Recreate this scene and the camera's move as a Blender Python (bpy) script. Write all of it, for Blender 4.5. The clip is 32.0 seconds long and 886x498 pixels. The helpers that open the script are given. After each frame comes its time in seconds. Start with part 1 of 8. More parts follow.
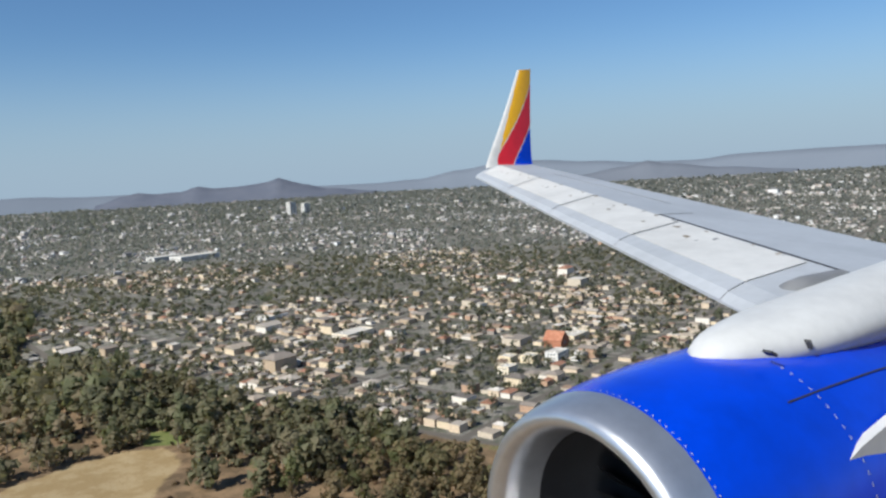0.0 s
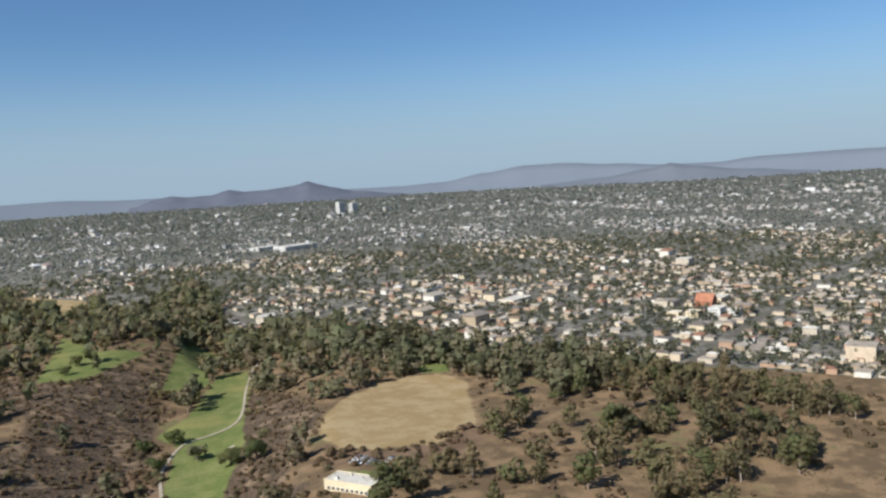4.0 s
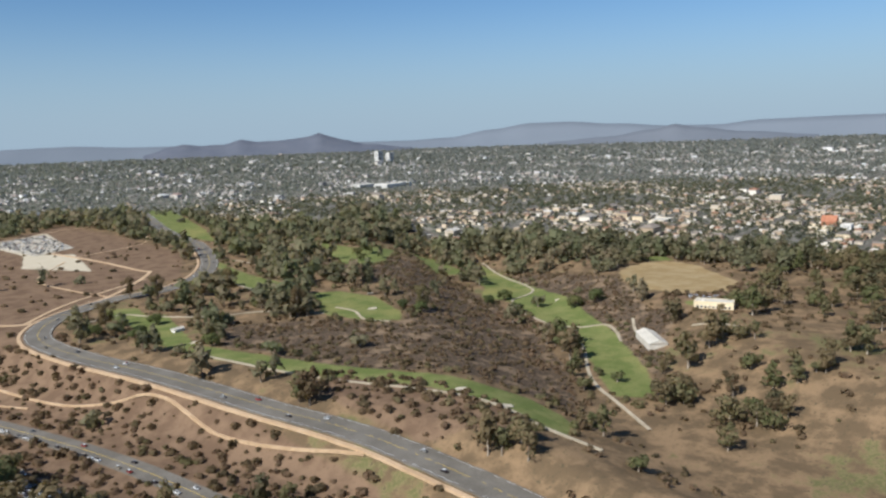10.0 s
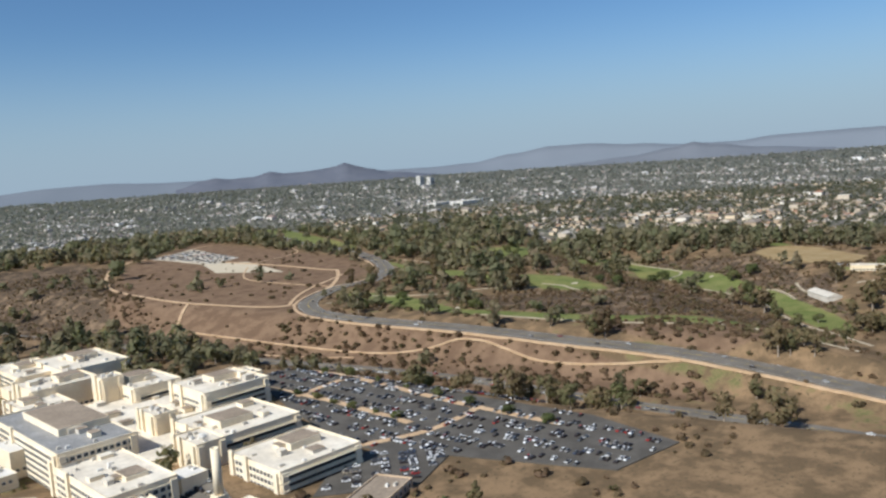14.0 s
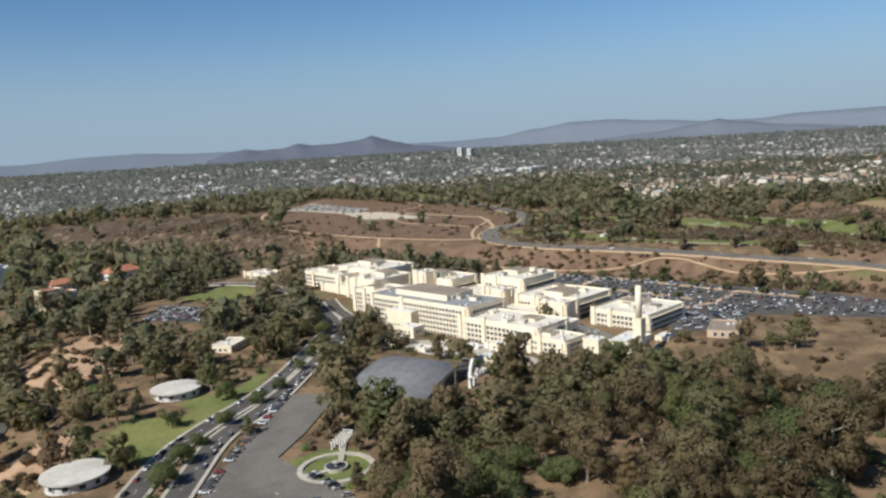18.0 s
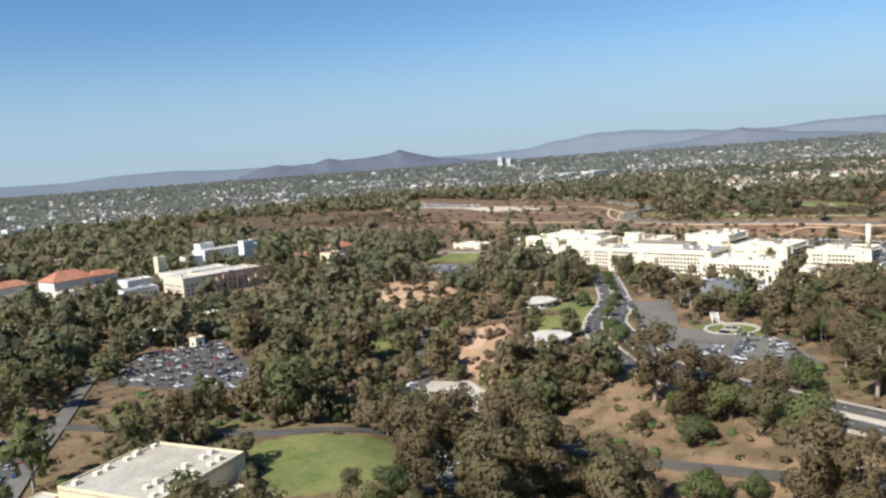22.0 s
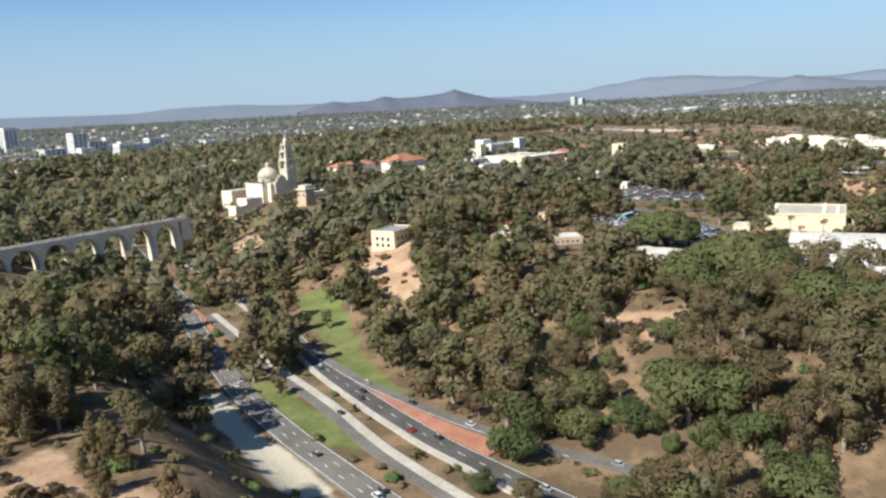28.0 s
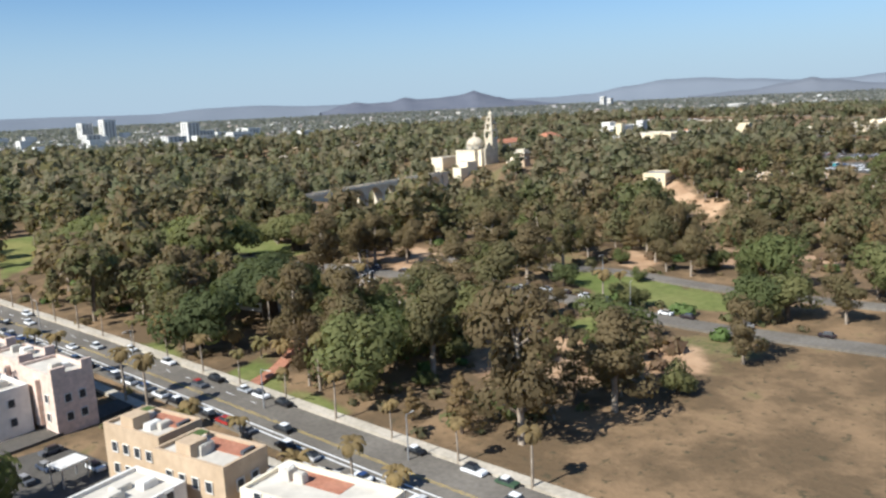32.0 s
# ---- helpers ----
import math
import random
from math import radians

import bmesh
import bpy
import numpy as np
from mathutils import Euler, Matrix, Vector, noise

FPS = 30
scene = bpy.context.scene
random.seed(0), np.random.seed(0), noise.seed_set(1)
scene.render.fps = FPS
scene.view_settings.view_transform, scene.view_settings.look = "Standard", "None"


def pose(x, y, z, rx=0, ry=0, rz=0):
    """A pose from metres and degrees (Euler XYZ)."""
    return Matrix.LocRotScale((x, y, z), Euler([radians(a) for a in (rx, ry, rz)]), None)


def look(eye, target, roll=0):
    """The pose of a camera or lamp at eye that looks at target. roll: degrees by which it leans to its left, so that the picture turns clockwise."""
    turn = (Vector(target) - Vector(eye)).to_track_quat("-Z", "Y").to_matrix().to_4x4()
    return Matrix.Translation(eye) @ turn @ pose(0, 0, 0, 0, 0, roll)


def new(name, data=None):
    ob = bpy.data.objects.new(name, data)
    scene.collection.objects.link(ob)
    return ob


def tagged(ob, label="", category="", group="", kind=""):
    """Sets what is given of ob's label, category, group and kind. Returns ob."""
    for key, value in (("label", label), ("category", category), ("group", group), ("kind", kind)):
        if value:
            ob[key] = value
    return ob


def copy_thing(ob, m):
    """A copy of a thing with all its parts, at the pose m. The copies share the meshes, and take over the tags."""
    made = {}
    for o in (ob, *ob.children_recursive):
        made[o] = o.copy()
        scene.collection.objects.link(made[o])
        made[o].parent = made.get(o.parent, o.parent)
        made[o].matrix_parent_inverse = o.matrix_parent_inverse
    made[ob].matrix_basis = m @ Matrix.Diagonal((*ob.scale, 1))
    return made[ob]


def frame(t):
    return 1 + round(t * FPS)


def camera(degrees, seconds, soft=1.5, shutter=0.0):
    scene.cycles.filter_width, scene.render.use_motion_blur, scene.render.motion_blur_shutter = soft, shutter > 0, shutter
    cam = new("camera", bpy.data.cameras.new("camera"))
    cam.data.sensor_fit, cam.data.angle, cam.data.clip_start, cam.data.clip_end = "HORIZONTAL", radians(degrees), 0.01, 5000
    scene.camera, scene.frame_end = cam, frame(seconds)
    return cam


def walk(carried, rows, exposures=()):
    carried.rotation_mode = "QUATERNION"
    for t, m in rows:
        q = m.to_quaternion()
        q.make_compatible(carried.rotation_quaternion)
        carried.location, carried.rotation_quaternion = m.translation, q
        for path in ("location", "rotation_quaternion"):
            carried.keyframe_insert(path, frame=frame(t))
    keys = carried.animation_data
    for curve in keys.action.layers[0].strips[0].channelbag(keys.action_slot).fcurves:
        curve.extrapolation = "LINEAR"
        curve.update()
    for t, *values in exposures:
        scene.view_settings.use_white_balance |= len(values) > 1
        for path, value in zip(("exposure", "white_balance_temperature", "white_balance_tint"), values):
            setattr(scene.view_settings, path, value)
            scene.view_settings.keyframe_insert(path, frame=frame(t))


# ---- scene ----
cam = camera(58.42, 32.0, soft=2.5)
PATH = [
    (0, (-0.00, -0.00, 121.57), (56.94, 81.62, 111.75), -3.33),
    (0.5, (-17.50, -0.05, 120.68), (39.07, 81.87, 111.18), -3.51),
    (1, (-35.00, -0.10, 119.78), (21.52, 81.89, 110.66), -3.56),
    (1.5, (-52.49, -0.14, 118.88), (3.97, 81.91, 110.03), -3.52),
    (2, (-69.98, -0.19, 117.98), (-13.71, 82.00, 109.19), -3.68),
    (2.5, (-87.47, -0.23, 117.07), (-31.13, 81.90, 108.15), -3.62),
    (3, (-104.96, -0.27, 116.16), (-48.39, 81.69, 107.10), -3.51),
    (3.5, (-122.44, -0.31, 115.24), (-66.07, 81.80, 106.24), -3.42),
    (5.5, (-192.33, -0.45, 111.51), (-134.22, 80.28, 101.26), -3.77),
    (6, (-209.80, -0.49, 110.56), (-152.25, 80.45, 98.80), -3.42),
    (6.5, (-227.26, -0.52, 109.61), (-169.55, 80.25, 97.52), -3.24),
    (7, (-244.72, -0.55, 108.65), (-186.83, 79.96, 95.72), -2.97),
    (7.5, (-262.18, -0.57, 107.69), (-203.76, 79.49, 94.40), -2.43),
    (8, (-279.63, -0.60, 106.72), (-221.17, 79.37, 93.05), -2.47),
    (8.5, (-297.08, -0.62, 105.75), (-238.50, 79.24, 91.97), -2.41),
    (9, (-314.53, -0.64, 104.77), (-255.87, 79.15, 90.93), -2.36),
    (9.5, (-331.97, -0.67, 103.79), (-273.32, 79.07, 89.58), -2.17),
    (10, (-349.41, -0.69, 102.80), (-290.80, 79.06, 88.49), -2.06),
    (10.5, (-366.85, -0.70, 101.81), (-308.48, 79.29, 87.92), -2.34),
    (11, (-384.28, -0.72, 100.81), (-326.04, 79.50, 87.69), -2.80),
    (11.5, (-401.71, -0.73, 99.81), (-343.08, 79.45, 88.27), -3.50),
    (12, (-419.14, -0.75, 98.80), (-360.80, 79.73, 87.88), -4.12),
    (12.5, (-436.57, -0.76, 97.79), (-377.74, 79.47, 87.70), -4.31),
    (13, (-453.99, -0.77, 96.77), (-395.47, 79.65, 86.42), -4.15),
    (13.5, (-471.41, -0.78, 95.75), (-412.73, 79.53, 85.40), -3.97),
    (14, (-488.82, -0.78, 94.72), (-430.40, 79.66, 83.96), -3.99),
    (14.5, (-506.23, -0.79, 93.68), (-447.89, 79.68, 82.66), -3.95),
    (16.5, (-575.85, -0.80, 89.49), (-518.03, 80.07, 78.69), -3.68),
    (17, (-593.25, -0.79, 88.43), (-535.53, 80.09, 77.18), -3.68),
    (17.5, (-610.64, -0.79, 87.37), (-552.79, 79.93, 75.61), -3.71),
    (18, (-628.03, -0.78, 86.29), (-570.40, 79.80, 72.69), -3.35),
    (18.5, (-645.41, -0.78, 85.22), (-587.80, 79.71, 71.01), -2.74),
    (19, (-662.80, -0.77, 84.14), (-605.72, 80.01, 69.42), -2.48),
    (19.5, (-680.18, -0.76, 83.05), (-623.35, 80.29, 68.84), -2.90),
    (20, (-697.56, -0.75, 81.96), (-641.09, 80.70, 68.62), -3.55),
    (20.5, (-714.93, -0.73, 80.86), (-658.41, 80.78, 68.17), -4.04),
    (21, (-732.30, -0.72, 79.76), (-675.32, 80.59, 67.87), -4.33),
    (21.5, (-749.67, -0.70, 78.65), (-692.30, 80.42, 67.35), -4.52),
    (22, (-767.03, -0.69, 77.54), (-710.01, 80.64, 65.97), -4.25),
    (22.5, (-784.39, -0.67, 76.42), (-727.55, 80.71, 64.29), -3.98),
    (23, (-801.75, -0.64, 75.30), (-745.69, 81.13, 62.22), -3.89),
    (23.5, (-819.11, -0.62, 74.17), (-763.50, 81.30, 60.13), -4.10),
    (24, (-836.46, -0.60, 73.04), (-780.50, 81.14, 59.35), -4.38),
    (24.5, (-853.81, -0.57, 71.90), (-798.02, 81.03, 56.77), -4.46),
    (25, (-871.15, -0.55, 70.75), (-815.17, 80.70, 54.44), -4.14),
    (25.5, (-888.49, -0.52, 69.60), (-832.76, 80.73, 52.51), -3.85),
    (27.5, (-957.83, -0.39, 64.95), (-902.80, 81.15, 46.96), -2.65),
    (28, (-975.16, -0.35, 63.78), (-921.22, 81.87, 45.59), -2.87),
    (28.5, (-992.48, -0.31, 62.60), (-938.48, 82.40, 47.01), -3.78),
    (29, (-1009.80, -0.27, 61.41), (-956.04, 83.06, 48.52), -4.53),
    (29.5, (-1027.11, -0.23, 60.22), (-973.19, 83.28, 49.36), -5.23),
    (30, (-1044.43, -0.19, 59.02), (-990.71, 83.48, 48.30), -5.65),
    (30.5, (-1061.74, -0.14, 57.82), (-1007.84, 83.25, 45.98), -5.35),
    (31, (-1079.05, -0.10, 56.62), (-1025.20, 82.95, 42.35), -4.91),
    (31.5, (-1096.35, -0.05, 55.40), (-1042.52, 82.57, 38.79), -3.60),
    (32, (-1113.65, 0.00, 54.19), (-1059.58, 82.23, 36.44), -2.76),
]
walk(cam, [(t, look(eye, target, roll)) for t, eye, target, roll in PATH],
     exposures=[(0, 0.38, 5850, 8), (12, 0.38, 5850, 8), (14, 0.30, 5850, 8), (17, 0.27, 5850, 8), (19, 0.22, 5850, 8), (21, 0.45, 5850, 8), (23, 0.74, 5850, 8), (25, 0.26, 5850, 8), (28, 0.72, 5850, 8),
                (32, 0.72, 5850, 8)])

# ---- sky, sun and exposure ----
SUN_AZIMUTH, SUN_ELEVATION = 188.0, 42.0      # degrees from +x towards +y, and above the horizon
world = bpy.data.worlds.new("world")
scene.world = world
world.use_nodes = True
wn = world.node_tree.nodes
sky = wn.new("ShaderNodeTexSky")
sky.sky_type = "NISHITA"
sky.sun_disc = False
sky.sun_elevation = radians(SUN_ELEVATION)
sky.sun_rotation = radians(90 - SUN_AZIMUTH)
sky.altitude = 200
sky.air_density, sky.dust_density, sky.ozone_density = 1.0, 0.3, 4.0
wn["Background"].inputs["Strength"].default_value = 0.064
tint = wn.new("ShaderNodeMix")
tint.data_type, tint.blend_type = "RGBA", "MULTIPLY"
tint.inputs[0].default_value, tint.inputs[7].default_value = 1.0, (0.9, 1.02, 1.1, 1)
world.node_tree.links.new(sky.outputs[0], tint.inputs[6])
# a grey-blue haze layer that thickens towards the horizon, all round
way, up, low = wn.new("ShaderNodeTexCoord"), wn.new("ShaderNodeSeparateXYZ"), wn.new("ShaderNodeMapRange")
low.interpolation_type = "SMOOTHERSTEP"
for k, v in (("From Min", -0.02), ("From Max", 0.2), ("To Min", 0.88), ("To Max", 0.0)):
    low.inputs[k].default_value = v
haze = wn.new("ShaderNodeMix")
haze.data_type = "RGBA"
haze.inputs[7].default_value = (4.5, 5.55, 6.5, 1)
for a, b in ((way.outputs["Generated"], up.inputs[0]), (up.outputs["Z"], low.inputs["Value"]), (low.outputs[0], haze.inputs[0]), (tint.outputs[2], haze.inputs[6]),
             (haze.outputs[2], wn["Background"].inputs["Color"])):
    world.node_tree.links.new(a, b)
sun_data = bpy.data.lights.new("sun", "SUN")
sun_data.energy, sun_data.angle, sun_data.color = 4.9, radians(0.53), (1.0, 0.93, 0.82)
sun = new("sun", sun_data)
sun.matrix_world = look((math.cos(radians(SUN_AZIMUTH)) * math.cos(radians(SUN_ELEVATION)) * 400,
                         math.sin(radians(SUN_AZIMUTH)) * math.cos(radians(SUN_ELEVATION)) * 400,
                         math.sin(radians(SUN_ELEVATION)) * 400), (0, 0, 0))

# ---- materials ----
def nodes_of(name, rough=0.8, metal=0.0):
    m = bpy.data.materials.new(name)
    m.use_nodes = True
    n, l = m.node_tree.nodes, m.node_tree.links
    b = n["Principled BSDF"]
    b.inputs["Roughness"].default_value = rough
    b.inputs["Metallic"].default_value = metal
    b.inputs["Specular IOR Level"].default_value = 0.25
    return m, n, l, b


def noise_node(n, l, scale, detail=4.0, coord="Object", rough=0.6):
    tc = n.new("ShaderNodeTexCoord")
    x = n.new("ShaderNodeTexNoise")
    x.inputs["Scale"].default_value = scale
    x.inputs["Detail"].default_value = detail
    x.inputs["Roughness"].default_value = rough
    l.new(tc.outputs[coord], x.inputs["Vector"])
    return x.outputs["Fac"]


def ramp(n, l, fac, stops, constant=False):
    r = n.new("ShaderNodeValToRGB")
    r.color_ramp.interpolation = "CONSTANT" if constant else "LINEAR"
    e = r.color_ramp.elements
    while len(e) < len(stops):
        e.new(0.5)
    for k, (p, c) in zip(e, stops):
        k.position, k.color = p, (*c, 1)
    l.new(fac, r.inputs[0])
    return r.outputs[0]


def mix(n, l, fac, a, b, mode="MIX"):
    x = n.new("ShaderNodeMix")
    x.data_type, x.blend_type = "RGBA", mode
    for socket, value in ((x.inputs[0], fac), (x.inputs[6], a), (x.inputs[7], b)):
        if isinstance(value, (int, float)):
            socket.default_value = value
        elif isinstance(value, tuple):
            socket.default_value = (*value, 1)
        else:
            l.new(value, socket)
    return x.outputs[2]


def maths(n, l, op, a, b=0.0, c=None, clamp=False):
    x = n.new("ShaderNodeMath")
    x.operation, x.use_clamp = op, clamp
    for socket, value in zip(x.inputs, (a, b, c)):
        if value is None:
            continue
        if isinstance(value, (int, float)):
            socket.default_value = value
        else:
            l.new(value, socket)
    return x.outputs[0]


def bumped(n, l, b, height, strength=0.4, distance=0.1):
    x = n.new("ShaderNodeBump")
    x.inputs["Strength"].default_value, x.inputs["Distance"].default_value = strength, distance
    l.new(height, x.inputs["Height"])
    l.new(x.outputs[0], b.inputs["Normal"])


def worn(name, c1, c2, scale=0.4, rough=0.8, fine=4.0, bump=0.2, metal=0.0, coord="Object", spread=0.0, dirt=0.28):
    """A surface of two tones: broad stains, fine grain, and a little relief."""
    m, n, l, b = nodes_of(name, rough, metal)
    broad, grain = noise_node(n, l, scale, 5, coord), noise_node(n, l, fine, 3, coord)
    col = mix(n, l, ramp_fac(n, l, broad, 0.35, 0.68), c1, c2)
    dark = ramp(n, l, grain, [(0.25, (1 - dirt,) * 3), (0.7, (1 + dirt * 0.4,) * 3)])
    col = mix(n, l, 1.0, col, dark, "MULTIPLY")
    if spread:
        info = n.new("ShaderNodeObjectInfo")
        hs = n.new("ShaderNodeHueSaturation")
        l.new(maths(n, l, "MULTIPLY_ADD", info.outputs["Random"], spread, 1 - spread / 2), hs.inputs["Value"])
        l.new(col, hs.inputs["Color"])
        col = hs.outputs[0]
    l.new(col, b.inputs["Base Color"])
    if bump:
        bumped(n, l, b, grain, bump, 0.05)
    return m


def ramp_fac(n, l, fac, lo, hi):
    x = n.new("ShaderNodeMapRange")
    x.interpolation_type = "SMOOTHSTEP"
    x.inputs["From Min"].default_value, x.inputs["From Max"].default_value = lo, hi
    l.new(fac, x.inputs["Value"])
    return x.outputs[0]


def islands(name, stops, rough=0.85, grain=0.8, by="island"):
    """Pieces of one mesh, or copies of one object, that differ in colour from one to the next."""
    m, n, l, b = nodes_of(name, rough)
    if by == "island":
        r = n.new("ShaderNodeNewGeometry").outputs["Random Per Island"]
    else:
        r = n.new("ShaderNodeObjectInfo").outputs["Random"]
    col = ramp(n, l, r, stops, True)
    g = noise_node(n, l, grain, 4)
    col = mix(n, l, 1.0, col, ramp(n, l, g, [(0.3, (0.8, 0.8, 0.8)), (0.7, (1.1, 1.1, 1.1))]), "MULTIPLY")
    l.new(col, b.inputs["Base Color"])
    return m


def attribute(n, name):
    a = n.new("ShaderNodeAttribute")
    a.attribute_name = name
    return a.outputs["Fac"]


def foliage(name, tones, by="object"):
    """Leaf colour: a tone for each tree out of several, which shifts from clump to clump and from leaf to leaf."""
    m, n, l, b = nodes_of(name, 0.75)
    leaf = n.new("ShaderNodeNewGeometry").outputs["Random Per Island"]
    if by == "object":
        tree = n.new("ShaderNodeObjectInfo").outputs["Random"]
    elif by == "tree":
        tree = attribute(n, "tone")
    else:
        tree = ramp_fac(n, l, noise_node(n, l, 0.075, 3), 0.28, 0.72)
    clump = noise_node(n, l, 0.55, 3)
    fac = maths(n, l, "MULTIPLY_ADD", maths(n, l, "SUBTRACT", clump, 0.5), 0.45, tree, clamp=True)
    col = ramp(n, l, fac, [(i / (len(tones) - 1), c) for i, c in enumerate(tones)])
    col = mix(n, l, 1.0, col, ramp(n, l, leaf, [(0.0, (0.9, 0.9, 0.9)), (1.0, (1.1, 1.1, 1.1))]), "MULTIPLY")
    l.new(col, b.inputs["Base Color"])
    b.inputs["Specular IOR Level"].default_value = 0.1
    # thin leaves let some light through
    thin, both = n.new("ShaderNodeBsdfTranslucent"), n.new("ShaderNodeMixShader")
    both.inputs[0].default_value = 0.5
    l.new(mix(n, l, 1.0, col, (1.1, 1.1, 0.8), "MULTIPLY"), thin.inputs["Color"])
    l.new(b.outputs[0], both.inputs[1])
    l.new(thin.outputs[0], both.inputs[2])
    l.new(both.outputs[0], n["Material Output"].inputs["Surface"])
    return m


def ground_material():
    m, n, l, b = nodes_of("ground_earth", 0.95)
    b.inputs["Specular IOR Level"].default_value = 0.05
    wide, mid, fine = noise_node(n, l, 0.018, 5), noise_node(n, l, 0.11, 6), noise_node(n, l, 0.9, 5)

    def mask(name, jitter=5.0, soft=1.2):
        v = maths(n, l, "MULTIPLY_ADD", maths(n, l, "SUBTRACT", mid, 0.5), jitter * 2, attribute(n, name))
        return ramp_fac(n, l, v, -soft, soft)

    # park floor: dry litter, bare earth and thin grass
    col = mix(n, l, ramp_fac(n, l, mid, 0.40, 0.62), (0.13, 0.09, 0.052), (0.24, 0.16, 0.09))
    grass = mix(n, l, ramp_fac(n, l, fine, 0.4, 0.62), (0.12, 0.115, 0.048), (0.19, 0.155, 0.075))
    col = mix(n, l, ramp_fac(n, l, maths(n, l, "MULTIPLY_ADD", mid, 0.6, wide), 0.90, 1.0), col, grass)
    col = mix(n, l, ramp_fac(n, l, fine, 0.56, 0.7), col, (0.085, 0.07, 0.042))
    # town: yards, and the streets of the grid
    tc = n.new("ShaderNodeTexCoord")
    rot = n.new("ShaderNodeVectorRotate")
    rot.rotation_type = "Z_AXIS"
    rot.inputs["Angle"].default_value = -radians(17)
    l.new(tc.outputs["Object"], rot.inputs["Vector"])
    sep = n.new("ShaderNodeSeparateXYZ")
    l.new(rot.outputs[0], sep.inputs[0])

    def street(axis, pitch, half):
        d = maths(n, l, "PINGPONG", sep.outputs[axis], pitch / 2)
        return ramp_fac(n, l, maths(n, l, "SUBTRACT", half, d), -0.4, 0.4)

    yard = mix(n, l, ramp_fac(n, l, fine, 0.42, 0.6), (0.15, 0.14, 0.118), (0.24, 0.22, 0.182))
    yard = mix(n, l, ramp_fac(n, l, mid, 0.48, 0.58), yard, (0.09, 0.092, 0.066))
    st = maths(n, l, "MAXIMUM", street("X", 50.0, 2.3), street("Y", 96.0, 2.3))
    yard = mix(n, l, st, yard, (0.125, 0.11, 0.092))
    col = mix(n, l, mask("town", 3), col, yard)
    scrub = mix(n, l, ramp_fac(n, l, fine, 0.38, 0.6), (0.045, 0.038, 0.025), (0.135, 0.092, 0.062))
    scrub = mix(n, l, ramp_fac(n, l, mid, 0.5, 0.64), scrub, (0.22, 0.155, 0.098))
    col = mix(n, l, mask("brush", 6), col, scrub)
    earth = mix(n, l, ramp_fac(n, l, mid, 0.38, 0.6), (0.14, 0.09, 0.057), (0.2, 0.132, 0.083))
    earth = mix(n, l, ramp_fac(n, l, fine, 0.55, 0.72), earth, (0.112, 0.076, 0.047))
    col = mix(n, l, mask("bare", 4), col, earth)
    clay = mix(n, l, ramp_fac(n, l, mid, 0.38, 0.62), (0.34, 0.215, 0.125), (0.46, 0.31, 0.19))
    clay = mix(n, l, ramp_fac(n, l, fine, 0.56, 0.72), clay, (0.26, 0.165, 0.095))
    col = mix(n, l, mask("clay", 4), col, clay)
    straw = mix(n, l, ramp_fac(n, l, mid, 0.4, 0.62), (0.29, 0.205, 0.098), (0.36, 0.27, 0.145))
    straw = mix(n, l, ramp_fac(n, l, fine, 0.5, 0.75), straw, (0.27, 0.18, 0.085))
    col = mix(n, l, mask("dry", 3), col, straw)
    turf = mix(n, l, ramp_fac(n, l, mid, 0.36, 0.66), (0.125, 0.15, 0.045), (0.19, 0.195, 0.07))
    turf = mix(n, l, ramp_fac(n, l, wide, 0.55, 0.68), turf, (0.23, 0.215, 0.075))
    turf = mix(n, l, 1.0, turf, ramp(n, l, fine, [(0.3, (0.8, 0.8, 0.8)), (0.7, (1.1, 1.1, 1.1))]), "MULTIPLY")
    col = mix(n, l, mask("green", 3, 0.8), col, turf)
    sand = mix(n, l, mid, (0.44, 0.37, 0.26), (0.56, 0.49, 0.37))
    col = mix(n, l, mask("pale", 2, 0.8), col, sand)
    l.new(col, b.inputs["Base Color"])
    bumped(n, l, b, fine, 0.5, 0.4)
    return m


M_GROUND = ground_material()
M_ASPHALT = worn("asphalt", (0.082, 0.073, 0.061), (0.118, 0.106, 0.09), 0.12, 0.9, 2.5)
M_OLD_ASPHALT = worn("old_asphalt", (0.14, 0.123, 0.1), (0.19, 0.169, 0.14), 0.1, 0.9, 2.0)
M_CONCRETE = worn("concrete", (0.42, 0.37, 0.29), (0.52, 0.46, 0.37), 0.2, 0.9, 2.0)
M_DIRT_PATH = worn("dirt_path", (0.47, 0.32, 0.185), (0.57, 0.405, 0.25), 0.15, 0.95, 1.5)
M_CART_PATH = worn("cart_path", (0.36, 0.30, 0.21), (0.46, 0.39, 0.28), 0.15, 0.95, 1.5)
M_BRIDGE = worn("bridge_concrete", (0.66, 0.56, 0.42), (0.78, 0.68, 0.52), 0.15, 0.9, 1.5, dirt=0.12)
M_PINK = worn("weathered_pink_wall", (0.42, 0.28, 0.2), (0.58, 0.45, 0.34), 0.25, 0.9, 1.2)
M_PAINT = worn("road_paint", (0.68, 0.67, 0.63), (0.78, 0.77, 0.74), 0.5, 0.8, 3.0)
M_YELLOW_PAINT = worn("yellow_paint", (0.62, 0.42, 0.08), (0.7, 0.5, 0.12), 0.5, 0.8, 3.0)
M_BRICK_PAVE = worn("brick_paving", (0.36, 0.15, 0.09), (0.44, 0.21, 0.13), 0.3, 0.9, 3.0)
M_SAND = worn("bunker_sand", (0.5, 0.43, 0.32), (0.58, 0.5, 0.38), 0.3, 0.95, 2.0)
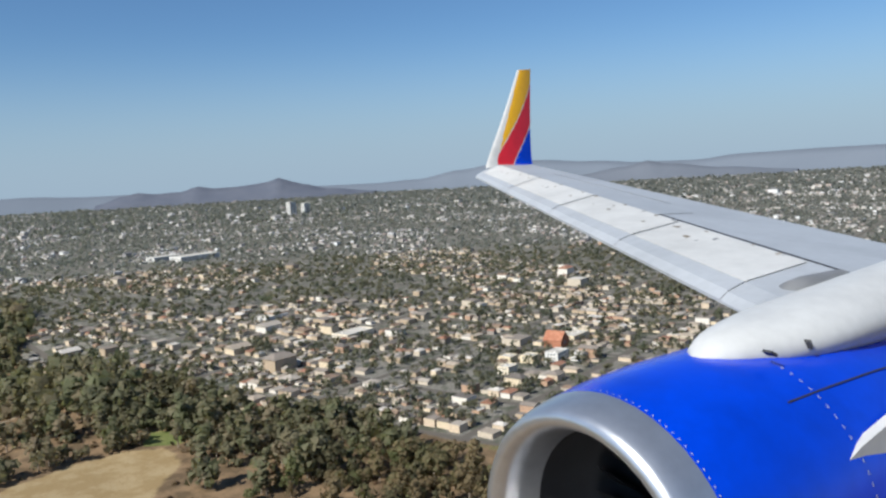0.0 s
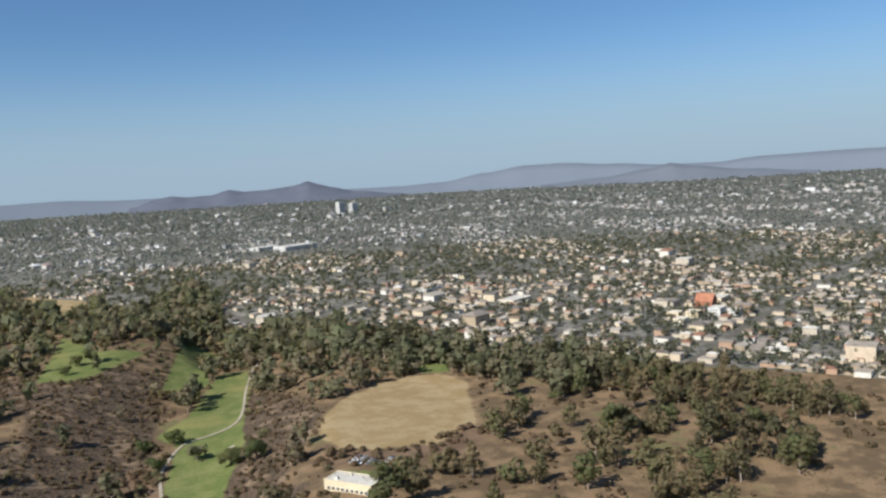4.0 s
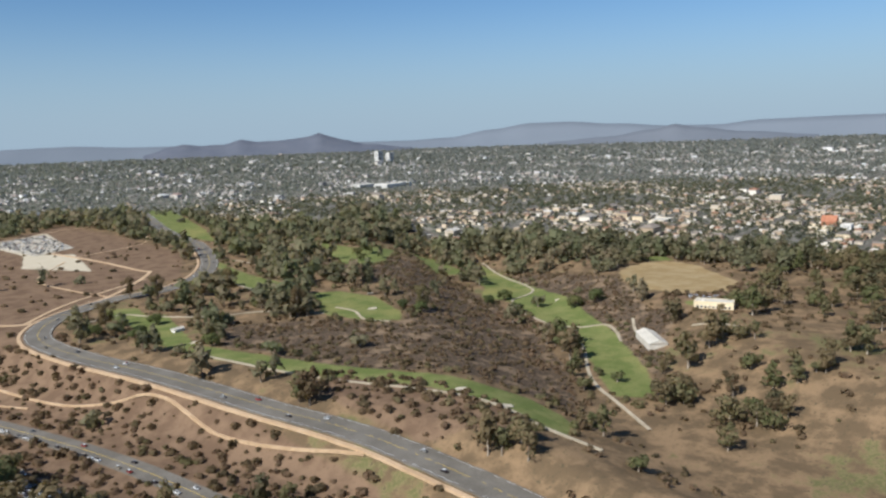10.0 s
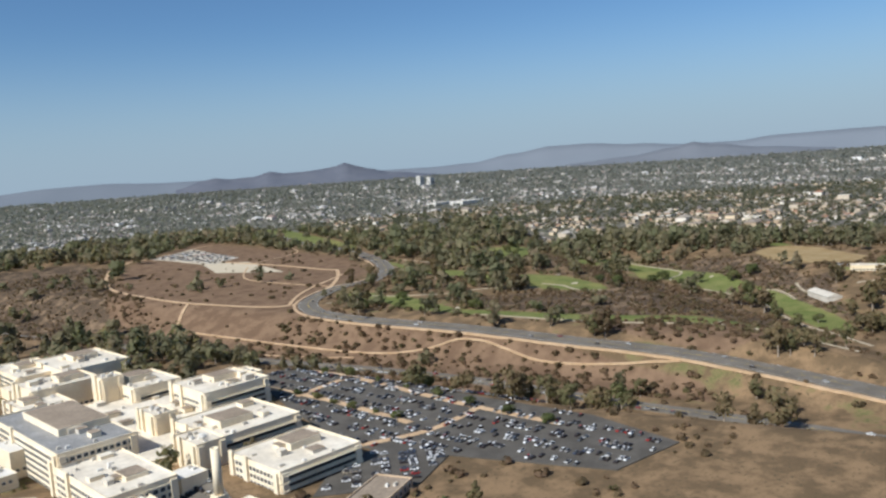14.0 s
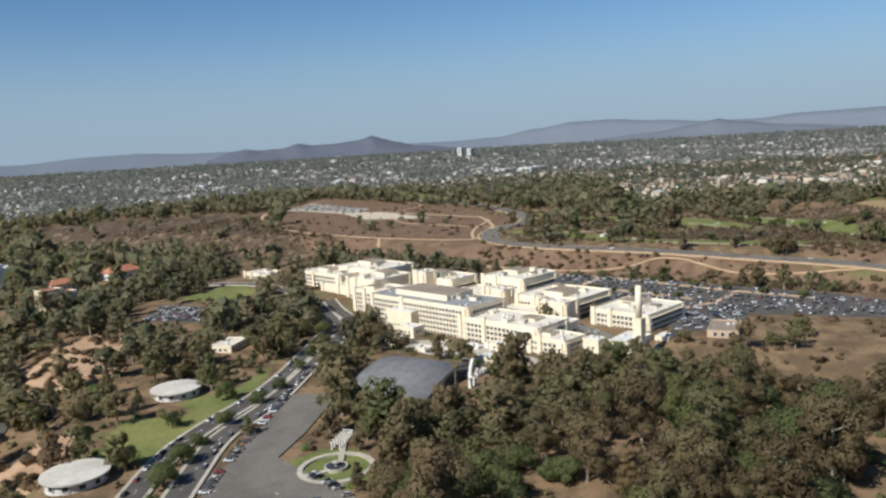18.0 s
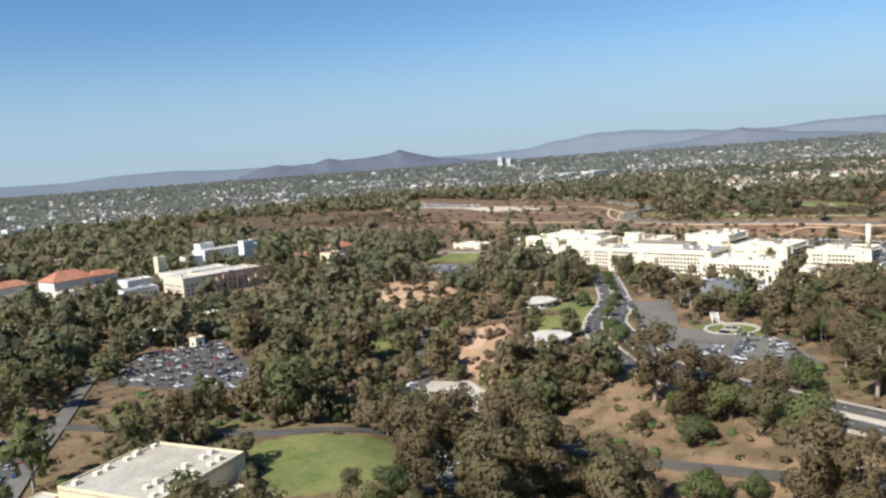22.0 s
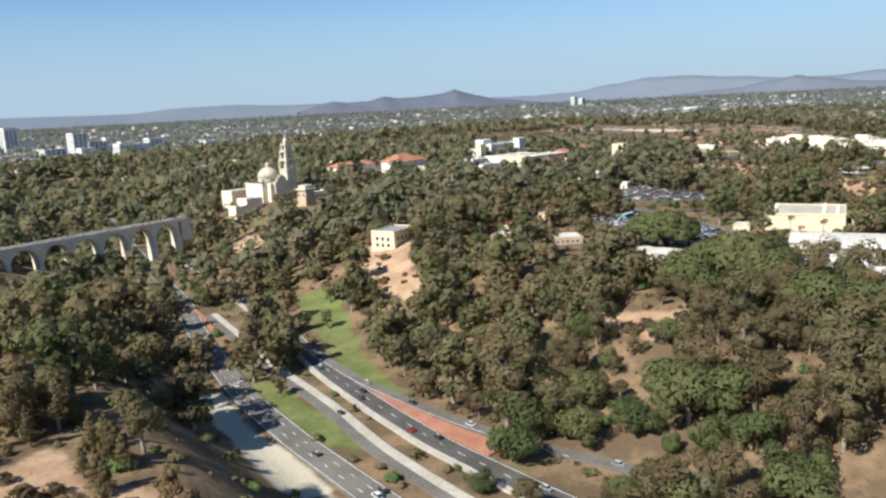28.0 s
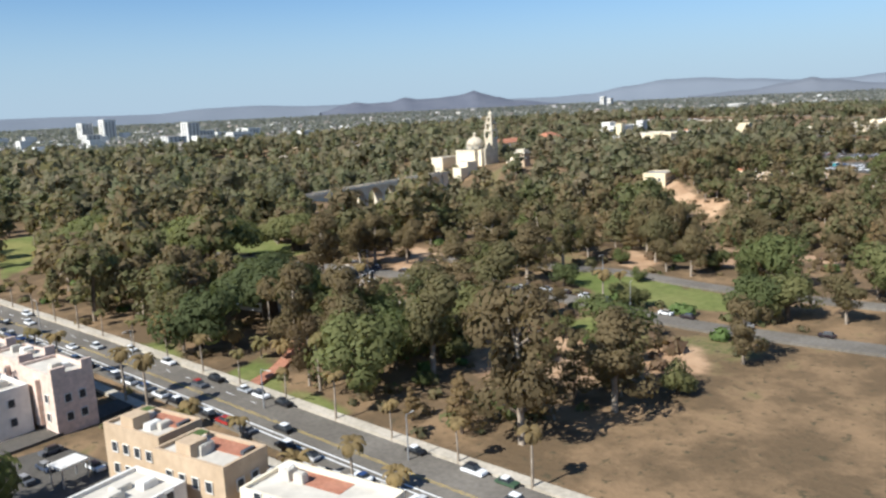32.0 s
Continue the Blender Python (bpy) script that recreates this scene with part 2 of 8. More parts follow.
M_STUCCO = worn("cream_stucco", (0.68, 0.56, 0.36), (0.75, 0.63, 0.42), 0.15, 0.9, 1.5, 0.1, dirt=0.12)
M_CREAM = worn("pale_cream_wall", (0.78, 0.66, 0.47), (0.84, 0.74, 0.56), 0.12, 0.9, 1.5, 0.1, dirt=0.12)
M_WHITE = worn("white_wall", (0.64, 0.61, 0.55), (0.74, 0.71, 0.65), 0.2, 0.85, 1.5, 0.1, dirt=0.12)
M_TAN = worn("tan_wall", (0.46, 0.34, 0.22), (0.54, 0.41, 0.28), 0.2, 0.9, 1.5, 0.1, dirt=0.12)
M_STONE = worn("carved_stone", (0.52, 0.45, 0.33), (0.64, 0.56, 0.43), 0.5, 0.9, 3.0, 0.3)
M_ROOF_PALE = worn("pale_roofing", (0.50, 0.455, 0.38), (0.62, 0.57, 0.485), 0.12, 0.9, 1.0, 0.1, dirt=0.12)
M_ROOF_GREY = worn("grey_roofing", (0.24, 0.235, 0.225), (0.33, 0.32, 0.305), 0.12, 0.85, 1.2, 0.1)
M_ROOF_BROWN = worn("brown_roofing", (0.26, 0.205, 0.15), (0.34, 0.27, 0.2), 0.12, 0.9, 1.2, 0.1)
M_ROOF_WARM = worn("warm_white_roofing", (0.62, 0.55, 0.44), (0.76, 0.69, 0.57), 0.1, 0.9, 0.8, 0.1, dirt=0.12)
M_ROOF_DARK = worn("dark_sheet_roofing", (0.17, 0.168, 0.165), (0.2, 0.198, 0.192), 0.12, 0.8, 0.6, 0.05)
M_TILE = worn("clay_tile", (0.36, 0.145, 0.08), (0.47, 0.215, 0.125), 0.4, 0.85, 4.0, 0.4)
M_GLASS = worn("dark_window_glass", (0.035, 0.04, 0.045), (0.06, 0.065, 0.07), 0.5, 0.3, 2.0, 0.0)
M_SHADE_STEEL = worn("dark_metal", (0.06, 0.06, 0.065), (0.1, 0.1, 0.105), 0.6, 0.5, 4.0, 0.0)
M_POLE = worn("galvanised_pole", (0.32, 0.32, 0.32), (0.42, 0.42, 0.41), 0.6, 0.5, 4.0, 0.0, 0.4)
M_BARK = worn("pale_bark", (0.24, 0.19, 0.14), (0.42, 0.35, 0.27), 0.7, 0.95, 4.0, 0.4)
M_DARK_BARK = worn("dark_bark", (0.09, 0.065, 0.045), (0.16, 0.12, 0.085), 0.8, 0.95, 4.0, 0.4)
M_EUC = foliage("eucalyptus_leaves", [(0.140, 0.100, 0.055), (0.184, 0.142, 0.075), (0.215, 0.165, 0.087), (0.160, 0.150, 0.072), (0.219, 0.159, 0.090)])
M_OAK = foliage("broad_leaves", [(0.104, 0.120, 0.053), (0.156, 0.177, 0.069), (0.210, 0.201, 0.086), (0.127, 0.155, 0.058)])
M_PINE = foliage("pine_needles", [(0.148, 0.119, 0.064), (0.206, 0.164, 0.080), (0.266, 0.189, 0.094)])
M_PALM = foliage("palm_fronds", [(0.193, 0.182, 0.077), (0.315, 0.232, 0.108), (0.246, 0.182, 0.087)])
M_SHRUB = foliage("shrub_leaves", [(0.098, 0.080, 0.047), (0.188, 0.136, 0.076), (0.222, 0.148, 0.096), (0.151, 0.136, 0.064)], "place")
M_GREENSHRUB = foliage("fresh_leaves", [(0.106, 0.178, 0.053), (0.163, 0.227, 0.078), (0.134, 0.188, 0.070)])
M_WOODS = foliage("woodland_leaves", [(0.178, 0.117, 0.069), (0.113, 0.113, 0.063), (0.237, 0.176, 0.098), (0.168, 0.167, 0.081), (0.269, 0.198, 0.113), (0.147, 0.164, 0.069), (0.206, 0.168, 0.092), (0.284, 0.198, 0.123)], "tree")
# greyer, paler leaf tones for far trees: haze painted into their colour
M_FAR_WOODS = foliage("hazed_woodland_leaves", [(0.182, 0.159, 0.099), (0.161, 0.161, 0.094), (0.249, 0.214, 0.129), (0.175, 0.186, 0.099), (0.275, 0.217, 0.140), (0.202, 0.199, 0.116)], "tree")
M_FAR_TREES = foliage("hazed_tree_leaves", [(0.171, 0.181, 0.165), (0.226, 0.232, 0.206), (0.273, 0.268, 0.237), (0.198, 0.212, 0.188)], "place")
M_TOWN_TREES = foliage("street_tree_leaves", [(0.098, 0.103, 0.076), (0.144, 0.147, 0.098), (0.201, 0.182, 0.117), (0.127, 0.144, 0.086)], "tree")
WALL_TONES = [(0.0, (0.54, 0.46, 0.35)), (0.24, (0.72, 0.66, 0.56)), (0.34, (0.44, 0.34, 0.23)), (0.56, (0.60, 0.48, 0.34)), (0.72, (0.44, 0.29, 0.19)), (0.84, (0.66, 0.54, 0.37)), (0.95, (0.30, 0.26, 0.22))]
ROOF_TONES = [(0.0, (0.25, 0.21, 0.17)), (0.22, (0.15, 0.13, 0.11)), (0.42, (0.38, 0.33, 0.27)), (0.58, (0.23, 0.16, 0.11)), (0.72, (0.55, 0.50, 0.43)), (0.82, (0.31, 0.16, 0.10)), (0.89, (0.36, 0.30, 0.23))]


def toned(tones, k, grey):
    """The same tones, scaled, and drawn towards grey: haze put into the colour of far houses."""
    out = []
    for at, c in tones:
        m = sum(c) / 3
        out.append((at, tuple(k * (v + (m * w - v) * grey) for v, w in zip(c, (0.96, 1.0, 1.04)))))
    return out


M_HOUSE_WALLS = islands("house_walls", WALL_TONES)
M_HOUSE_ROOFS = islands("house_roofs", ROOF_TONES)
# far copies of the house tones, with haze painted in
M_FAR_WALLS = islands("hazed_house_walls", toned(WALL_TONES, 1.1, 0.5))
M_FAR_ROOFS = islands("hazed_house_roofs", toned(ROOF_TONES, 1.2, 0.5))
M_HOUSE_WALL_EACH = islands("single_house_walls", WALL_TONES, by="object")
M_HOUSE_ROOF_EACH = islands("single_house_roofs", ROOF_TONES, by="object")
M_CAR_PAINT = islands("car_paint", [(0.0, (0.8, 0.8, 0.79)), (0.26, (0.02, 0.02, 0.022)), (0.46, (0.35, 0.36, 0.37)), (0.6, (0.1, 0.105, 0.115)),
                                    (0.72, (0.5, 0.5, 0.49)), (0.82, (0.03, 0.06, 0.16)), (0.89, (0.3, 0.03, 0.025)), (0.94, (0.32, 0.27, 0.2)),
                                    (0.98, (0.06, 0.1, 0.06))], 0.3, 0.8, "object")
M_CAR_STUFF = islands("parked_car_paint", [(0.0, (0.8, 0.8, 0.79)), (0.19, (0.03, 0.02, 0.022)), (0.46, (0.28, 0.27, 0.26)), (0.6, (0.1, 0.105, 0.115)),
                                           (0.72, (0.5, 0.5, 0.49)), (0.82, (0.05, 0.065, 0.1)), (0.9, (0.3, 0.03, 0.025)), (0.95, (0.32, 0.27, 0.2))], 0.3)
M_CAR_DARK = worn("dark_car_windows", (0.03, 0.03, 0.03), (0.045, 0.045, 0.045), 0.8, 0.6, 5.0, 0.0)
M_TYRE = worn("tyre_rubber", (0.02, 0.02, 0.02), (0.03, 0.03, 0.03), 1.0, 0.9, 5.0, 0.0)


def even(name, c1, c2, scale):
    """Two close tones in broad patches."""
    m, n, l, b = nodes_of(name, 1.0)
    b.inputs["Specular IOR Level"].default_value = 0.0
    l.new(mix(n, l, ramp_fac(n, l, noise_node(n, l, scale, 5), 0.35, 0.65), c1, c2), b.inputs["Base Color"])
    return m


# the hills' base colours hold the haze, bluer and paler with distance
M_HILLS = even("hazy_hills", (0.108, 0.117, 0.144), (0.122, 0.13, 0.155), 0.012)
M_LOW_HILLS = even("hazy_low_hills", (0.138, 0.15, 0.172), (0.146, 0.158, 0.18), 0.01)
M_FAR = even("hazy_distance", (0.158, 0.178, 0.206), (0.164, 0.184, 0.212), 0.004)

# ---- plan: the lie of the land ----
def poly_distance(px, py, poly):
    """Signed distance to a closed outline, positive inside."""
    d = np.full(px.shape, 1e9)
    inside = np.zeros(px.shape, bool)
    for (ax, ay), (bx, by) in zip(poly, poly[1:] + poly[:1]):
        ex, ey = bx - ax, by - ay
        k = np.clip(((px - ax) * ex + (py - ay) * ey) / (ex * ex + ey * ey + 1e-9), 0, 1)
        d = np.minimum(d, np.hypot(px - ax - k * ex, py - ay - k * ey))
        inside ^= ((ay > py) != (by > py)) & (px < ex * (py - ay) / (ey if ey else 1e-9) + ax)
    return np.where(inside, d, -d)


def line_distance(px, py, line):
    d = np.full(np.shape(px), 1e9)
    for (ax, ay), (bx, by) in zip(line, line[1:]):
        ex, ey = bx - ax, by - ay
        k = np.clip(((px - ax) * ex + (py - ay) * ey) / (ex * ex + ey * ey + 1e-9), 0, 1)
        d = np.minimum(d, np.hypot(px - ax - k * ex, py - ay - k * ey))
    return d


# canyons: the line of the bottom, half width of the floor, width of the slope, depth
CANYONS = [
    ([(-880, 700), (-893, 420), (-902, 250), (-909, 150), (-908, 60), (-900, -60)], 20, 58, 15.0),
    ([(60, 560), (18, 470), (-45, 355), (-85, 265), (-125, 195), (-150, 120), (-150, 0)], 12, 60, 13.0),
    ([(-560, 860), (-440, 660), (-350, 400), (-310, 298), (-278, 210), (-240, 110), (-220, 0)], 12, 40, 13.0),
    ([(-610, 340), (-632, 250), (-648, 170), (-660, 60)], 8, 38, 7.0),
    ([(10, 740), (40, 600), (32, 500)], 5, 24, 8.0),
    ([(-468, 300), (-463, 240), (-446, 172), (-430, 110)], 13, 20, 3.6),
]


def bare_z(x, y):
    x, y = np.asarray(x, float), np.asarray(y, float)
    z = 17.0 - 4.5 * np.clip((x + 30) / 90, 0, 1) * np.clip((560 - y) / 120, 0, 1) + 8.0 * np.clip((y - 500) / 700, 0, 1)
    near = np.clip((240 - y) / 60, 0, 1)
    z = z + 4.0 * np.clip((-930 - x) / 55, 0, 1) * near + 4.0 * np.clip((-1000 - x) / 70, 0, 1) * (1 - near) - 2.5 * np.clip(1 - np.abs(x + 400) / 120, 0, 1) * np.clip((400 - y) / 200, 0, 1)
    z = z + 0.8 * np.sin(x * 0.021 + 1.3) * np.sin(y * 0.027)
    for line, flat, slope, depth in CANYONS:
        # the freeway canyon has a steep bank under a level bench on its west side
        if depth == 15.0:
            slope = np.where((x < -909) & (y < 230), 27.0, slope)
        k = np.clip(1 - (line_distance(x, y, line) - flat) / slope, 0, 1)
        z = z - depth * k * k * (3 - 2 * k)
    return z




CANYON_ROAD = [(-40, 1150), (-101, 850), (-122, 690), (-128, 640), (-150, 556), (-181, 497), (-212, 470), (-236, 466), (-268, 443), (-284, 420), (-290, 390),
               (-282, 350), (-266, 302), (-247, 241), (-232, 194), (-218, 120), (-208, 30)]
FLORIDA_ROAD = [(-520, 760), (-420, 560), (-346, 383), (-310, 298), (-290, 245), (-276, 195), (-258, 130), (-240, 30)]


def smooth_line(pts, step=4.0):
    out = []
    q = [pts[0], *pts, pts[-1]]
    for a, b, c, d in zip(q, q[1:], q[2:], q[3:]):
        count = max(1, int(math.dist(b, c) / step))
        for k in range(count):
            t = k / count
            out.append(tuple(0.5 * (2 * b[i] + (c[i] - a[i]) * t + (2 * a[i] - 5 * b[i] + 4 * c[i] - d[i]) * t * t
                                    + (3 * b[i] - a[i] - 3 * c[i] + d[i]) * t ** 3) for i in (0, 1)))
    return out + [tuple(pts[-1])]


def bench(line):
    """The level of a road cut into a slope: samples of the line, with a height that changes slowly along it."""
    p = np.array(smooth_line(line, 5.0))
    z = bare_z(p[:, 0], p[:, 1])
    for _ in range(6):
        z[1:-1] = (z[:-2] + z[1:-1] + z[2:]) / 3
    return p, z


BENCHES = [bench(CANYON_ROAD), bench(FLORIDA_ROAD)]


def ground_z(x, y):
    """Height of the ground, with the two canyon roads cut into the slopes."""
    x, y = np.asarray(x, float), np.asarray(y, float)
    shape = x.shape
    x, y = np.atleast_1d(x).ravel(), np.atleast_1d(y).ravel()
    z = bare_z(x, y)
    for p, level in BENCHES:
        lo, hi = p.min(0) - 20, p.max(0) + 20
        i = np.nonzero((x > lo[0]) & (x < hi[0]) & (y > lo[1]) & (y < hi[1]))[0]
        for part_i in np.array_split(i, len(i) // 20000 + 1):
            if len(part_i):
                d2 = (x[part_i, None] - p[None, :, 0]) ** 2 + (y[part_i, None] - p[None, :, 1]) ** 2
                n = d2.argmin(1)
                k = np.clip(1 - (np.sqrt(d2[np.arange(len(n)), n]) - 6.5) / 9, 0, 1)
                z[part_i] += (level[n] - z[part_i]) * k * k * (3 - 2 * k)
    return z.reshape(shape)


def gz(x, y):
    return float(ground_z(x, y))


TOWN = [(260, 60), (230, 130), (205, 200), (178, 262), (170, 297), (156, 335), (128, 358), (130, 400), (126, 445), (106, 482), (98, 530), (70, 568), (64, 600), (80, 660),
        (92, 720), (88, 803), (58, 730), (26, 700), (8, 748), (-40, 880), (-110, 1000), (-250, 1010), (-420, 960), (-600, 960), (-740, 860), (-900, 800), (-1300, 760), (-4000, 760),
        (-4000, 6000), (5000, 6000), (5000, 60)]
GREEN_PATCHES = []
GREEN_PATCHES.append([(13, 470), (-31, 388), (-52, 367), (-48, 345), (-60, 316), (-84, 254), (-116, 214), (-133, 190), (-124, 178), (-100, 202), (-66, 248), (-56, 266), (-27, 319), (-13, 357), (13, 418), (32, 470)])
GREEN_PATCHES.append([(13, 567), (37, 586), (44, 524), (41, 515), (16, 537)])
GREEN_PATCHES.append([(-249, 411), (-229, 405), (-240, 329), (-233, 313), (-213, 267), (-186, 222), (-171, 194), (-173, 174), (-189, 158), (-194, 167), (-193, 187), (-199, 217), (-222, 255), (-238, 290), (-247, 317), (-254, 353)])
GREEN_PATCHES.append([(-154, 395), (-138, 388), (-131, 362), (-138, 326), (-148, 307), (-163, 322), (-170, 344)])
GREEN_PATCHES.append([(-144, 558), (-149, 487), (-149, 414), (-164, 372), (-164, 400), (-172, 439), (-165, 492)])
GREEN_PATCHES.append([(-76, 1001), (-38, 997), (-81, 755), (-109, 651), (-118, 715)])
GREEN_PATCHES.append([(-49, 608), (-42, 531), (-15, 519), (-64, 458), (-85, 473)])
GREEN_PATCHES.append([(-252, 444), (-236, 431), (-238, 406), (-255, 412)])
GREEN_PATCHES.append([(20, 560), (17, 513), (2, 447), (-27, 446)])
GREEN_PATCHES.append([(87, 362), (102, 350), (92, 335), (78, 344)])
GREEN_PATCHES.append([(-26, 240), (-14, 231), (-19, 224), (-30, 232)])
GREEN_PATCHES.append([(-575, 207), (-565, 209), (-568, 194), (-580, 189)])
GREEN_PATCHES.append([(-512, 387), (-478, 399), (-476, 370), (-499, 349)])
GREEN_PATCHES.append([(-562, 159), (-550, 162), (-543, 155), (-548, 139), (-557, 137), (-565, 147)])
GREEN_PATCHES.append([(-919, 173), (-912, 174), (-912, 146), (-913, 122), (-917, 121), (-920, 143)])
GREEN_PATCHES.append([(-1015, 112), (-1006, 114), (-1003, 102), (-999, 87), (-1006, 91), (-1017, 102)])
GREEN_PATCHES.append([(-1057, 231), (-1043, 211), (-1047, 190), (-1057, 206)])
GREEN_PATCHES.append([(-1033, 113), (-1027, 110), (-1030, 102), (-1038, 100)])
GREEN_PATCHES.append([(-1095, 270), (-1084, 273), (-1089, 226), (-1099, 198), (-1101, 197)])
GREEN_PATCHES.append([(-1043, 211), (-1035, 201), (-1043, 180), (-1048, 186)])
GREEN_PATCHES.append([(-1084, 100), (-1075, 105), (-1080, 88), (-1083, 89)])
GREEN_PATCHES.append([(-1029, 120), (-1022, 113), (-1026, 107), (-1032, 113)])
GREEN_PATCHES.append([(-877, 240), (-863, 238), (-887, 173), (-894, 136), (-892, 111), (-897, 105), (-896, 129), (-898, 159)])
GREEN_PATCHES.append([(-581, 219), (-560, 206), (-579, 182), (-595, 191)])
GREEN_PATCHES.append([(-628, 262), (-619, 251), (-630, 229), (-633, 240)])
GREEN_PATCHES.append([(-565, 221), (-545, 223), (-528, 239), (-505, 267), (-513, 257), (-541, 219), (-563, 200)])
GREEN_PATCHES.append([(-1092, 129), (-1085, 119), (-1087, 106), (-1091, 113)])
GREEN_PATCHES.append([(-1082, 90), (-1077, 86), (-1076, 75), (-1080, 78)])
GREEN_PATCHES.append([(-1016, 108), (-1011, 107), (-1006, 103), (-1005, 90), (-1002, 84), (-1010, 75), (-1016, 84), (-1018, 95)])
GREEN_PATCHES.append([(-1036, 92), (-1028, 88), (-1026, 82), (-1029, 72), (-1034, 78)])
GREEN_PATCHES.append([(-1058, 216), (-1046, 193), (-1049, 176), (-1056, 196)])
GREEN_PATCHES.append([(-1046, 200), (-1036, 188), (-1040, 168), (-1050, 176)])
GREEN_PATCHES.append([(-1096, 264), (-1085, 256), (-1091, 209), (-1100, 215)])
GREEN_PATCHES.append([(-706, 166), (-694, 159), (-680, 153), (-682, 142), (-694, 128), (-705, 128), (-714, 134), (-713, 143)])
DRY_PATCHES = []
DRY_PATCHES.append([(-36, 875), (8, 749), (-25, 699), (-57, 795)])
DRY_PATCHES.append([(2, 303), (22, 323), (51, 339), (72, 343), (86, 334), (86, 313), (60, 274), (46, 253), (20, 242), (0, 249), (-13, 256), (-11, 280)])
BARE_PATCHES = []
BARE_PATCHES.append([(-14, 258), (0, 246), (46, 251), (46, 238), (16, 228), (-11, 230), (-29, 256)])
BARE_PATCHES.append([(-72, 330), (-62, 310), (-78, 268), (-92, 248), (-96, 254), (-84, 290), (-78, 322)])
BARE_PATCHES.append([(-217, 258), (-196, 223), (-190, 191), (-193, 170), (-202, 168), (-223, 186), (-230, 236)])
BARE_PATCHES.append([(-291, 766), (-349, 615), (-330, 478), (-295, 423), (-230, 480), (-186, 512), (-154, 599), (-156, 769), (-179, 904)])
BARE_PATCHES.append([(-342, 646), (-336, 547), (-283, 446), (-278, 363), (-268, 243), (-268, 197), (-300, 211), (-333, 278), (-339, 376), (-358, 450), (-368, 541)])
BARE_PATCHES.append([(-334, 471), (-287, 420), (-289, 362), (-262, 277), (-242, 179), (-252, 166), (-275, 210), (-299, 268), (-344, 393)])
BARE_PATCHES.append([(-591, 310), (-571, 328), (-561, 326), (-577, 285), (-592, 289)])
BARE_PATCHES.append([(-590, 314), (-560, 335), (-566, 279), (-581, 267)])
BARE_PATCHES.append([(-624, 201), (-601, 220), (-589, 217), (-607, 190), (-629, 177)])
BARE_PATCHES.append([(-646, 196), (-634, 197), (-641, 177), (-653, 173)])
BARE_PATCHES.append([(-565, 337), (-549, 310), (-573, 262), (-600, 256), (-592, 290)])
BARE_PATCHES.append([(-863, 217), (-846, 228), (-849, 196), (-860, 196)])
BARE_PATCHES.append([(-852, 121), (-844, 133), (-844, 123), (-839, 112), (-842, 99), (-853, 109)])
BARE_PATCHES.append([(-867, 335), (-846, 357), (-840, 337), (-864, 310)])
BARE_PATCHES.append([(-995, 118), (-985, 119), (-990, 107), (-1001, 103)])
BARE_PATCHES.append([(-1051, 86), (-1038, 98), (-1037, 86), (-1039, 76), (-1029, 69), (-1033, 65), (-1051, 82)])
BARE_PATCHES.append([(-1049, 94), (-1038, 87), (-1056, 74), (-1059, 77)])
BARE_PATCHES.append([(-1025, 166), (-1015, 155), (-1028, 141), (-1033, 154)])
BARE_PATCHES.append([(-644, 205), (-634, 195), (-642, 149), (-655, 160), (-651, 191)])
BARE_PATCHES.append([(-591, 317), (-570, 334), (-560, 313), (-574, 282), (-596, 280)])
BARE_PATCHES.append([(-618, 214), (-604, 206), (-614, 183), (-624, 193)])
BARE_PATCHES.append([(-855, 242), (-829, 259), (-833, 232), (-852, 208), (-862, 212)])
BARE_PATCHES.append([(-1057, 152), (-1046, 142), (-1049, 122), (-1060, 129)])
BARE_PATCHES.append([(-1046, 90), (-1039, 96), (-1038, 77), (-1030, 66), (-1035, 60), (-1060, 74)])
BARE_PATCHES.append([(-1027, 159), (-1018, 148), (-1023, 132), (-1034, 138)])
BARE_PATCHES.append([(-1042, 120), (-1030, 111), (-1034, 103), (-1043, 110)])
BARE_PATCHES.append([(-986, 98), (-978, 107), (-965, 117), (-962, 104), (-967, 92), (-983, 92)])
BARE_PATCHES.append([(-958, 100), (-951, 92), (-961, 84), (-966, 88)])
BARE_PATCHES.append([(-994, 152), (-988, 168), (-982, 158), (-988, 136)])
BARE_PATCHES.append([(-1004, 145), (-997, 151), (-998, 143), (-1005, 136)])
PALE_PATCHES = []
PALE_PATCHES.append([(-248, 702), (-216, 676), (-225, 577), (-260, 633)])
PALE_PATCHES.append([(-267, 790), (-205, 850), (-211, 713), (-246, 681)])
PALE_PATCHES.append([(-930, 190), (-931, 169), (-931, 152), (-931, 134), (-926, 124), (-926, 136), (-929, 153)])
PALE_PATCHES.append([(-929, 175), (-924, 168), (-927, 150), (-925, 128), (-926, 108), (-934, 113), (-933, 134), (-932, 154)])
BRUSH_PATCHES = []
BRUSH_PATCHES.append([(-85, 489), (-33, 429), (-59, 341), (-88, 280), (-123, 221), (-155, 204), (-223, 265), (-212, 353), (-174, 334), (-156, 298), (-105, 359)])
BRUSH_PATCHES.append([(-219, 362), (-191, 321), (-149, 305), (-91, 383), (-116, 434), (-104, 504), (-19, 472), (-65, 354), (-105, 289), (-112, 244), (-136, 206), (-160, 184), (-176, 220), (-209, 276), (-232, 317)])
BRUSH_PATCHES.append([(-499, 867), (-415, 879), (-306, 750), (-369, 568), (-367, 429), (-412, 429), (-450, 558), (-527, 635)])
BRUSH_PATCHES.append([(-503, 901), (-425, 818), (-319, 841), (-332, 668), (-358, 475), (-402, 502), (-440, 600)])
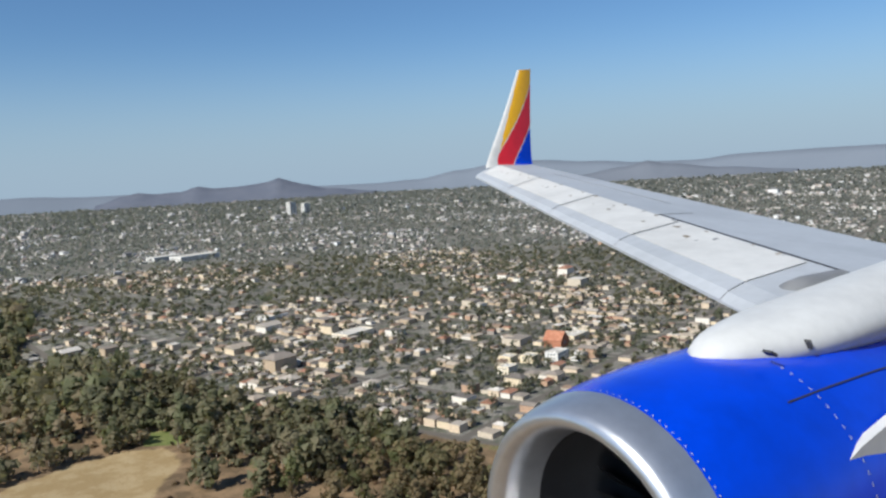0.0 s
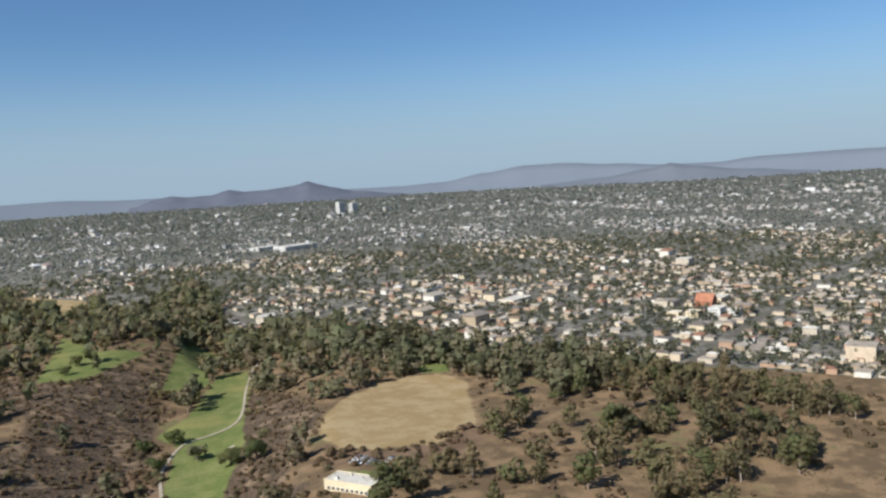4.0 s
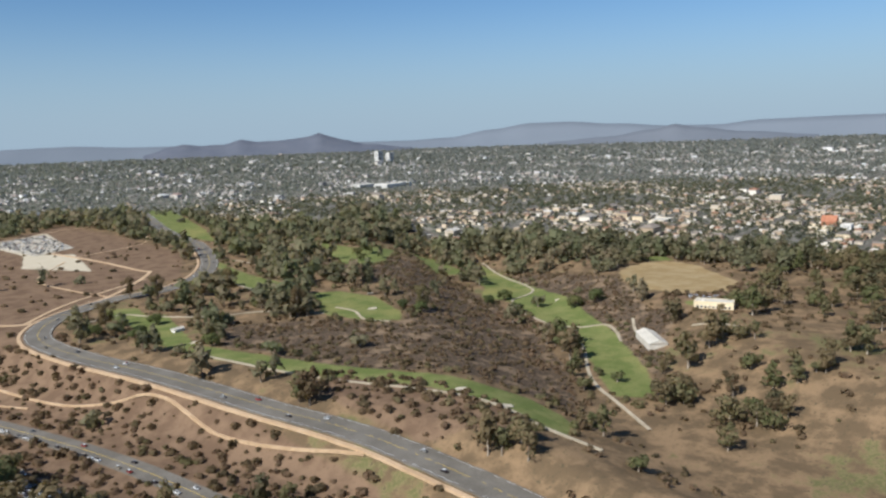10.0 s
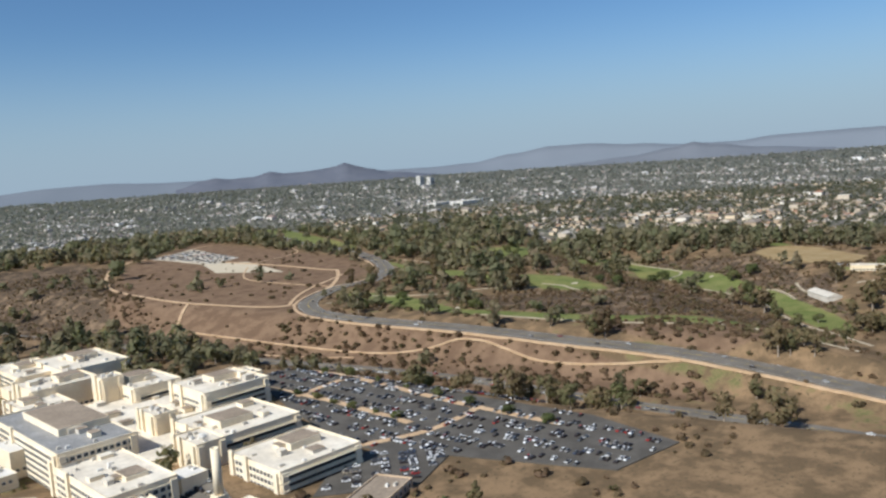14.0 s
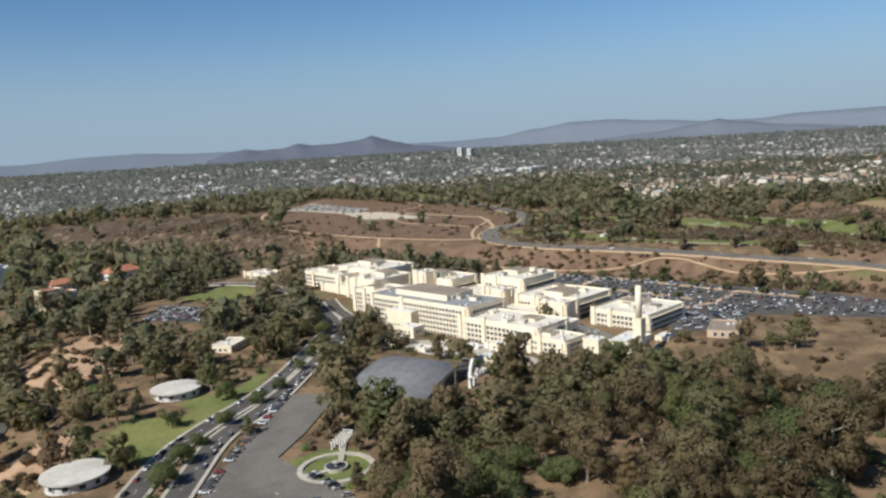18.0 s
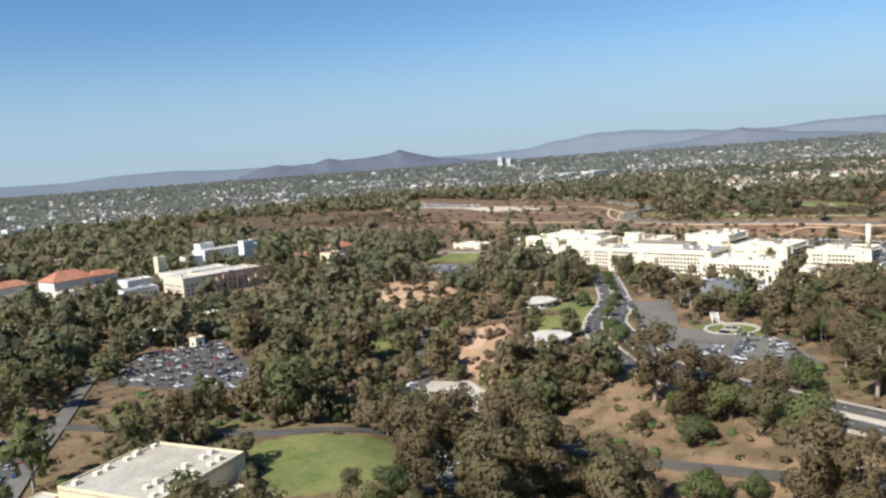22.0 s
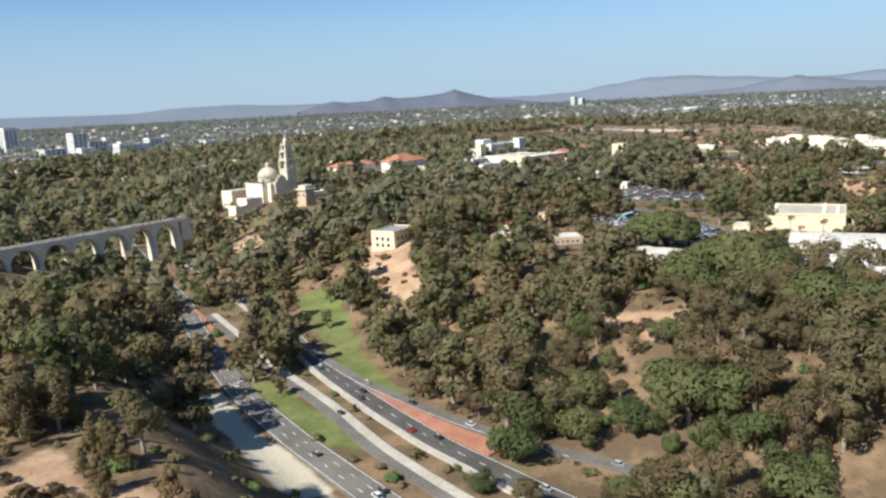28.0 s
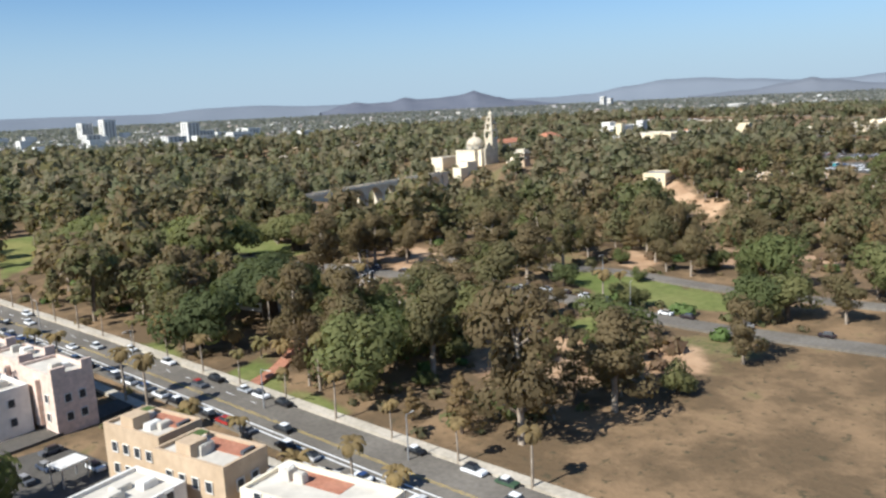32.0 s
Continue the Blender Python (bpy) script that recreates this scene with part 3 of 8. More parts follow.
BRUSH_PATCHES.append([(-38, 310), (9, 314), (-41, 249), (-31, 239), (-77, 212), (-110, 185), (-83, 226), (-53, 273)])
BRUSH_PATCHES.append([(11, 443), (18, 383), (6, 314), (-39, 300), (-12, 373)])


def axis(lo, dense_lo, dense_hi, hi, step, grow=1.12):
    a = list(np.arange(dense_lo, dense_hi + 0.1, step))
    s = step
    while a[-1] < hi:
        s = min(s * grow, 260)
        a.append(a[-1] + s)
    s = step
    while a[0] > lo:
        s = min(s * grow, 260)
        a.insert(0, a[0] - s)
    return np.array(a)


def make_ground():
    xs, ys = axis(-6000, -1180, 330, 7500, 3.2), axis(-4000, 10, 720, 8000, 3.2)
    gx, gy = np.meshgrid(xs, ys)
    co = np.stack([gx, gy, ground_z(gx, gy)], -1).reshape(-1, 3)
    w = len(xs)
    i = (np.arange(len(ys) - 1)[:, None] * w + np.arange(w - 1)[None]).ravel()
    quads = np.stack([i, i + 1, i + w + 1, i + w], 1)
    me = bpy.data.meshes.new("ground")
    me.vertices.add(len(co))
    me.vertices.foreach_set("co", co.ravel())
    me.loops.add(quads.size)
    me.loops.foreach_set("vertex_index", quads.ravel().astype(np.int32))
    me.polygons.add(len(quads))
    me.polygons.foreach_set("loop_start", np.arange(0, quads.size, 4, dtype=np.int32))
    me.polygons.foreach_set("loop_total", np.full(len(quads), 4, np.int32))
    me.update(calc_edges=True)
    for name, patches in (("green", GREEN_PATCHES), ("dry", DRY_PATCHES), ("bare", BARE_PATCHES), ("clay", [p for p in BARE_PATCHES if p[0][0] < -520]), ("brush", BRUSH_PATCHES),
                          ("pale", PALE_PATCHES), ("town", [TOWN])):
        a = np.full(gx.size, -60.0)
        for poly in patches:
            a = np.maximum(a, poly_distance(co[:, 0], co[:, 1], poly))
        me.attributes.new(name, "FLOAT", "POINT").data.foreach_set("value", np.clip(a, -60, 60).astype(np.float32))
    me.polygons.foreach_set("use_smooth", np.ones(len(quads), bool))
    me.materials.append(M_GROUND)
    return tagged(new("ground", me), "dry coastal mesa with canyons, lawns and bare earth", "ground", kind="structure")


make_ground()


# ---- roads, paths and lots ----
PAVED, YARDS, FOOT = [], [], []      # kept clear of trees


def offset_line(line, off):
    out = []
    for i, (x, y) in enumerate(line):
        (ax, ay), (bx, by) = line[max(i - 1, 0)], line[min(i + 1, len(line) - 1)]
        k = math.hypot(bx - ax, by - ay) or 1
        out.append((x - (by - ay) / k * off, y + (bx - ax) / k * off))
    return out


def strip(name, pts, width, mat, lift=0.3, label="", category="road", parent=None, smooth=True, level=None):
    """A band of paving that follows the ground along a line, with thick edges."""
    line = smooth_line(pts) if smooth else pts
    PAVED.append((line[::2] + [line[-1]], width / 2))
    rows = [offset_line(line, width * k) for k in (0.5, 0.17, -0.17, -0.5)]
    v, f = [], []
    for p in zip(*rows):
        mid = max(gz(*q) for q in p)
        for q in p:
            v.append((*q, (level if level is not None else mid) + lift))
        v += [(*p[0], mid - 0.6), (*p[3], mid - 0.6)]
    for i in range(len(line) - 1):
        a, b = i * 6, i * 6 + 6
        f += [(a + k, a + k + 1, b + k + 1, b + k) for k in range(3)] + [(a + 4, a, b, b + 4), (a + 3, a + 5, b + 5, b + 3)]
    me = bpy.data.meshes.new(name)
    me.from_pydata(v, [], [q[::-1] for q in f])
    me.materials.append(mat)
    ob = new(name, me)
    if parent:
        ob.parent = parent
        if label:
            ob["label"] = label
        return ob
    return tagged(ob, label, category, kind="structure")


def dashes(parent, name, line, off, width, length, gap, mat, lift=0.36):
    """Painted line marks along a road, joined into one mesh."""
    line = offset_line(smooth_line(line, 1.0), off)
    v, f, run, on = [], [], 0.0, False
    for a, b in zip(line, line[1:]):
        run += math.dist(a, b)
        if run % (length + gap) < length or gap == 0:
            l1, l2 = offset_line([a, b], width / 2), offset_line([a, b], -width / 2)
            z1, z2 = gz(*a) + lift, gz(*b) + lift
            k = len(v)
            v += [(*l1[0], z1), (*l2[0], z1), (*l2[1], z2), (*l1[1], z2)]
            f.append((k, k + 1, k + 2, k + 3))
    me = bpy.data.meshes.new(name)
    me.from_pydata(v, [], f)
    me.materials.append(mat)
    ob = new(name, me)
    ob.parent = parent
    return ob


def slab(name, poly, mat, lift=0.3, label="", category="pavement", step=5.0):
    """A paved area that follows the ground inside an outline."""
    YARDS.append(list(poly))
    bm = bmesh.new()
    bm.faces.new([bm.verts.new((x, y, 0)) for x, y in poly])
    xs, ys = [p[0] for p in poly], [p[1] for p in poly]
    for lo, hi, normal in ((min(xs), max(xs), (1, 0, 0)), (min(ys), max(ys), (0, 1, 0))):
        k = lo + step
        while k < hi:
            bmesh.ops.bisect_plane(bm, geom=bm.verts[:] + bm.edges[:] + bm.faces[:], dist=1e-4,
                                   plane_co=(k * normal[0], k * normal[1], 0), plane_no=normal)
            k += step
    for p in bm.verts:
        p.co.z = gz(p.co.x, p.co.y) + lift
    rim = [e for e in bm.edges if e.is_boundary]
    down = bmesh.ops.extrude_edge_only(bm, edges=rim)
    for p in down["geom"]:
        if isinstance(p, bmesh.types.BMVert):
            p.co.z -= lift + 0.5
    bmesh.ops.recalc_face_normals(bm, faces=bm.faces[:])
    me = bpy.data.meshes.new(name)
    bm.to_mesh(me)
    bm.free()
    me.materials.append(mat)
    return tagged(new(name, me), label, category, kind="structure")


canyon_road = strip("road", CANYON_ROAD, 12.0, M_OLD_ASPHALT, 0.35, "winding grey asphalt road through the canyon")
for off in (-5.3, 5.3):
    dashes(canyon_road, "edge_line", CANYON_ROAD, off, 0.12, 9, 0, M_PAINT, 0.42)
dashes(canyon_road, "centre_line", CANYON_ROAD, 0, 0.18, 9, 0, M_YELLOW_PAINT, 0.42)
florida_road = strip("road", FLORIDA_ROAD, 8.0, M_OLD_ASPHALT, 0.35, "grey asphalt road along the canyon floor")
dashes(florida_road, "centre_line", FLORIDA_ROAD, 0, 0.18, 9, 0, M_YELLOW_PAINT, 0.42)
strip("path", offset_line(smooth_line(CANYON_ROAD, 12), -8.0), 1.6, M_DIRT_PATH, 0.25, "sandy footpath beside the canyon road", "path")
CART = [
    [(50, 498), (16, 430), (-5, 380), (-18, 357), (-33, 350), (-42, 348), (-50, 340), (-63, 316), (-70, 290), (-79, 262), (-94, 242), (-116, 219), (-129, 202), (-136, 188), (-150, 160)],
    [(-71, 287), (-64, 272), (-57, 264), (-62, 252), (-74, 238)],
    [(-133, 552), (-127, 522), (-128, 482)],
    [(-159, 353), (-156, 339), (-161, 321), (-154, 309)],
    [(-160, 519), (-171, 452), (-167, 406)],
    [(-245, 312), (-225, 256), (-202, 214), (-192, 186), (-192, 166), (-186, 148)],
    [(-272, 420), (-262, 416), (-246, 420), (-236, 404), (-215, 380), (-190, 370), (-170, 345)],
    [(-49, 252), (-62, 239), (-70, 222)],
    [(-54, 214), (-51, 206), (-51, 190), (-60, 182)],
]
for line in CART:
    strip("path", line, 1.35, M_CART_PATH, 0.28, "pale concrete golf cart path over the grass", "path")
TRAILS = [
    [(-288, 786), (-256, 773), (-219, 656), (-200, 560), (-198, 540), (-240, 474), (-290, 434), (-325, 489), (-340, 550), (-345, 630), (-320, 730), (-288, 786)],
    [(-327, 500), (-345, 472), (-349, 455)],
    [(-240, 474), (-262, 560), (-230, 640)],
    [(-290, 434), (-262, 470), (-205, 520)],
    [(-348, 470), (-318, 380), (-296, 320), (-272, 285), (-262, 240), (-240, 190)],
    [(-440, 560), (-400, 470), (-352, 420), (-330, 372), (-306, 330)],
    [(-288, 786), (-180, 860), (-130, 830)],
    [(-219, 656), (-160, 690), (-135, 760)],
]
for k, line in enumerate(TRAILS):
    strip("path", line, (2.8, 1.8, 1.3, 2.2, 1.1, 1.1, 1.8, 1.5)[k], M_DIRT_PATH, 0.26, "bare sandy trail across the dry mesa", "path")
for x, y, r in ((-237, 334, 3.4), (-192, 206, 2.6), (-189, 186, 2.6), (-146, 338, 2.6), (-32, 322, 1.6), (-128, 370, 1.8)):
    slab("sand_bunker", [(x + r * (1 + 0.25 * math.sin(k * 2.3)) * math.cos(k * 0.524), y + 0.7 * r * math.sin(k * 0.524)) for k in range(12)],
         M_SAND, 0.2, "pale sand bunker in the golf turf", "bunker")

# ---- builders ----
class Solid:
    """Vertices, faces and a material slot for each face, gathered in plain lists."""

    def __init__(self):
        self.v, self.f, self.m = [], [], []

    def add(self, verts, faces, mat=0):
        k = len(self.v)
        self.v += [tuple(p) for p in verts]
        self.f += [tuple(i + k for i in q) for q in faces]
        self.m += [mat] * len(faces)
        return self

    def box(self, x0, x1, y0, y1, z0, z1, mat=0, taper=0.0):
        t = taper
        return self.add([(x0, y0, z0), (x1, y0, z0), (x1, y1, z0), (x0, y1, z0),
                         (x0 + t, y0 + t, z1), (x1 - t, y0 + t, z1), (x1 - t, y1 - t, z1), (x0 + t, y1 - t, z1)],
                        [(3, 2, 1, 0), (4, 5, 6, 7), (0, 1, 5, 4), (1, 2, 6, 5), (2, 3, 7, 6), (3, 0, 4, 7)], mat)

    def lathe(self, rings, n=16, mat=0, cx=0.0, cy=0.0, caps=True):
        """Rings of (radius, height) turned about the upright axis."""
        v = [(cx + r * math.cos(2 * math.pi * k / n), cy + r * math.sin(2 * math.pi * k / n), z) for r, z in rings for k in range(n)]
        f = [(i * n + k, i * n + (k + 1) % n, i * n + n + (k + 1) % n, i * n + n + k) for i in range(len(rings) - 1) for k in range(n)]
        if caps:
            f += [tuple(range(n))[::-1], tuple((len(rings) - 1) * n + k for k in range(n))]
        return self.add(v, f, mat)

    def gable(self, x0, x1, y0, y1, z0, rise, mat=0, over=0.3, hip=0.0):
        x0, x1, y0, y1 = x0 - over, x1 + over, y0 - over, y1 + over
        ym = (y0 + y1) / 2
        return self.add([(x0, y0, z0), (x1, y0, z0), (x1, y1, z0), (x0, y1, z0), (x0 + hip, ym, z0 + rise), (x1 - hip, ym, z0 + rise),
                         (x0, y0, z0 - 0.15), (x1, y0, z0 - 0.15), (x1, y1, z0 - 0.15), (x0, y1, z0 - 0.15)],
                        [(0, 1, 5, 4), (2, 3, 4, 5), (1, 2, 5), (3, 0, 4), (9, 8, 7, 6), (6, 7, 1, 0), (7, 8, 2, 1), (8, 9, 3, 2), (9, 6, 0, 3)], mat)

    def mesh(self, name, mats, smooth=False):
        me = bpy.data.meshes.new(name)
        me.from_pydata(self.v, [], self.f)
        for m in mats:
            me.materials.append(m)
        if len(mats) > 1:
            me.polygons.foreach_set("material_index", np.array(self.m, np.int32))
        if smooth:
            me.polygons.foreach_set("use_smooth", np.ones(len(me.polygons), bool))
        me.update()
        return me


def part(name, solid, mats, parent, label="", smooth=False, at=None):
    me = solid if isinstance(solid, bpy.types.Mesh) else solid.mesh(name, mats if isinstance(mats, (list, tuple)) else [mats], smooth)
    ob = new(name, me)
    ob.parent = parent
    if at is not None:
        ob.matrix_basis = at
    if label:
        ob["label"] = label
    return ob


def thing(name, x, y, z, turn, label, category, group=""):
    ob = new(name)
    ob.empty_display_size = 0.5
    ob.matrix_basis = pose(x, y, z, 0, 0, turn)
    return tagged(ob, label, category, group)


def box(*a, **k):
    return Solid().box(*a, **k)


PANE = {}


def window_mesh(w, h):
    """A window: a proud frame with a sill round a dark pane set back in it. It looks to -y."""
    key = (round(w, 2), round(h, 2))
    if key not in PANE:
        s, t = Solid(), min(w, h) * 0.1
        rings = [(w / 2 + t, 0.03, -t, h + t), (w / 2 + t, -0.09, -t, h + t), (w / 2, -0.09, 0, h), (w / 2, -0.02, 0, h)]
        v = [p for a, y, z0, z1 in rings for p in ((-a, y, z0), (a, y, z0), (a, y, z1), (-a, y, z1))]
        s.add(v, [(4 * i + k, 4 * i + (k + 1) % 4, 4 * i + 4 + (k + 1) % 4, 4 * i + 4 + k) for i in range(3) for k in range(4)], 0)
        s.f.append((12, 13, 14, 15))
        s.m.append(1)
        PANE[key] = s.mesh("window", [M_WHITE, M_GLASS])
    return PANE[key]


def windows(parent, w, d, z0, floors, storey, pitch, ww, wh, sides="nesw", name="window"):
    """Rows of windows on the sides of a block w by d about the parent's origin."""
    for side in sides:
        length, turn = (w, {"s": 0, "n": 180}[side]) if side in "sn" else (d, {"e": 90, "w": -90}[side])
        half = d / 2 if side in "sn" else w / 2
        count = int((length - 1.0) / pitch)
        for fl in range(floors):
            for k in range(count):
                u = (k - (count - 1) / 2) * pitch
                m = pose(0, 0, 0, 0, 0, turn) @ Matrix.Translation((u, -half - 0.02, z0 + fl * storey))
                part(name, window_mesh(ww, wh), None, parent, at=m)


def block(name, label, category, x, y, w, d, turn, z1, wall, roof, floors=0, storey=1.8, pitch=2.2, ww=1.1, wh=0.9, sides="sw", parapet=0.5,
          z0=None, units=0, group="", first=0.7, penthouse=None, ledges=False):
    """A flat-roofed building: walls with a parapet, roof deck, window rows, rooftop plant."""
    base = min(gz(x + a, y + b) for a in (-w / 3, w / 3) for b in (-d / 3, d / 3)) if z0 is None else z0
    FOOT.append((x, y, w / 2 + 2, d / 2 + 2, turn))
    t = thing(name, x, y, base, turn, label, category, group)
    h = z1 - base
    s, e = Solid(), 0.28
    s.box(-w / 2, w / 2, -d / 2, d / 2, -2.5, h - parapet)
    for a in ((-w / 2, w / 2, -d / 2, -d / 2 + e), (-w / 2, w / 2, d / 2 - e, d / 2), (-w / 2, -w / 2 + e, -d / 2 + e, d / 2 - e), (w / 2 - e, w / 2, -d / 2 + e, d / 2 - e)):
        s.box(*a, h - parapet, h)
    part("wall", s, wall, t)
    part("roof", box(-w / 2 + e, w / 2 - e, -d / 2 + e, d / 2 - e, h - parapet, h - parapet + 0.12), roof, t)
    if floors:
        windows(t, w, d, first, floors, storey, pitch, ww, wh, sides)
    if ledges:
        for fl in range(floors + 1):
            zz = first + fl * storey - 0.45
            part("ledge", box(-w / 2 - 0.22, w / 2 + 0.22, -d / 2 - 0.22, d / 2 + 0.22, zz, zz + 0.22), wall, t)
    rnd = random.Random(int(abs(x) * 7 + abs(y)))
    for k in range(units):
        a, b, c = rnd.uniform(0.7, 1.6), rnd.uniform(0.6, 1.2), rnd.uniform(0.4, 0.9)
        px, py = rnd.uniform(-w / 2 + 1.5, w / 2 - 1.5), rnd.uniform(-d / 2 + 1.5, d / 2 - 1.5)
        z = h - parapet + 0.1
        u = Solid().box(px - a / 2, px + a / 2, py - b / 2, py + b / 2, z, z + c, 0, 0.04)
        u.box(px - a / 2 + 0.12, px + a / 2 - 0.12, py - b / 2 + 0.12, py + b / 2 - 0.12, z + c, z + c + 0.08, 0)
        part("roof_unit", u, M_WHITE if k % 2 else M_ROOF_PALE, t, "sheet metal rooftop air handler")
    if penthouse:
        px, py, pw, pd, ph = penthouse
        q = part("penthouse", box(px - pw / 2, px + pw / 2, py - pd / 2, py + pd / 2, h - parapet, h - parapet + ph), wall, t)
        part("roof", box(px - pw / 2 + 0.2, px + pw / 2 - 0.2, py - pd / 2 + 0.2, py + pd / 2 - 0.2, h - parapet + ph, h - parapet + ph + 0.1), M_ROOF_BROWN, q)
    return t


# ---- trees ----
def leaf_cloud(rng, clumps, count, size, squash=1.0):
    """Leaf sprays, as small three-cornered faces that face out of their clump. clumps: rows of centre and radii."""
    k = rng.integers(0, len(clumps), count)
    c, r = np.array([q[0] for q in clumps])[k], np.array([q[1] for q in clumps])[k]
    d = rng.normal(size=(count, 3))
    d /= np.linalg.norm(d, axis=1)[:, None]
    p = c + d * r * rng.uniform(0.72, 1.08, (count, 1))
    n = d + rng.normal(scale=0.15, size=(count, 3)) + (0, 0, 0.25)
    n /= np.linalg.norm(n, axis=1)[:, None]
    a = np.cross(n, rng.normal(size=(count, 3)))
    a /= np.linalg.norm(a, axis=1)[:, None] + 1e-9
    b = np.cross(n, a)
    s = size * rng.uniform(0.6, 1.3, (count, 1))
    tri = np.stack([p - a * s - b * s * 0.5, p + a * s - b * s * 0.45 * squash, p + b * s * 0.9], 1)
    # a spray is shaded as part of its rounded clump
    out = p - c.mean(0) + (0, 0, 0.6)
    soft = d * 0.6 + out / (np.linalg.norm(out, axis=1)[:, None] + 1e-9) * 0.5 + n * 0.2
    soft /= np.linalg.norm(soft, axis=1)[:, None]
    return tri.reshape(-1, 3), np.arange(count * 3).reshape(-1, 3), np.repeat(soft, 3, 0)


def quads_mesh(name, v, f, mat, fm=None, normals=None):
    me = bpy.data.meshes.new(name)
    me.vertices.add(len(v))
    me.vertices.foreach_set("co", np.asarray(v, np.float32).ravel())
    me.loops.add(f.size)
    me.loops.foreach_set("vertex_index", f.ravel().astype(np.int32))
    me.polygons.add(len(f))
    me.polygons.foreach_set("loop_start", np.arange(0, f.size, f.shape[1], dtype=np.int32))
    me.polygons.foreach_set("loop_total", np.full(len(f), f.shape[1], np.int32))
    for m in mat if isinstance(mat, (list, tuple)) else [mat]:
        me.materials.append(m)
    if fm is not None:
        me.polygons.foreach_set("material_index", fm.astype(np.int32))
    if normals is not None:
        me.attributes.new("custom_normal", "FLOAT_VECTOR", "POINT").data.foreach_set("vector", np.asarray(normals, np.float32).ravel())
    me.update(calc_edges=True)
    return me


def limb(s, a, b, r0, r1, n=5, mat=0):
    a, b = Vector(a), Vector(b)
    q = (b - a).to_track_quat("Z", "Y")
    v = [tuple(p + q @ Vector((r * math.cos(k * 2 * math.pi / n), r * math.sin(k * 2 * math.pi / n), 0))) for p, r in ((a, r0), (b, r1)) for k in range(n)]
    s.add(v, [(k, (k + 1) % n, n + (k + 1) % n, n + k) for k in range(n)], mat)


def tree_shape(kind, seed):
    """Clumps of the crown (centre, radii), and limbs, for a tree about 9 m high."""
    rnd = random.Random(seed)
    clumps, limbs = [], []
    if kind == "pine":
        top = rnd.uniform(8.0, 10.0)
        limbs.append(((0, 0, -1), (0.1, 0, top), 0.28, 0.05))
        for k in range(15):
            z = 1.8 + k * (top - 1.8) / 15
            r = (1 - (z / top) ** 1.6) * rnd.uniform(1.7, 2.9) + 0.35
            a = k * 2.4 + rnd.uniform(-0.4, 0.4)
            c = (math.cos(a) * r * 0.62, math.sin(a) * r * 0.62, z)
            limbs.append(((0, 0, z - 0.3), c, 0.09, 0.03))
            clumps.append((c, (r * 0.62, r * 0.62, 0.62)))
    elif kind == "oak":
        limbs.append(((0, 0, -1), (0.1, 0.1, 2.0), 0.34, 0.25))
        for k in range(13):
            a, r = k * 2.4, rnd.uniform(0.6, 2.7)
            c = (math.cos(a) * r, math.sin(a) * r, 3.2 + rnd.uniform(-0.9, 1.7) - r * 0.28)
            if k < 7:
                limbs.append(((0.1, 0.1, 1.8), c, 0.16, 0.05))
            q = rnd.uniform(1.1, 1.7)
            clumps.append((c, (q, q, q * 0.8)))
    elif kind == "fig":
        limbs.append(((0, 0, -1), (0, 0, 1.6), 0.9, 0.6))
        for k in range(30):
            a, r = k * 2.4, 4.6 * math.sqrt((k + 0.5) / 30)
            c = (math.cos(a) * r, math.sin(a) * r, 3.9 - 0.075 * r * r + rnd.uniform(-0.25, 0.25))
            if k % 3 == 0:
                limbs.append(((0, 0, 1.4), c, 0.28, 0.07))
            clumps.append((c, (1.25, 1.25, 0.85)))
    else:
        lean = rnd.uniform(-0.6, 0.6)
        limbs.append(((0, 0, -1), (lean * 0.4, 0, 3.2), 0.27, 0.2))
        limbs.append(((lean * 0.4, 0, 3.2), (lean, 0.2, 6.6), 0.2, 0.08))
        for k in range(15):
            a, r = k * 2.4 + rnd.uniform(-0.5, 0.5), rnd.uniform(0.4, 2.6)
            c = (lean + math.cos(a) * r, math.sin(a) * r, rnd.uniform(3.0, 8.2) - r * 0.3)
            if k < 9:
                limbs.append(((lean * 0.6, 0, min(c[2] - 1.2, 5.4)), c, 0.11, 0.035))
            q = rnd.uniform(0.9, 1.6)
            clumps.append((c, (q, q, q * rnd.uniform(0.7, 1.1))))
    return clumps, limbs


def near_tree(kind, seed, count, size, bark, leaves, name, label, category, group):
    """A tree with trunk, limbs and a crown of leaf sprays, to be copied."""
    clumps, limbs = tree_shape(kind, seed)
    s = Solid()
    for a, b, r0, r1 in limbs:
        limb(s, a, b, r0, r1, 6)
    t = thing(name, 0, 0, -200, 0, label, category, group)
    part("trunk", s, bark, t, smooth=True)
    v, f, nn = leaf_cloud(np.random.default_rng(seed), clumps, count, size)
    part("crown", quads_mesh("crown", v, f, leaves, None, nn), None, t)
    return t


def noise_field(x, y, scale, seed=3):
    """Smooth waves between 0 and 1, for the thinning of woods and houses."""
    r = np.random.default_rng(seed)
    a = np.zeros(np.shape(x))
    for k in range(9):
        t, f, p = r.uniform(0, 6.28), scale * r.uniform(0.5, 2.2) * 6.28, r.uniform(0, 6.28)
        a = a + np.sin((x * math.cos(t) + y * math.sin(t)) * f + p)
    return 0.5 + a / 9 * 0.9


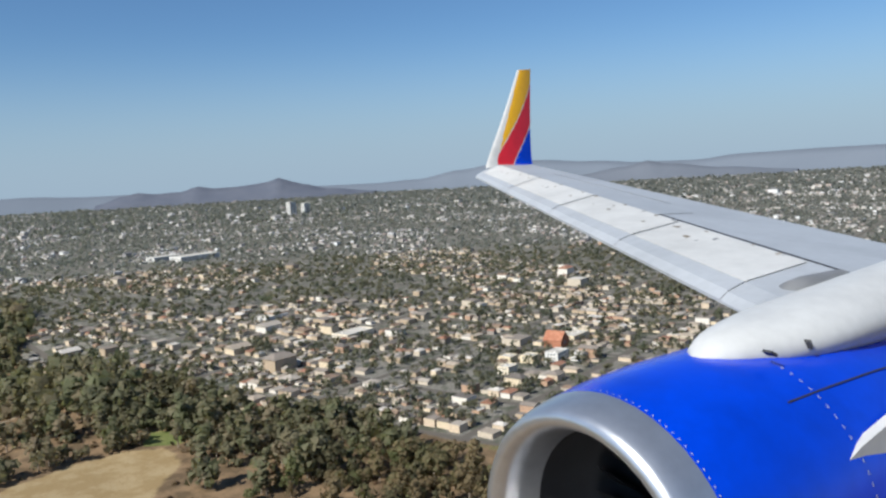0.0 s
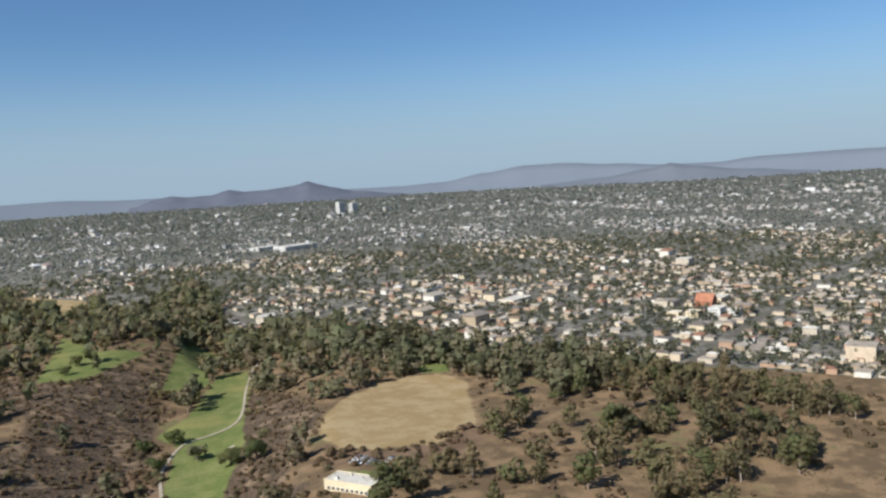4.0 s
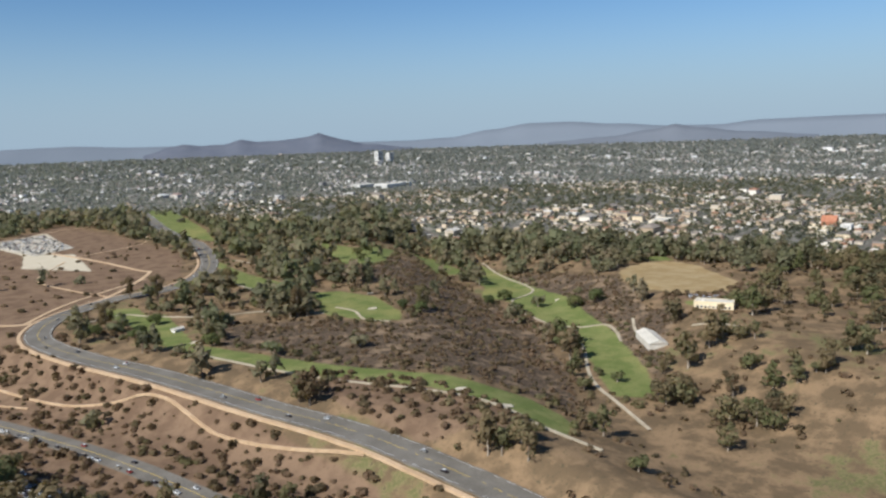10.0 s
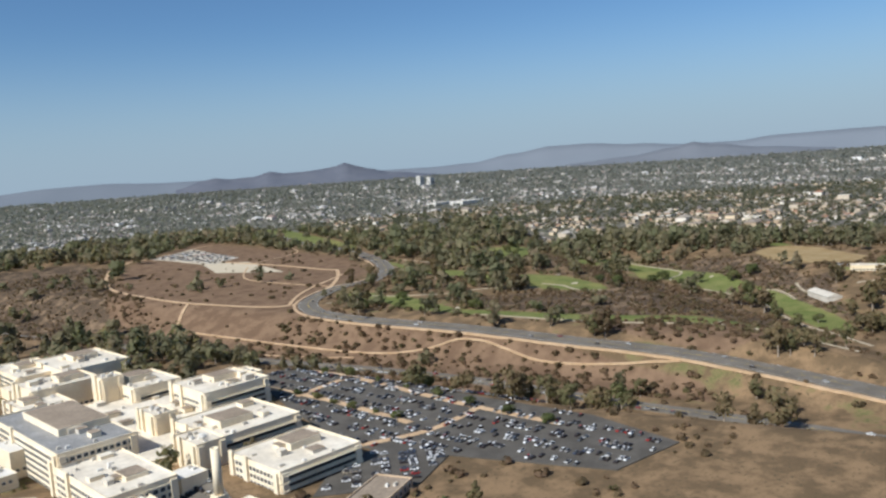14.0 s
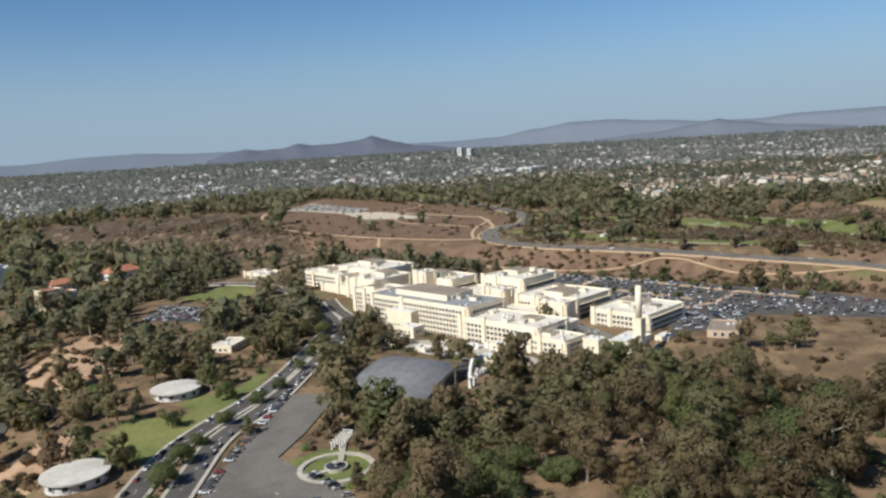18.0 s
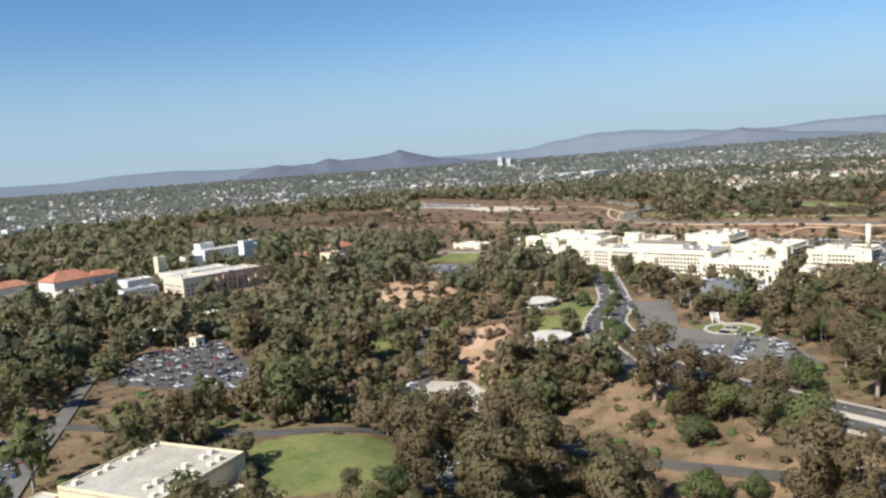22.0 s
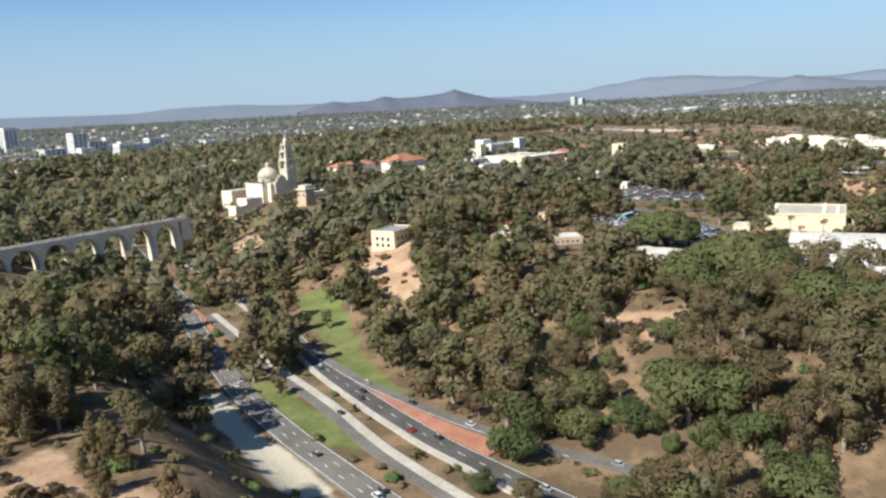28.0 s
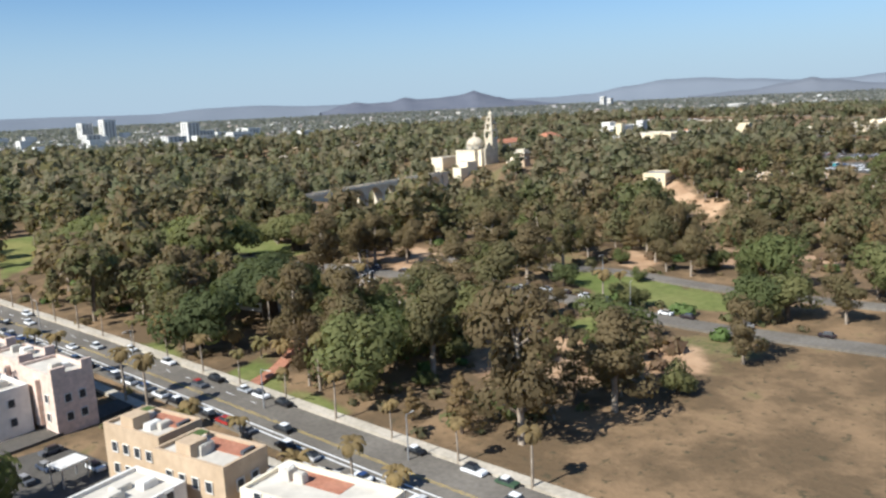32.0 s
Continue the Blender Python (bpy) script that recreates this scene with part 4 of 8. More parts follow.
def crowd(name, kinds, xs, ys, sizes, turns, variants, label, category, zs=None):
    """Many trees or shrubs joined into one mesh. variants: (vertices, faces, slot of each face) of models about the origin."""
    v_all, f_all, m_all, n_all, t_all, k = [], [], [], [], [], 0
    pick = np.random.default_rng(len(xs)).integers(0, len(variants), len(xs))
    zs = ground_z(xs, ys) if zs is None else zs
    # a tone of its own for each, which leans to that of its neighbours
    tone = np.random.default_rng(len(xs) + 1).uniform(-0.1, 1.1, len(xs)) * 0.6 + 0.4 * noise_field(xs, ys, 0.008, 17)
    for i, (v, f, fm, nn) in enumerate(variants):
        sel = pick == i
        n = int(sel.sum())
        if not n:
            continue
        c, s = np.cos(turns[sel])[:, None], np.sin(turns[sel])[:, None]
        q = np.stack([c * v[:, 0] - s * v[:, 1], s * v[:, 0] + c * v[:, 1], np.broadcast_to(v[:, 2], (n, len(v)))], -1) * sizes[sel][:, None, None]
        q += np.stack([xs[sel], ys[sel], zs[sel]], -1)[:, None]
        v_all.append(q.reshape(-1, 3))
        f_all.append((f[None] + (k + np.arange(n) * len(v))[:, None, None]).reshape(-1, 3))
        m_all.append(np.tile(fm, n))
        t_all.append(np.repeat(np.clip(tone[sel], 0, 1), len(v)))
        n_all.append(np.stack([c * nn[:, 0] - s * nn[:, 1], s * nn[:, 0] + c * nn[:, 1], np.broadcast_to(nn[:, 2], (n, len(v)))], -1).reshape(-1, 3))
        k += n * len(v)
    me = quads_mesh(name, np.concatenate(v_all), np.concatenate(f_all), kinds, np.concatenate(m_all), np.concatenate(n_all))
    me.attributes.new("tone", "FLOAT", "POINT").data.foreach_set("value", np.concatenate(t_all).astype(np.float32))
    return tagged(new(name, me), label, category, kind="stuff")


def tree_variant(kind, seed, count, size, trunk=True, grow=1.0):
    clumps, limbs = tree_shape(kind, seed)
    if count < 40:
        clumps = clumps[::2]
        clumps = [(c, tuple(q * 1.4 for q in r)) for c, r in clumps]
    v, f, nn = leaf_cloud(np.random.default_rng(seed), clumps, count, size)
    fm = np.zeros(len(f), int)
    if trunk:
        s = Solid()
        for a, b, r0, r1 in limbs[:2]:
            limb(s, a, b, r0, r1, 4)
        q = np.array(s.f)
        q = np.concatenate([q[:, [0, 1, 2]], q[:, [0, 2, 3]]])
        f = np.concatenate([f, q + len(v)])
        v = np.concatenate([v, np.array(s.v)])
        bark = np.array(s.v) * (1, 1, 0)
        nn = np.concatenate([nn, bark / (np.linalg.norm(bark, axis=1)[:, None] + 1e-6)])
        fm = np.concatenate([fm, np.ones(len(q), int)])
    return v * grow, f, fm, nn


def shrub_variant(seed, count, size, flat=0.75):
    rng = np.random.default_rng(seed)
    clumps = [((rng.uniform(-0.5, 0.5), rng.uniform(-0.5, 0.5), 0.45), (0.6, 0.6, 0.6 * flat)) for _ in range(3)]
    v, f, nn = leaf_cloud(rng, clumps, count, size)
    return v, f, np.zeros(len(f), int), nn

# ---- the distance ----
def ridge(name, label, pts, mat, depth=260.0):
    """A line of hills: the crest through points of (x, y, height), with folded flanks that run down to the plain on both sides."""
    v, f = [], []
    crest = []
    for (ax, ay, az), (bx, by, bz) in zip(pts, pts[1:]):
        n = max(2, int(math.hypot(bx - ax, by - ay) / 30))
        for k in range(n):
            t = k / n
            t2 = t * t * (3 - 2 * t)
            crest.append((ax + (bx - ax) * t, ay + (by - ay) * t, az + (bz - az) * t2))
    crest.append(pts[-1])
    rows = 9
    for x, y, z in crest:
        k = math.hypot(x + 550, y)
        ux, uy = (x + 550) / k, y / k
        for j in range(rows):
            t = j / (rows - 1) * 2 - 1
            fold = 1 + 0.1 * noise.noise((x * 0.008, y * 0.008, j * 0.9))
            h = 18 + max(z - 18, 0) * (1 - abs(t) ** (0.9 * fold)) + 1.2 * noise.noise((x * 0.02, y * 0.02, t * 3)) * (1 - abs(t))
            v.append((x + ux * t * depth, y + uy * t * depth, h))
    for i in range(len(crest) - 1):
        for j in range(rows - 1):
            a = i * rows + j
            f.append((a, a + 1, a + rows + 1, a + rows))
    me = bpy.data.meshes.new(name)
    me.from_pydata(v, [], f)
    me.polygons.foreach_set("use_smooth", np.ones(len(f), bool))
    me.materials.append(mat)
    return tagged(new(name, me), label, "hills", kind="structure")


def polar(azimuth, dist, z):
    """A place seen from the middle of the flight."""
    return (-550 + dist * math.cos(radians(azimuth)), dist * math.sin(radians(azimuth)), z)


def crest(pairs, dist):
    return [polar(a, dist, 88 + dist * math.tan(radians(e))) for a, e in pairs]


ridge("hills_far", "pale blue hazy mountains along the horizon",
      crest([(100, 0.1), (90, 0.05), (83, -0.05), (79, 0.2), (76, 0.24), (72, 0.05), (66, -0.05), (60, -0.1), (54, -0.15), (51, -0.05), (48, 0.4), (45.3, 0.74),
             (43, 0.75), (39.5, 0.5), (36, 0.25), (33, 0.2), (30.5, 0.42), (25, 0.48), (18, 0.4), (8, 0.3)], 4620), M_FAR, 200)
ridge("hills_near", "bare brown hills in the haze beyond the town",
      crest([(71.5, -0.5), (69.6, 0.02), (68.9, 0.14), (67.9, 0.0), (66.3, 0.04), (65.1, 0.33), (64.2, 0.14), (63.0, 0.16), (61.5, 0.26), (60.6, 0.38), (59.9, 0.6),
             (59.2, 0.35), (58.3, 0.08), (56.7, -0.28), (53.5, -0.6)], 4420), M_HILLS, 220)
ridge("hills_low", "low brown ridge at the edge of the town, hazed blue-grey",
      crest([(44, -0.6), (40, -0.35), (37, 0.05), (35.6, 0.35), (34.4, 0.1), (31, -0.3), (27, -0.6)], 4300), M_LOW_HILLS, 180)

# ---- the town on the mesa ----
def town_lots(rng):
    """House lots along the streets of the grid: place, and how far off."""
    c, s = math.cos(radians(17)), math.sin(radians(17))
    p, q = np.meshgrid(np.arange(-70, 90) * 50.0, np.arange(-40, 62) * 96.0)
    p, q = p.ravel(), q.ravel()
    out = []
    for row, side in ((8.5, 0), (17.0, 1), (25.0, 1), (33.5, 1), (41.5, 0)):
        for k in range(12):
            out.append(np.stack([p + row, q + 7.5 + k * 7.3, np.full(len(p), side)], 1))
    g = np.concatenate(out)
    g[:, :2] += rng.normal(scale=0.7, size=(len(g), 2))
    x, y = c * g[:, 0] - s * g[:, 1], s * g[:, 0] + c * g[:, 1]
    return x, y, g[:, 2]


def house_model(w, d, h, rise, style):
    """Walls, and a roof with eaves: gable, hip or flat with a parapet. Four-cornered faces only."""
    v = [(-w, -d, -1), (w, -d, -1), (w, d, -1), (-w, d, -1), (-w, -d, h), (w, -d, h), (w, d, h), (-w, d, h)]
    f = [(0, 1, 5, 4), (1, 2, 6, 5), (2, 3, 7, 6), (3, 0, 4, 7)]
    m = [0] * 4
    k, e = len(v), 0.28
    if style == "flat":
        v += [(-w, -d, h + 0.001), (w, -d, h + 0.001), (w, d, h + 0.001), (-w, d, h + 0.001)]
        f += [(k, k + 1, k + 2, k + 3)]
        m += [1]
    else:
        hip = 0.0 if style == "gable" else d * 0.9
        W, D = w + e, d + e
        v += [(-W, -D, h), (W, -D, h), (W, D, h), (-W, D, h), (-W + hip, 0, h + rise), (W - hip, 0, h + rise)]
        f += [(k, k + 1, k + 5, k + 4), (k + 2, k + 3, k + 4, k + 5), (k + 1, k + 2, k + 5, k + 5), (k + 3, k, k + 4, k + 4)]
        m += [1] * 4
    return np.array(v, float), f, m


def make_town():
    rng = np.random.default_rng(7)
    x, y, back = town_lots(rng)
    inside = poly_distance(x, y, TOWN) > 3
    # a wedge of ground that the flight looks over
    ang = np.degrees(np.arctan2(y, x + 1150))
    ang0 = np.degrees(np.arctan2(y, x - 40))
    keep = inside & (y > 60) & (ang < 92) & (ang0 > 14) & (y < 5200) & (x < 4200)
    x, y, back = x[keep], y[keep], back[keep]
    # single houses among the woods north of the park
    q = np.random.default_rng(12)
    lone_x, lone_y = q.uniform(-1120, -640, 120), q.uniform(540, 900, 120)
    ok = lone_y > 760 - 0.55 * (lone_x + 1120)
    lone_x, lone_y = lone_x[ok], lone_y[ok]
    FOOT.extend((a, b - 5, 7, 10, 0) for a, b in zip(lone_x, lone_y))
    lone = np.arange(len(x) + len(lone_x)) >= len(x)
    x, y, back = np.concatenate([x, lone_x]), np.concatenate([y, lone_y]), np.concatenate([back, lone_x * 0])
    near = np.minimum(np.hypot(x, y), np.hypot(x + 560, y))
    chance = np.where(near < 950, 0.86, np.where(near < 1900, 0.46, 0.13 + 0.2 * np.clip((2600 - near) / 700, 0, 1)))
    woods = np.clip((noise_field(x, y, 0.0036) - 0.40) / 0.14, 0, 1) * np.where(near < 650, 0.5, 1)
    pale = np.clip((noise_field(x, y, 0.0024, 21) - 0.62) / 0.1, 0, 1)
    grove = np.clip((noise_field(x, y, 0.011, 15) - 0.6) / 0.1, 0, 1)
    chance = np.where(near < 650, 0.97, chance * (0.9 + 0.9 * pale)) * (1 - 0.9 * woods) * (1 - 0.8 * grove)
    r = rng.uniform(size=len(x))
    keep = (r < chance) | lone
    hx, hy, hb, hn = x[keep], y[keep], back[keep], near[keep]
    models = []
    for i in range(12):
        q = np.random.default_rng(i)
        style = ("gable", "hip", "flat", "gable", "hip", "flat")[i % 6]
        models.append(house_model(q.uniform(2.3, 3.4), q.uniform(2.0, 2.8), q.uniform(1.6, 2.1) if i % 4 else 3.2, q.uniform(0.7, 1.2), style))
    turn = radians(17) + rng.choice([0, math.pi / 2], len(hx)) + rng.normal(scale=0.03, size=len(hx))
    size = rng.uniform(0.75, 1.15, len(hx)) * np.where(rng.uniform(size=len(hx)) < 0.04, 1.9, 1.0) * np.where(hb > 0.5, 0.7, 1.0) * np.where(hn < 700, 1.14, 1.0) * np.where(hn > 1900, 1.5, 1.0) * np.where(lone[keep], rng.uniform(0.9, 1.5, len(hx)), 1.0)
    pick = rng.integers(0, 12, len(hx))
    zs = ground_z(hx, hy)
    # the nearest houses stand one by one
    rank = np.argsort(np.where(hx > 40, np.hypot(hx - 60, hy), 1e9))[:225]
    single = np.zeros(len(hx), bool)
    single[rank] = True
    pieces = []
    for v, f, m in models:
        pair = []
        for slot, kind, mat in ((0, "wall", M_HOUSE_WALL_EACH), (1, "roof", M_HOUSE_ROOF_EACH)):
            faces = [tuple(dict.fromkeys(q)) for q, s in zip(f, m) if s == slot]
            used_v = sorted({i for q in faces for i in q})
            me = bpy.data.meshes.new(kind)
            me.from_pydata(v[used_v].tolist(), [], [tuple(used_v.index(i) for i in q) for q in faces])
            me.materials.append(mat)
            pair.append((kind, me))
        pieces.append(pair)
    for i in rank:
        t = new("house")
        t.matrix_basis = pose(hx[i], hy[i], zs[i], 0, 0, math.degrees(turn[i])) @ Matrix.Diagonal((size[i], size[i], size[i], 1))
        tagged(t, ("small gabled house on a leafy street", "small hip-roofed house on a leafy street", "low flat-roofed stucco house on a leafy street")[int(pick[i]) % 3], "house", "houses of the suburb")
        for kind, me in pieces[int(pick[i])]:
            q = new(kind, me)
            q.parent = t
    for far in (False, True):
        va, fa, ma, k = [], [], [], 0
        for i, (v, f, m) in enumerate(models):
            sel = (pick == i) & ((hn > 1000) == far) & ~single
            n = int(sel.sum())
            c, s = np.cos(turn[sel])[:, None], np.sin(turn[sel])[:, None]
            w = np.stack([c * v[:, 0] - s * v[:, 1], s * v[:, 0] + c * v[:, 1], np.broadcast_to(v[:, 2], (n, len(v)))], -1) * size[sel][:, None, None]
            w += np.stack([hx[sel], hy[sel], zs[sel]], -1)[:, None]
            va.append(w.reshape(-1, 3))
            fa.append((np.array(f)[None] + (k + np.arange(n) * len(v))[:, None, None]).reshape(-1, 4))
            ma.append(np.tile(m, n))
            k += n * len(v)
        f = np.concatenate(fa)
        me = bpy.data.meshes.new("town_houses")
        # hipped ends come as triangles with one corner doubled
        faces = [tuple(dict.fromkeys(q)) for q in f.tolist()]
        me.from_pydata(np.concatenate(va).tolist(), [], faces)
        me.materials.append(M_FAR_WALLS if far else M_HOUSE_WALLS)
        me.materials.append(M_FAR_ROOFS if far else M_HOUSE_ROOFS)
        me.polygons.foreach_set("material_index", np.concatenate(ma).astype(np.int32))
        tagged(new("town_houses", me), "low pale houses of a wide dense suburb, set along a street grid", "houses", kind="stuff")
    # street and garden trees
    tx, ty, tn = x[~keep], y[~keep], near[~keep]
    ex, ey = hx + rng.normal(scale=3.4, size=len(hx)), hy + rng.normal(scale=3.4, size=len(hx))
    tx, ty, tn = np.concatenate([tx, ex]), np.concatenate([ty, ey]), np.concatenate([tn, hn])
    ok = rng.uniform(size=len(tx)) < (0.75 + 0.5 * noise_field(tx, ty, 0.012, 6)) * np.where(tn < 520, 0.92, 0.78) * np.where(tn < 950, 0.92, np.where(tn < 1900, 0.55, 0.2))
    tx, ty, tn = tx[ok], ty[ok], tn[ok]
    sz = rng.uniform(0.4, 1.0, len(tx))
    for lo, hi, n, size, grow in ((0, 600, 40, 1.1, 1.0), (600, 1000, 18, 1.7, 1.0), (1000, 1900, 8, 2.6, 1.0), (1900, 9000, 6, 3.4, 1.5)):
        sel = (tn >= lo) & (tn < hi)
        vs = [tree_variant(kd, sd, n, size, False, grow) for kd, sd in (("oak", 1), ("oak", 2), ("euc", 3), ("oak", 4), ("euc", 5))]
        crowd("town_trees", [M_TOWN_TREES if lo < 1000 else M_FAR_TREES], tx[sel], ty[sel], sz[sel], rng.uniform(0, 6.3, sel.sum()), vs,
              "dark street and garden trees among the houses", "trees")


make_town()

# ---- the freeway in its canyon ----
FREEWAY_W = [(-880, 520), (-893, 400), (-900, 330), (-905, 291), (-908, 259), (-913, 231), (-917, 203), (-921, 168), (-922, 144), (-922, 124), (-920, 80), (-912, 10)]
FREEWAY_RAMP = [(-905, 240), (-907, 205), (-909, 185), (-909, 162), (-910, 140), (-912, 118), (-911, 80), (-905, 20)]
FREEWAY_E = [(-884, 330), (-889, 265), (-894, 207), (-899, 171), (-901, 147), (-902, 127), (-902, 108), (-898, 60), (-890, 0)]
FREEWAY_X = [(-889, 250), (-894, 205), (-896.5, 164), (-895.5, 139), (-893, 117), (-888, 97), (-878, 65)]
fw = strip("freeway", FREEWAY_W, 6.0, M_OLD_ASPHALT, 0.34, "three grey freeway lanes curving along the canyon floor")
for off in (-2.7, 2.7):
    dashes(fw, "edge_line", FREEWAY_W, off, 0.13, 9, 0, M_PAINT, 0.4)
for off in (-0.9, 0.9):
    dashes(fw, "lane_line", FREEWAY_W, off, 0.14, 1.8, 4.2, M_PAINT, 0.4)
fr = strip("freeway_ramp", FREEWAY_RAMP, 4.4, M_OLD_ASPHALT, 0.42, "freeway ramp with a pale concrete shoulder")
strip("shoulder", offset_line(smooth_line(FREEWAY_RAMP, 8), 0.9), 2.0, M_CONCRETE, 0.5, "pale concrete lane", parent=fr)
fe = strip("freeway", FREEWAY_E, 5.2, M_ASPHALT, 0.38, "dark asphalt freeway lanes curving along the canyon floor")
for off in (-2.3, 2.3):
    dashes(fe, "edge_line", FREEWAY_E, off, 0.13, 9, 0, M_PAINT, 0.44)
dashes(fe, "lane_line", FREEWAY_E, 0, 0.14, 1.8, 4.2, M_PAINT, 0.44)
strip("shoulder", offset_line(smooth_line(FREEWAY_E, 8), -3.0), 1.1, M_CONCRETE, 0.46, "pale concrete shoulder", parent=fe)
fx = strip("freeway_ramp", FREEWAY_X, 3.0, M_OLD_ASPHALT, 0.46, "single grey freeway ramp beside a grassy bank")
dashes(fx, "edge_line", FREEWAY_X, -1.3, 0.13, 9, 0, M_PAINT, 0.52)
slab("brick_island", [(-898.2, 150), (-897, 138), (-895.5, 118), (-893.8, 105), (-898.6, 105), (-899.3, 125), (-899, 140)], M_BRICK_PAVE, 0.5,
     "red brick paved island between freeway lanes", "traffic island")
slab("brick_island", [(-906.5, 262), (-908.5, 240), (-911, 221), (-909.4, 221), (-907.2, 240)], M_BRICK_PAVE, 0.5,
     "red brick paved island between freeway lanes", "traffic island")

# ---- park roads and lots ----
PARK_BLVD_W = [(-500, 424), (-474, 392), (-467, 361), (-468, 324), (-476, 294), (-492, 268), (-515, 240), (-540, 214), (-564, 197), (-578, 185), (-590, 169), (-600, 153), (-607, 138), (-612, 100), (-614, 40)]
PARK_BLVD_E = [(-461, 326), (-468, 294), (-484, 266), (-505, 243), (-543, 203), (-565, 186), (-580, 166), (-591, 149), (-599, 133), (-604, 95), (-606, 40)]
for line in (PARK_BLVD_W, PARK_BLVD_E):
    r = strip("road", line, 5.2, M_ASPHALT, 0.34, "dark asphalt park boulevard between trees")
    dashes(r, "lane_line", line, 0, 0.14, 1.8, 4.0, M_PAINT, 0.42)
    strip("kerb", offset_line(smooth_line(line, 6), -3.1), 0.9, M_CONCRETE, 0.42, "pale kerb and footway", parent=r)
    strip("kerb", offset_line(smooth_line(line, 6), 3.1), 0.9, M_CONCRETE, 0.42, "pale kerb and footway", parent=r)
PARKING = {
    "rose": [(-538, 204), (-528, 194), (-548, 174), (-560, 164), (-557, 128), (-574, 108), (-598, 128), (-578, 160)],
    "organ": [(-718, 250), (-700, 284), (-672, 280), (-678, 242), (-680, 212), (-690, 204), (-703, 222)],
    "plaza": [(-768, 217), (-741, 209), (-750, 179), (-774, 124), (-784, 114), (-800, 117), (-784, 160)],
    "hospital": [(-373, 292), (-344, 296), (-336, 242), (-328, 202), (-318, 163), (-320, 130), (-345, 130), (-384, 198), (-380, 242)],
    "lawn": [(-680, 140), (-665, 136), (-680, 113), (-698, 120)],
    "yard": [(-395, 186), (-379, 190), (-364, 172), (-384, 160), (-408, 172)],
    "deck": [(-440, 210), (-420, 213), (-423, 186), (-446, 185)],
    "grove": [(-541, 345), (-523, 320), (-507, 346), (-524, 374)],
    "mesa": [(-268, 790), (-210, 835), (-208, 713), (-242, 690)],
}
for key, poly in PARKING.items():
    slab("parking_lot", poly, M_CONCRETE if key == "mesa" else (M_OLD_ASPHALT if key in ("rose", "deck") else M_ASPHALT), 0.32,
         "pale gravel yard on the mesa" if key == "mesa" else "worn asphalt parking lot with rows of cars", "parking lot")
strip("road", [(-702, 306), (-710, 288), (-720, 264), (-728, 243), (-735, 222), (-753, 174), (-769, 124), (-768, 95), (-772, 40)], 4.2, M_OLD_ASPHALT, 0.4, "grey service road along the parking lot")
strip("road", [(-689, 216), (-660, 200), (-640, 196), (-629, 214), (-618, 230), (-609, 238), (-606, 253), (-612, 266), (-622, 272)], 3.4, M_ASPHALT, 0.36, "narrow asphalt park road under trees")
strip("road", [(-744, 218), (-737, 212), (-718, 187), (-707, 173), (-693, 162), (-673, 155), (-655, 140), (-640, 100), (-630, 60)], 3.2, M_ASPHALT, 0.36, "narrow asphalt park road under trees")
strip("kerb_island", [(-783, 158), (-767, 147)], 1.5, M_CONCRETE, 0.42, "pale planted strip across the parking lot", "island")
for line in ([(-384, 196), (-360, 190), (-335, 196)], [(-372, 255), (-342, 262)], [(-348, 290), (-344, 245), (-338, 204), (-330, 165)], [(-376, 280), (-366, 240), (-360, 200)]):
    strip("path", line, 2.6, M_DIRT_PATH, 0.45, "dusty strip between parking rows", "path")
# rose garden: fountain court and ring walk
ring = [(-553 + 8 * math.cos(k * 0.35), 149 + 8 * math.sin(k * 0.35)) for k in range(19)]
strip("path", ring, 1.2, M_CONCRETE, 0.42, "pale ring walk round a garden fountain", "path", smooth=False)
strip("path", [(-561, 150), (-553, 149), (-545, 160), (-540, 166)], 1.3, M_CONCRETE, 0.42, "pale garden walk to a fountain", "path")

# ---- the avenue at the west edge of the park ----
AVENUE = [(-1125, 240), (-1110, 176), (-1097, 127), (-1087, 89), (-1080, 62), (-1071, 28), (-1060, -15)]
av = strip("avenue", AVENUE, 8.0, M_OLD_ASPHALT, 0.3, "wide grey avenue with parked cars along the park")
dashes(av, "centre_line", AVENUE, 0.1, 0.06, 9, 0, M_YELLOW_PAINT, 0.36)
dashes(av, "centre_line", AVENUE, -0.15, 0.06, 9, 0, M_YELLOW_PAINT, 0.36)
dashes(av, "bike_line", AVENUE, -2.6, 0.2, 9, 0, M_PAINT, 0.36)
dashes(av, "bike_line", AVENUE, -1.9, 0.2, 9, 0, M_PAINT, 0.36)
dashes(av, "lane_line", AVENUE, 2.0, 0.12, 1.6, 3.2, M_PAINT, 0.36)
strip("pavement", offset_line(smooth_line(AVENUE, 6), -6.6), 1.3, M_CONCRETE, 0.4, "pale concrete footway along the avenue", "pavement")
strip("pavement", offset_line(smooth_line(AVENUE, 6), 5.2), 1.4, M_CONCRETE, 0.4, "pale concrete footway along the avenue", "pavement")
strip("path", [(-1083, 92), (-1077, 97), (-1070, 106), (-1064, 118)], 1.8, M_BRICK_PAVE, 0.35, "brown paved walk into the park", "path")
strip("road", [(-1128, 85), (-1112, 90), (-1100, 95), (-1094, 98)], 3.6, M_ASPHALT, 0.32, "side street between apartment houses")
slab("parking_lot", [(-1116, 86), (-1105, 88), (-1100, 76), (-1108, 70), (-1116, 74)], M_ASPHALT, 0.28, "asphalt yard behind apartment houses", "parking lot")
PARK_DRIVE = [(-1066, 236), (-1061, 210), (-1057, 186), (-1050, 165), (-1043, 150), (-1037, 135), (-1031, 119), (-1026, 106), (-1023, 92), (-1021, 75), (-1010, 40), (-998, -10)]
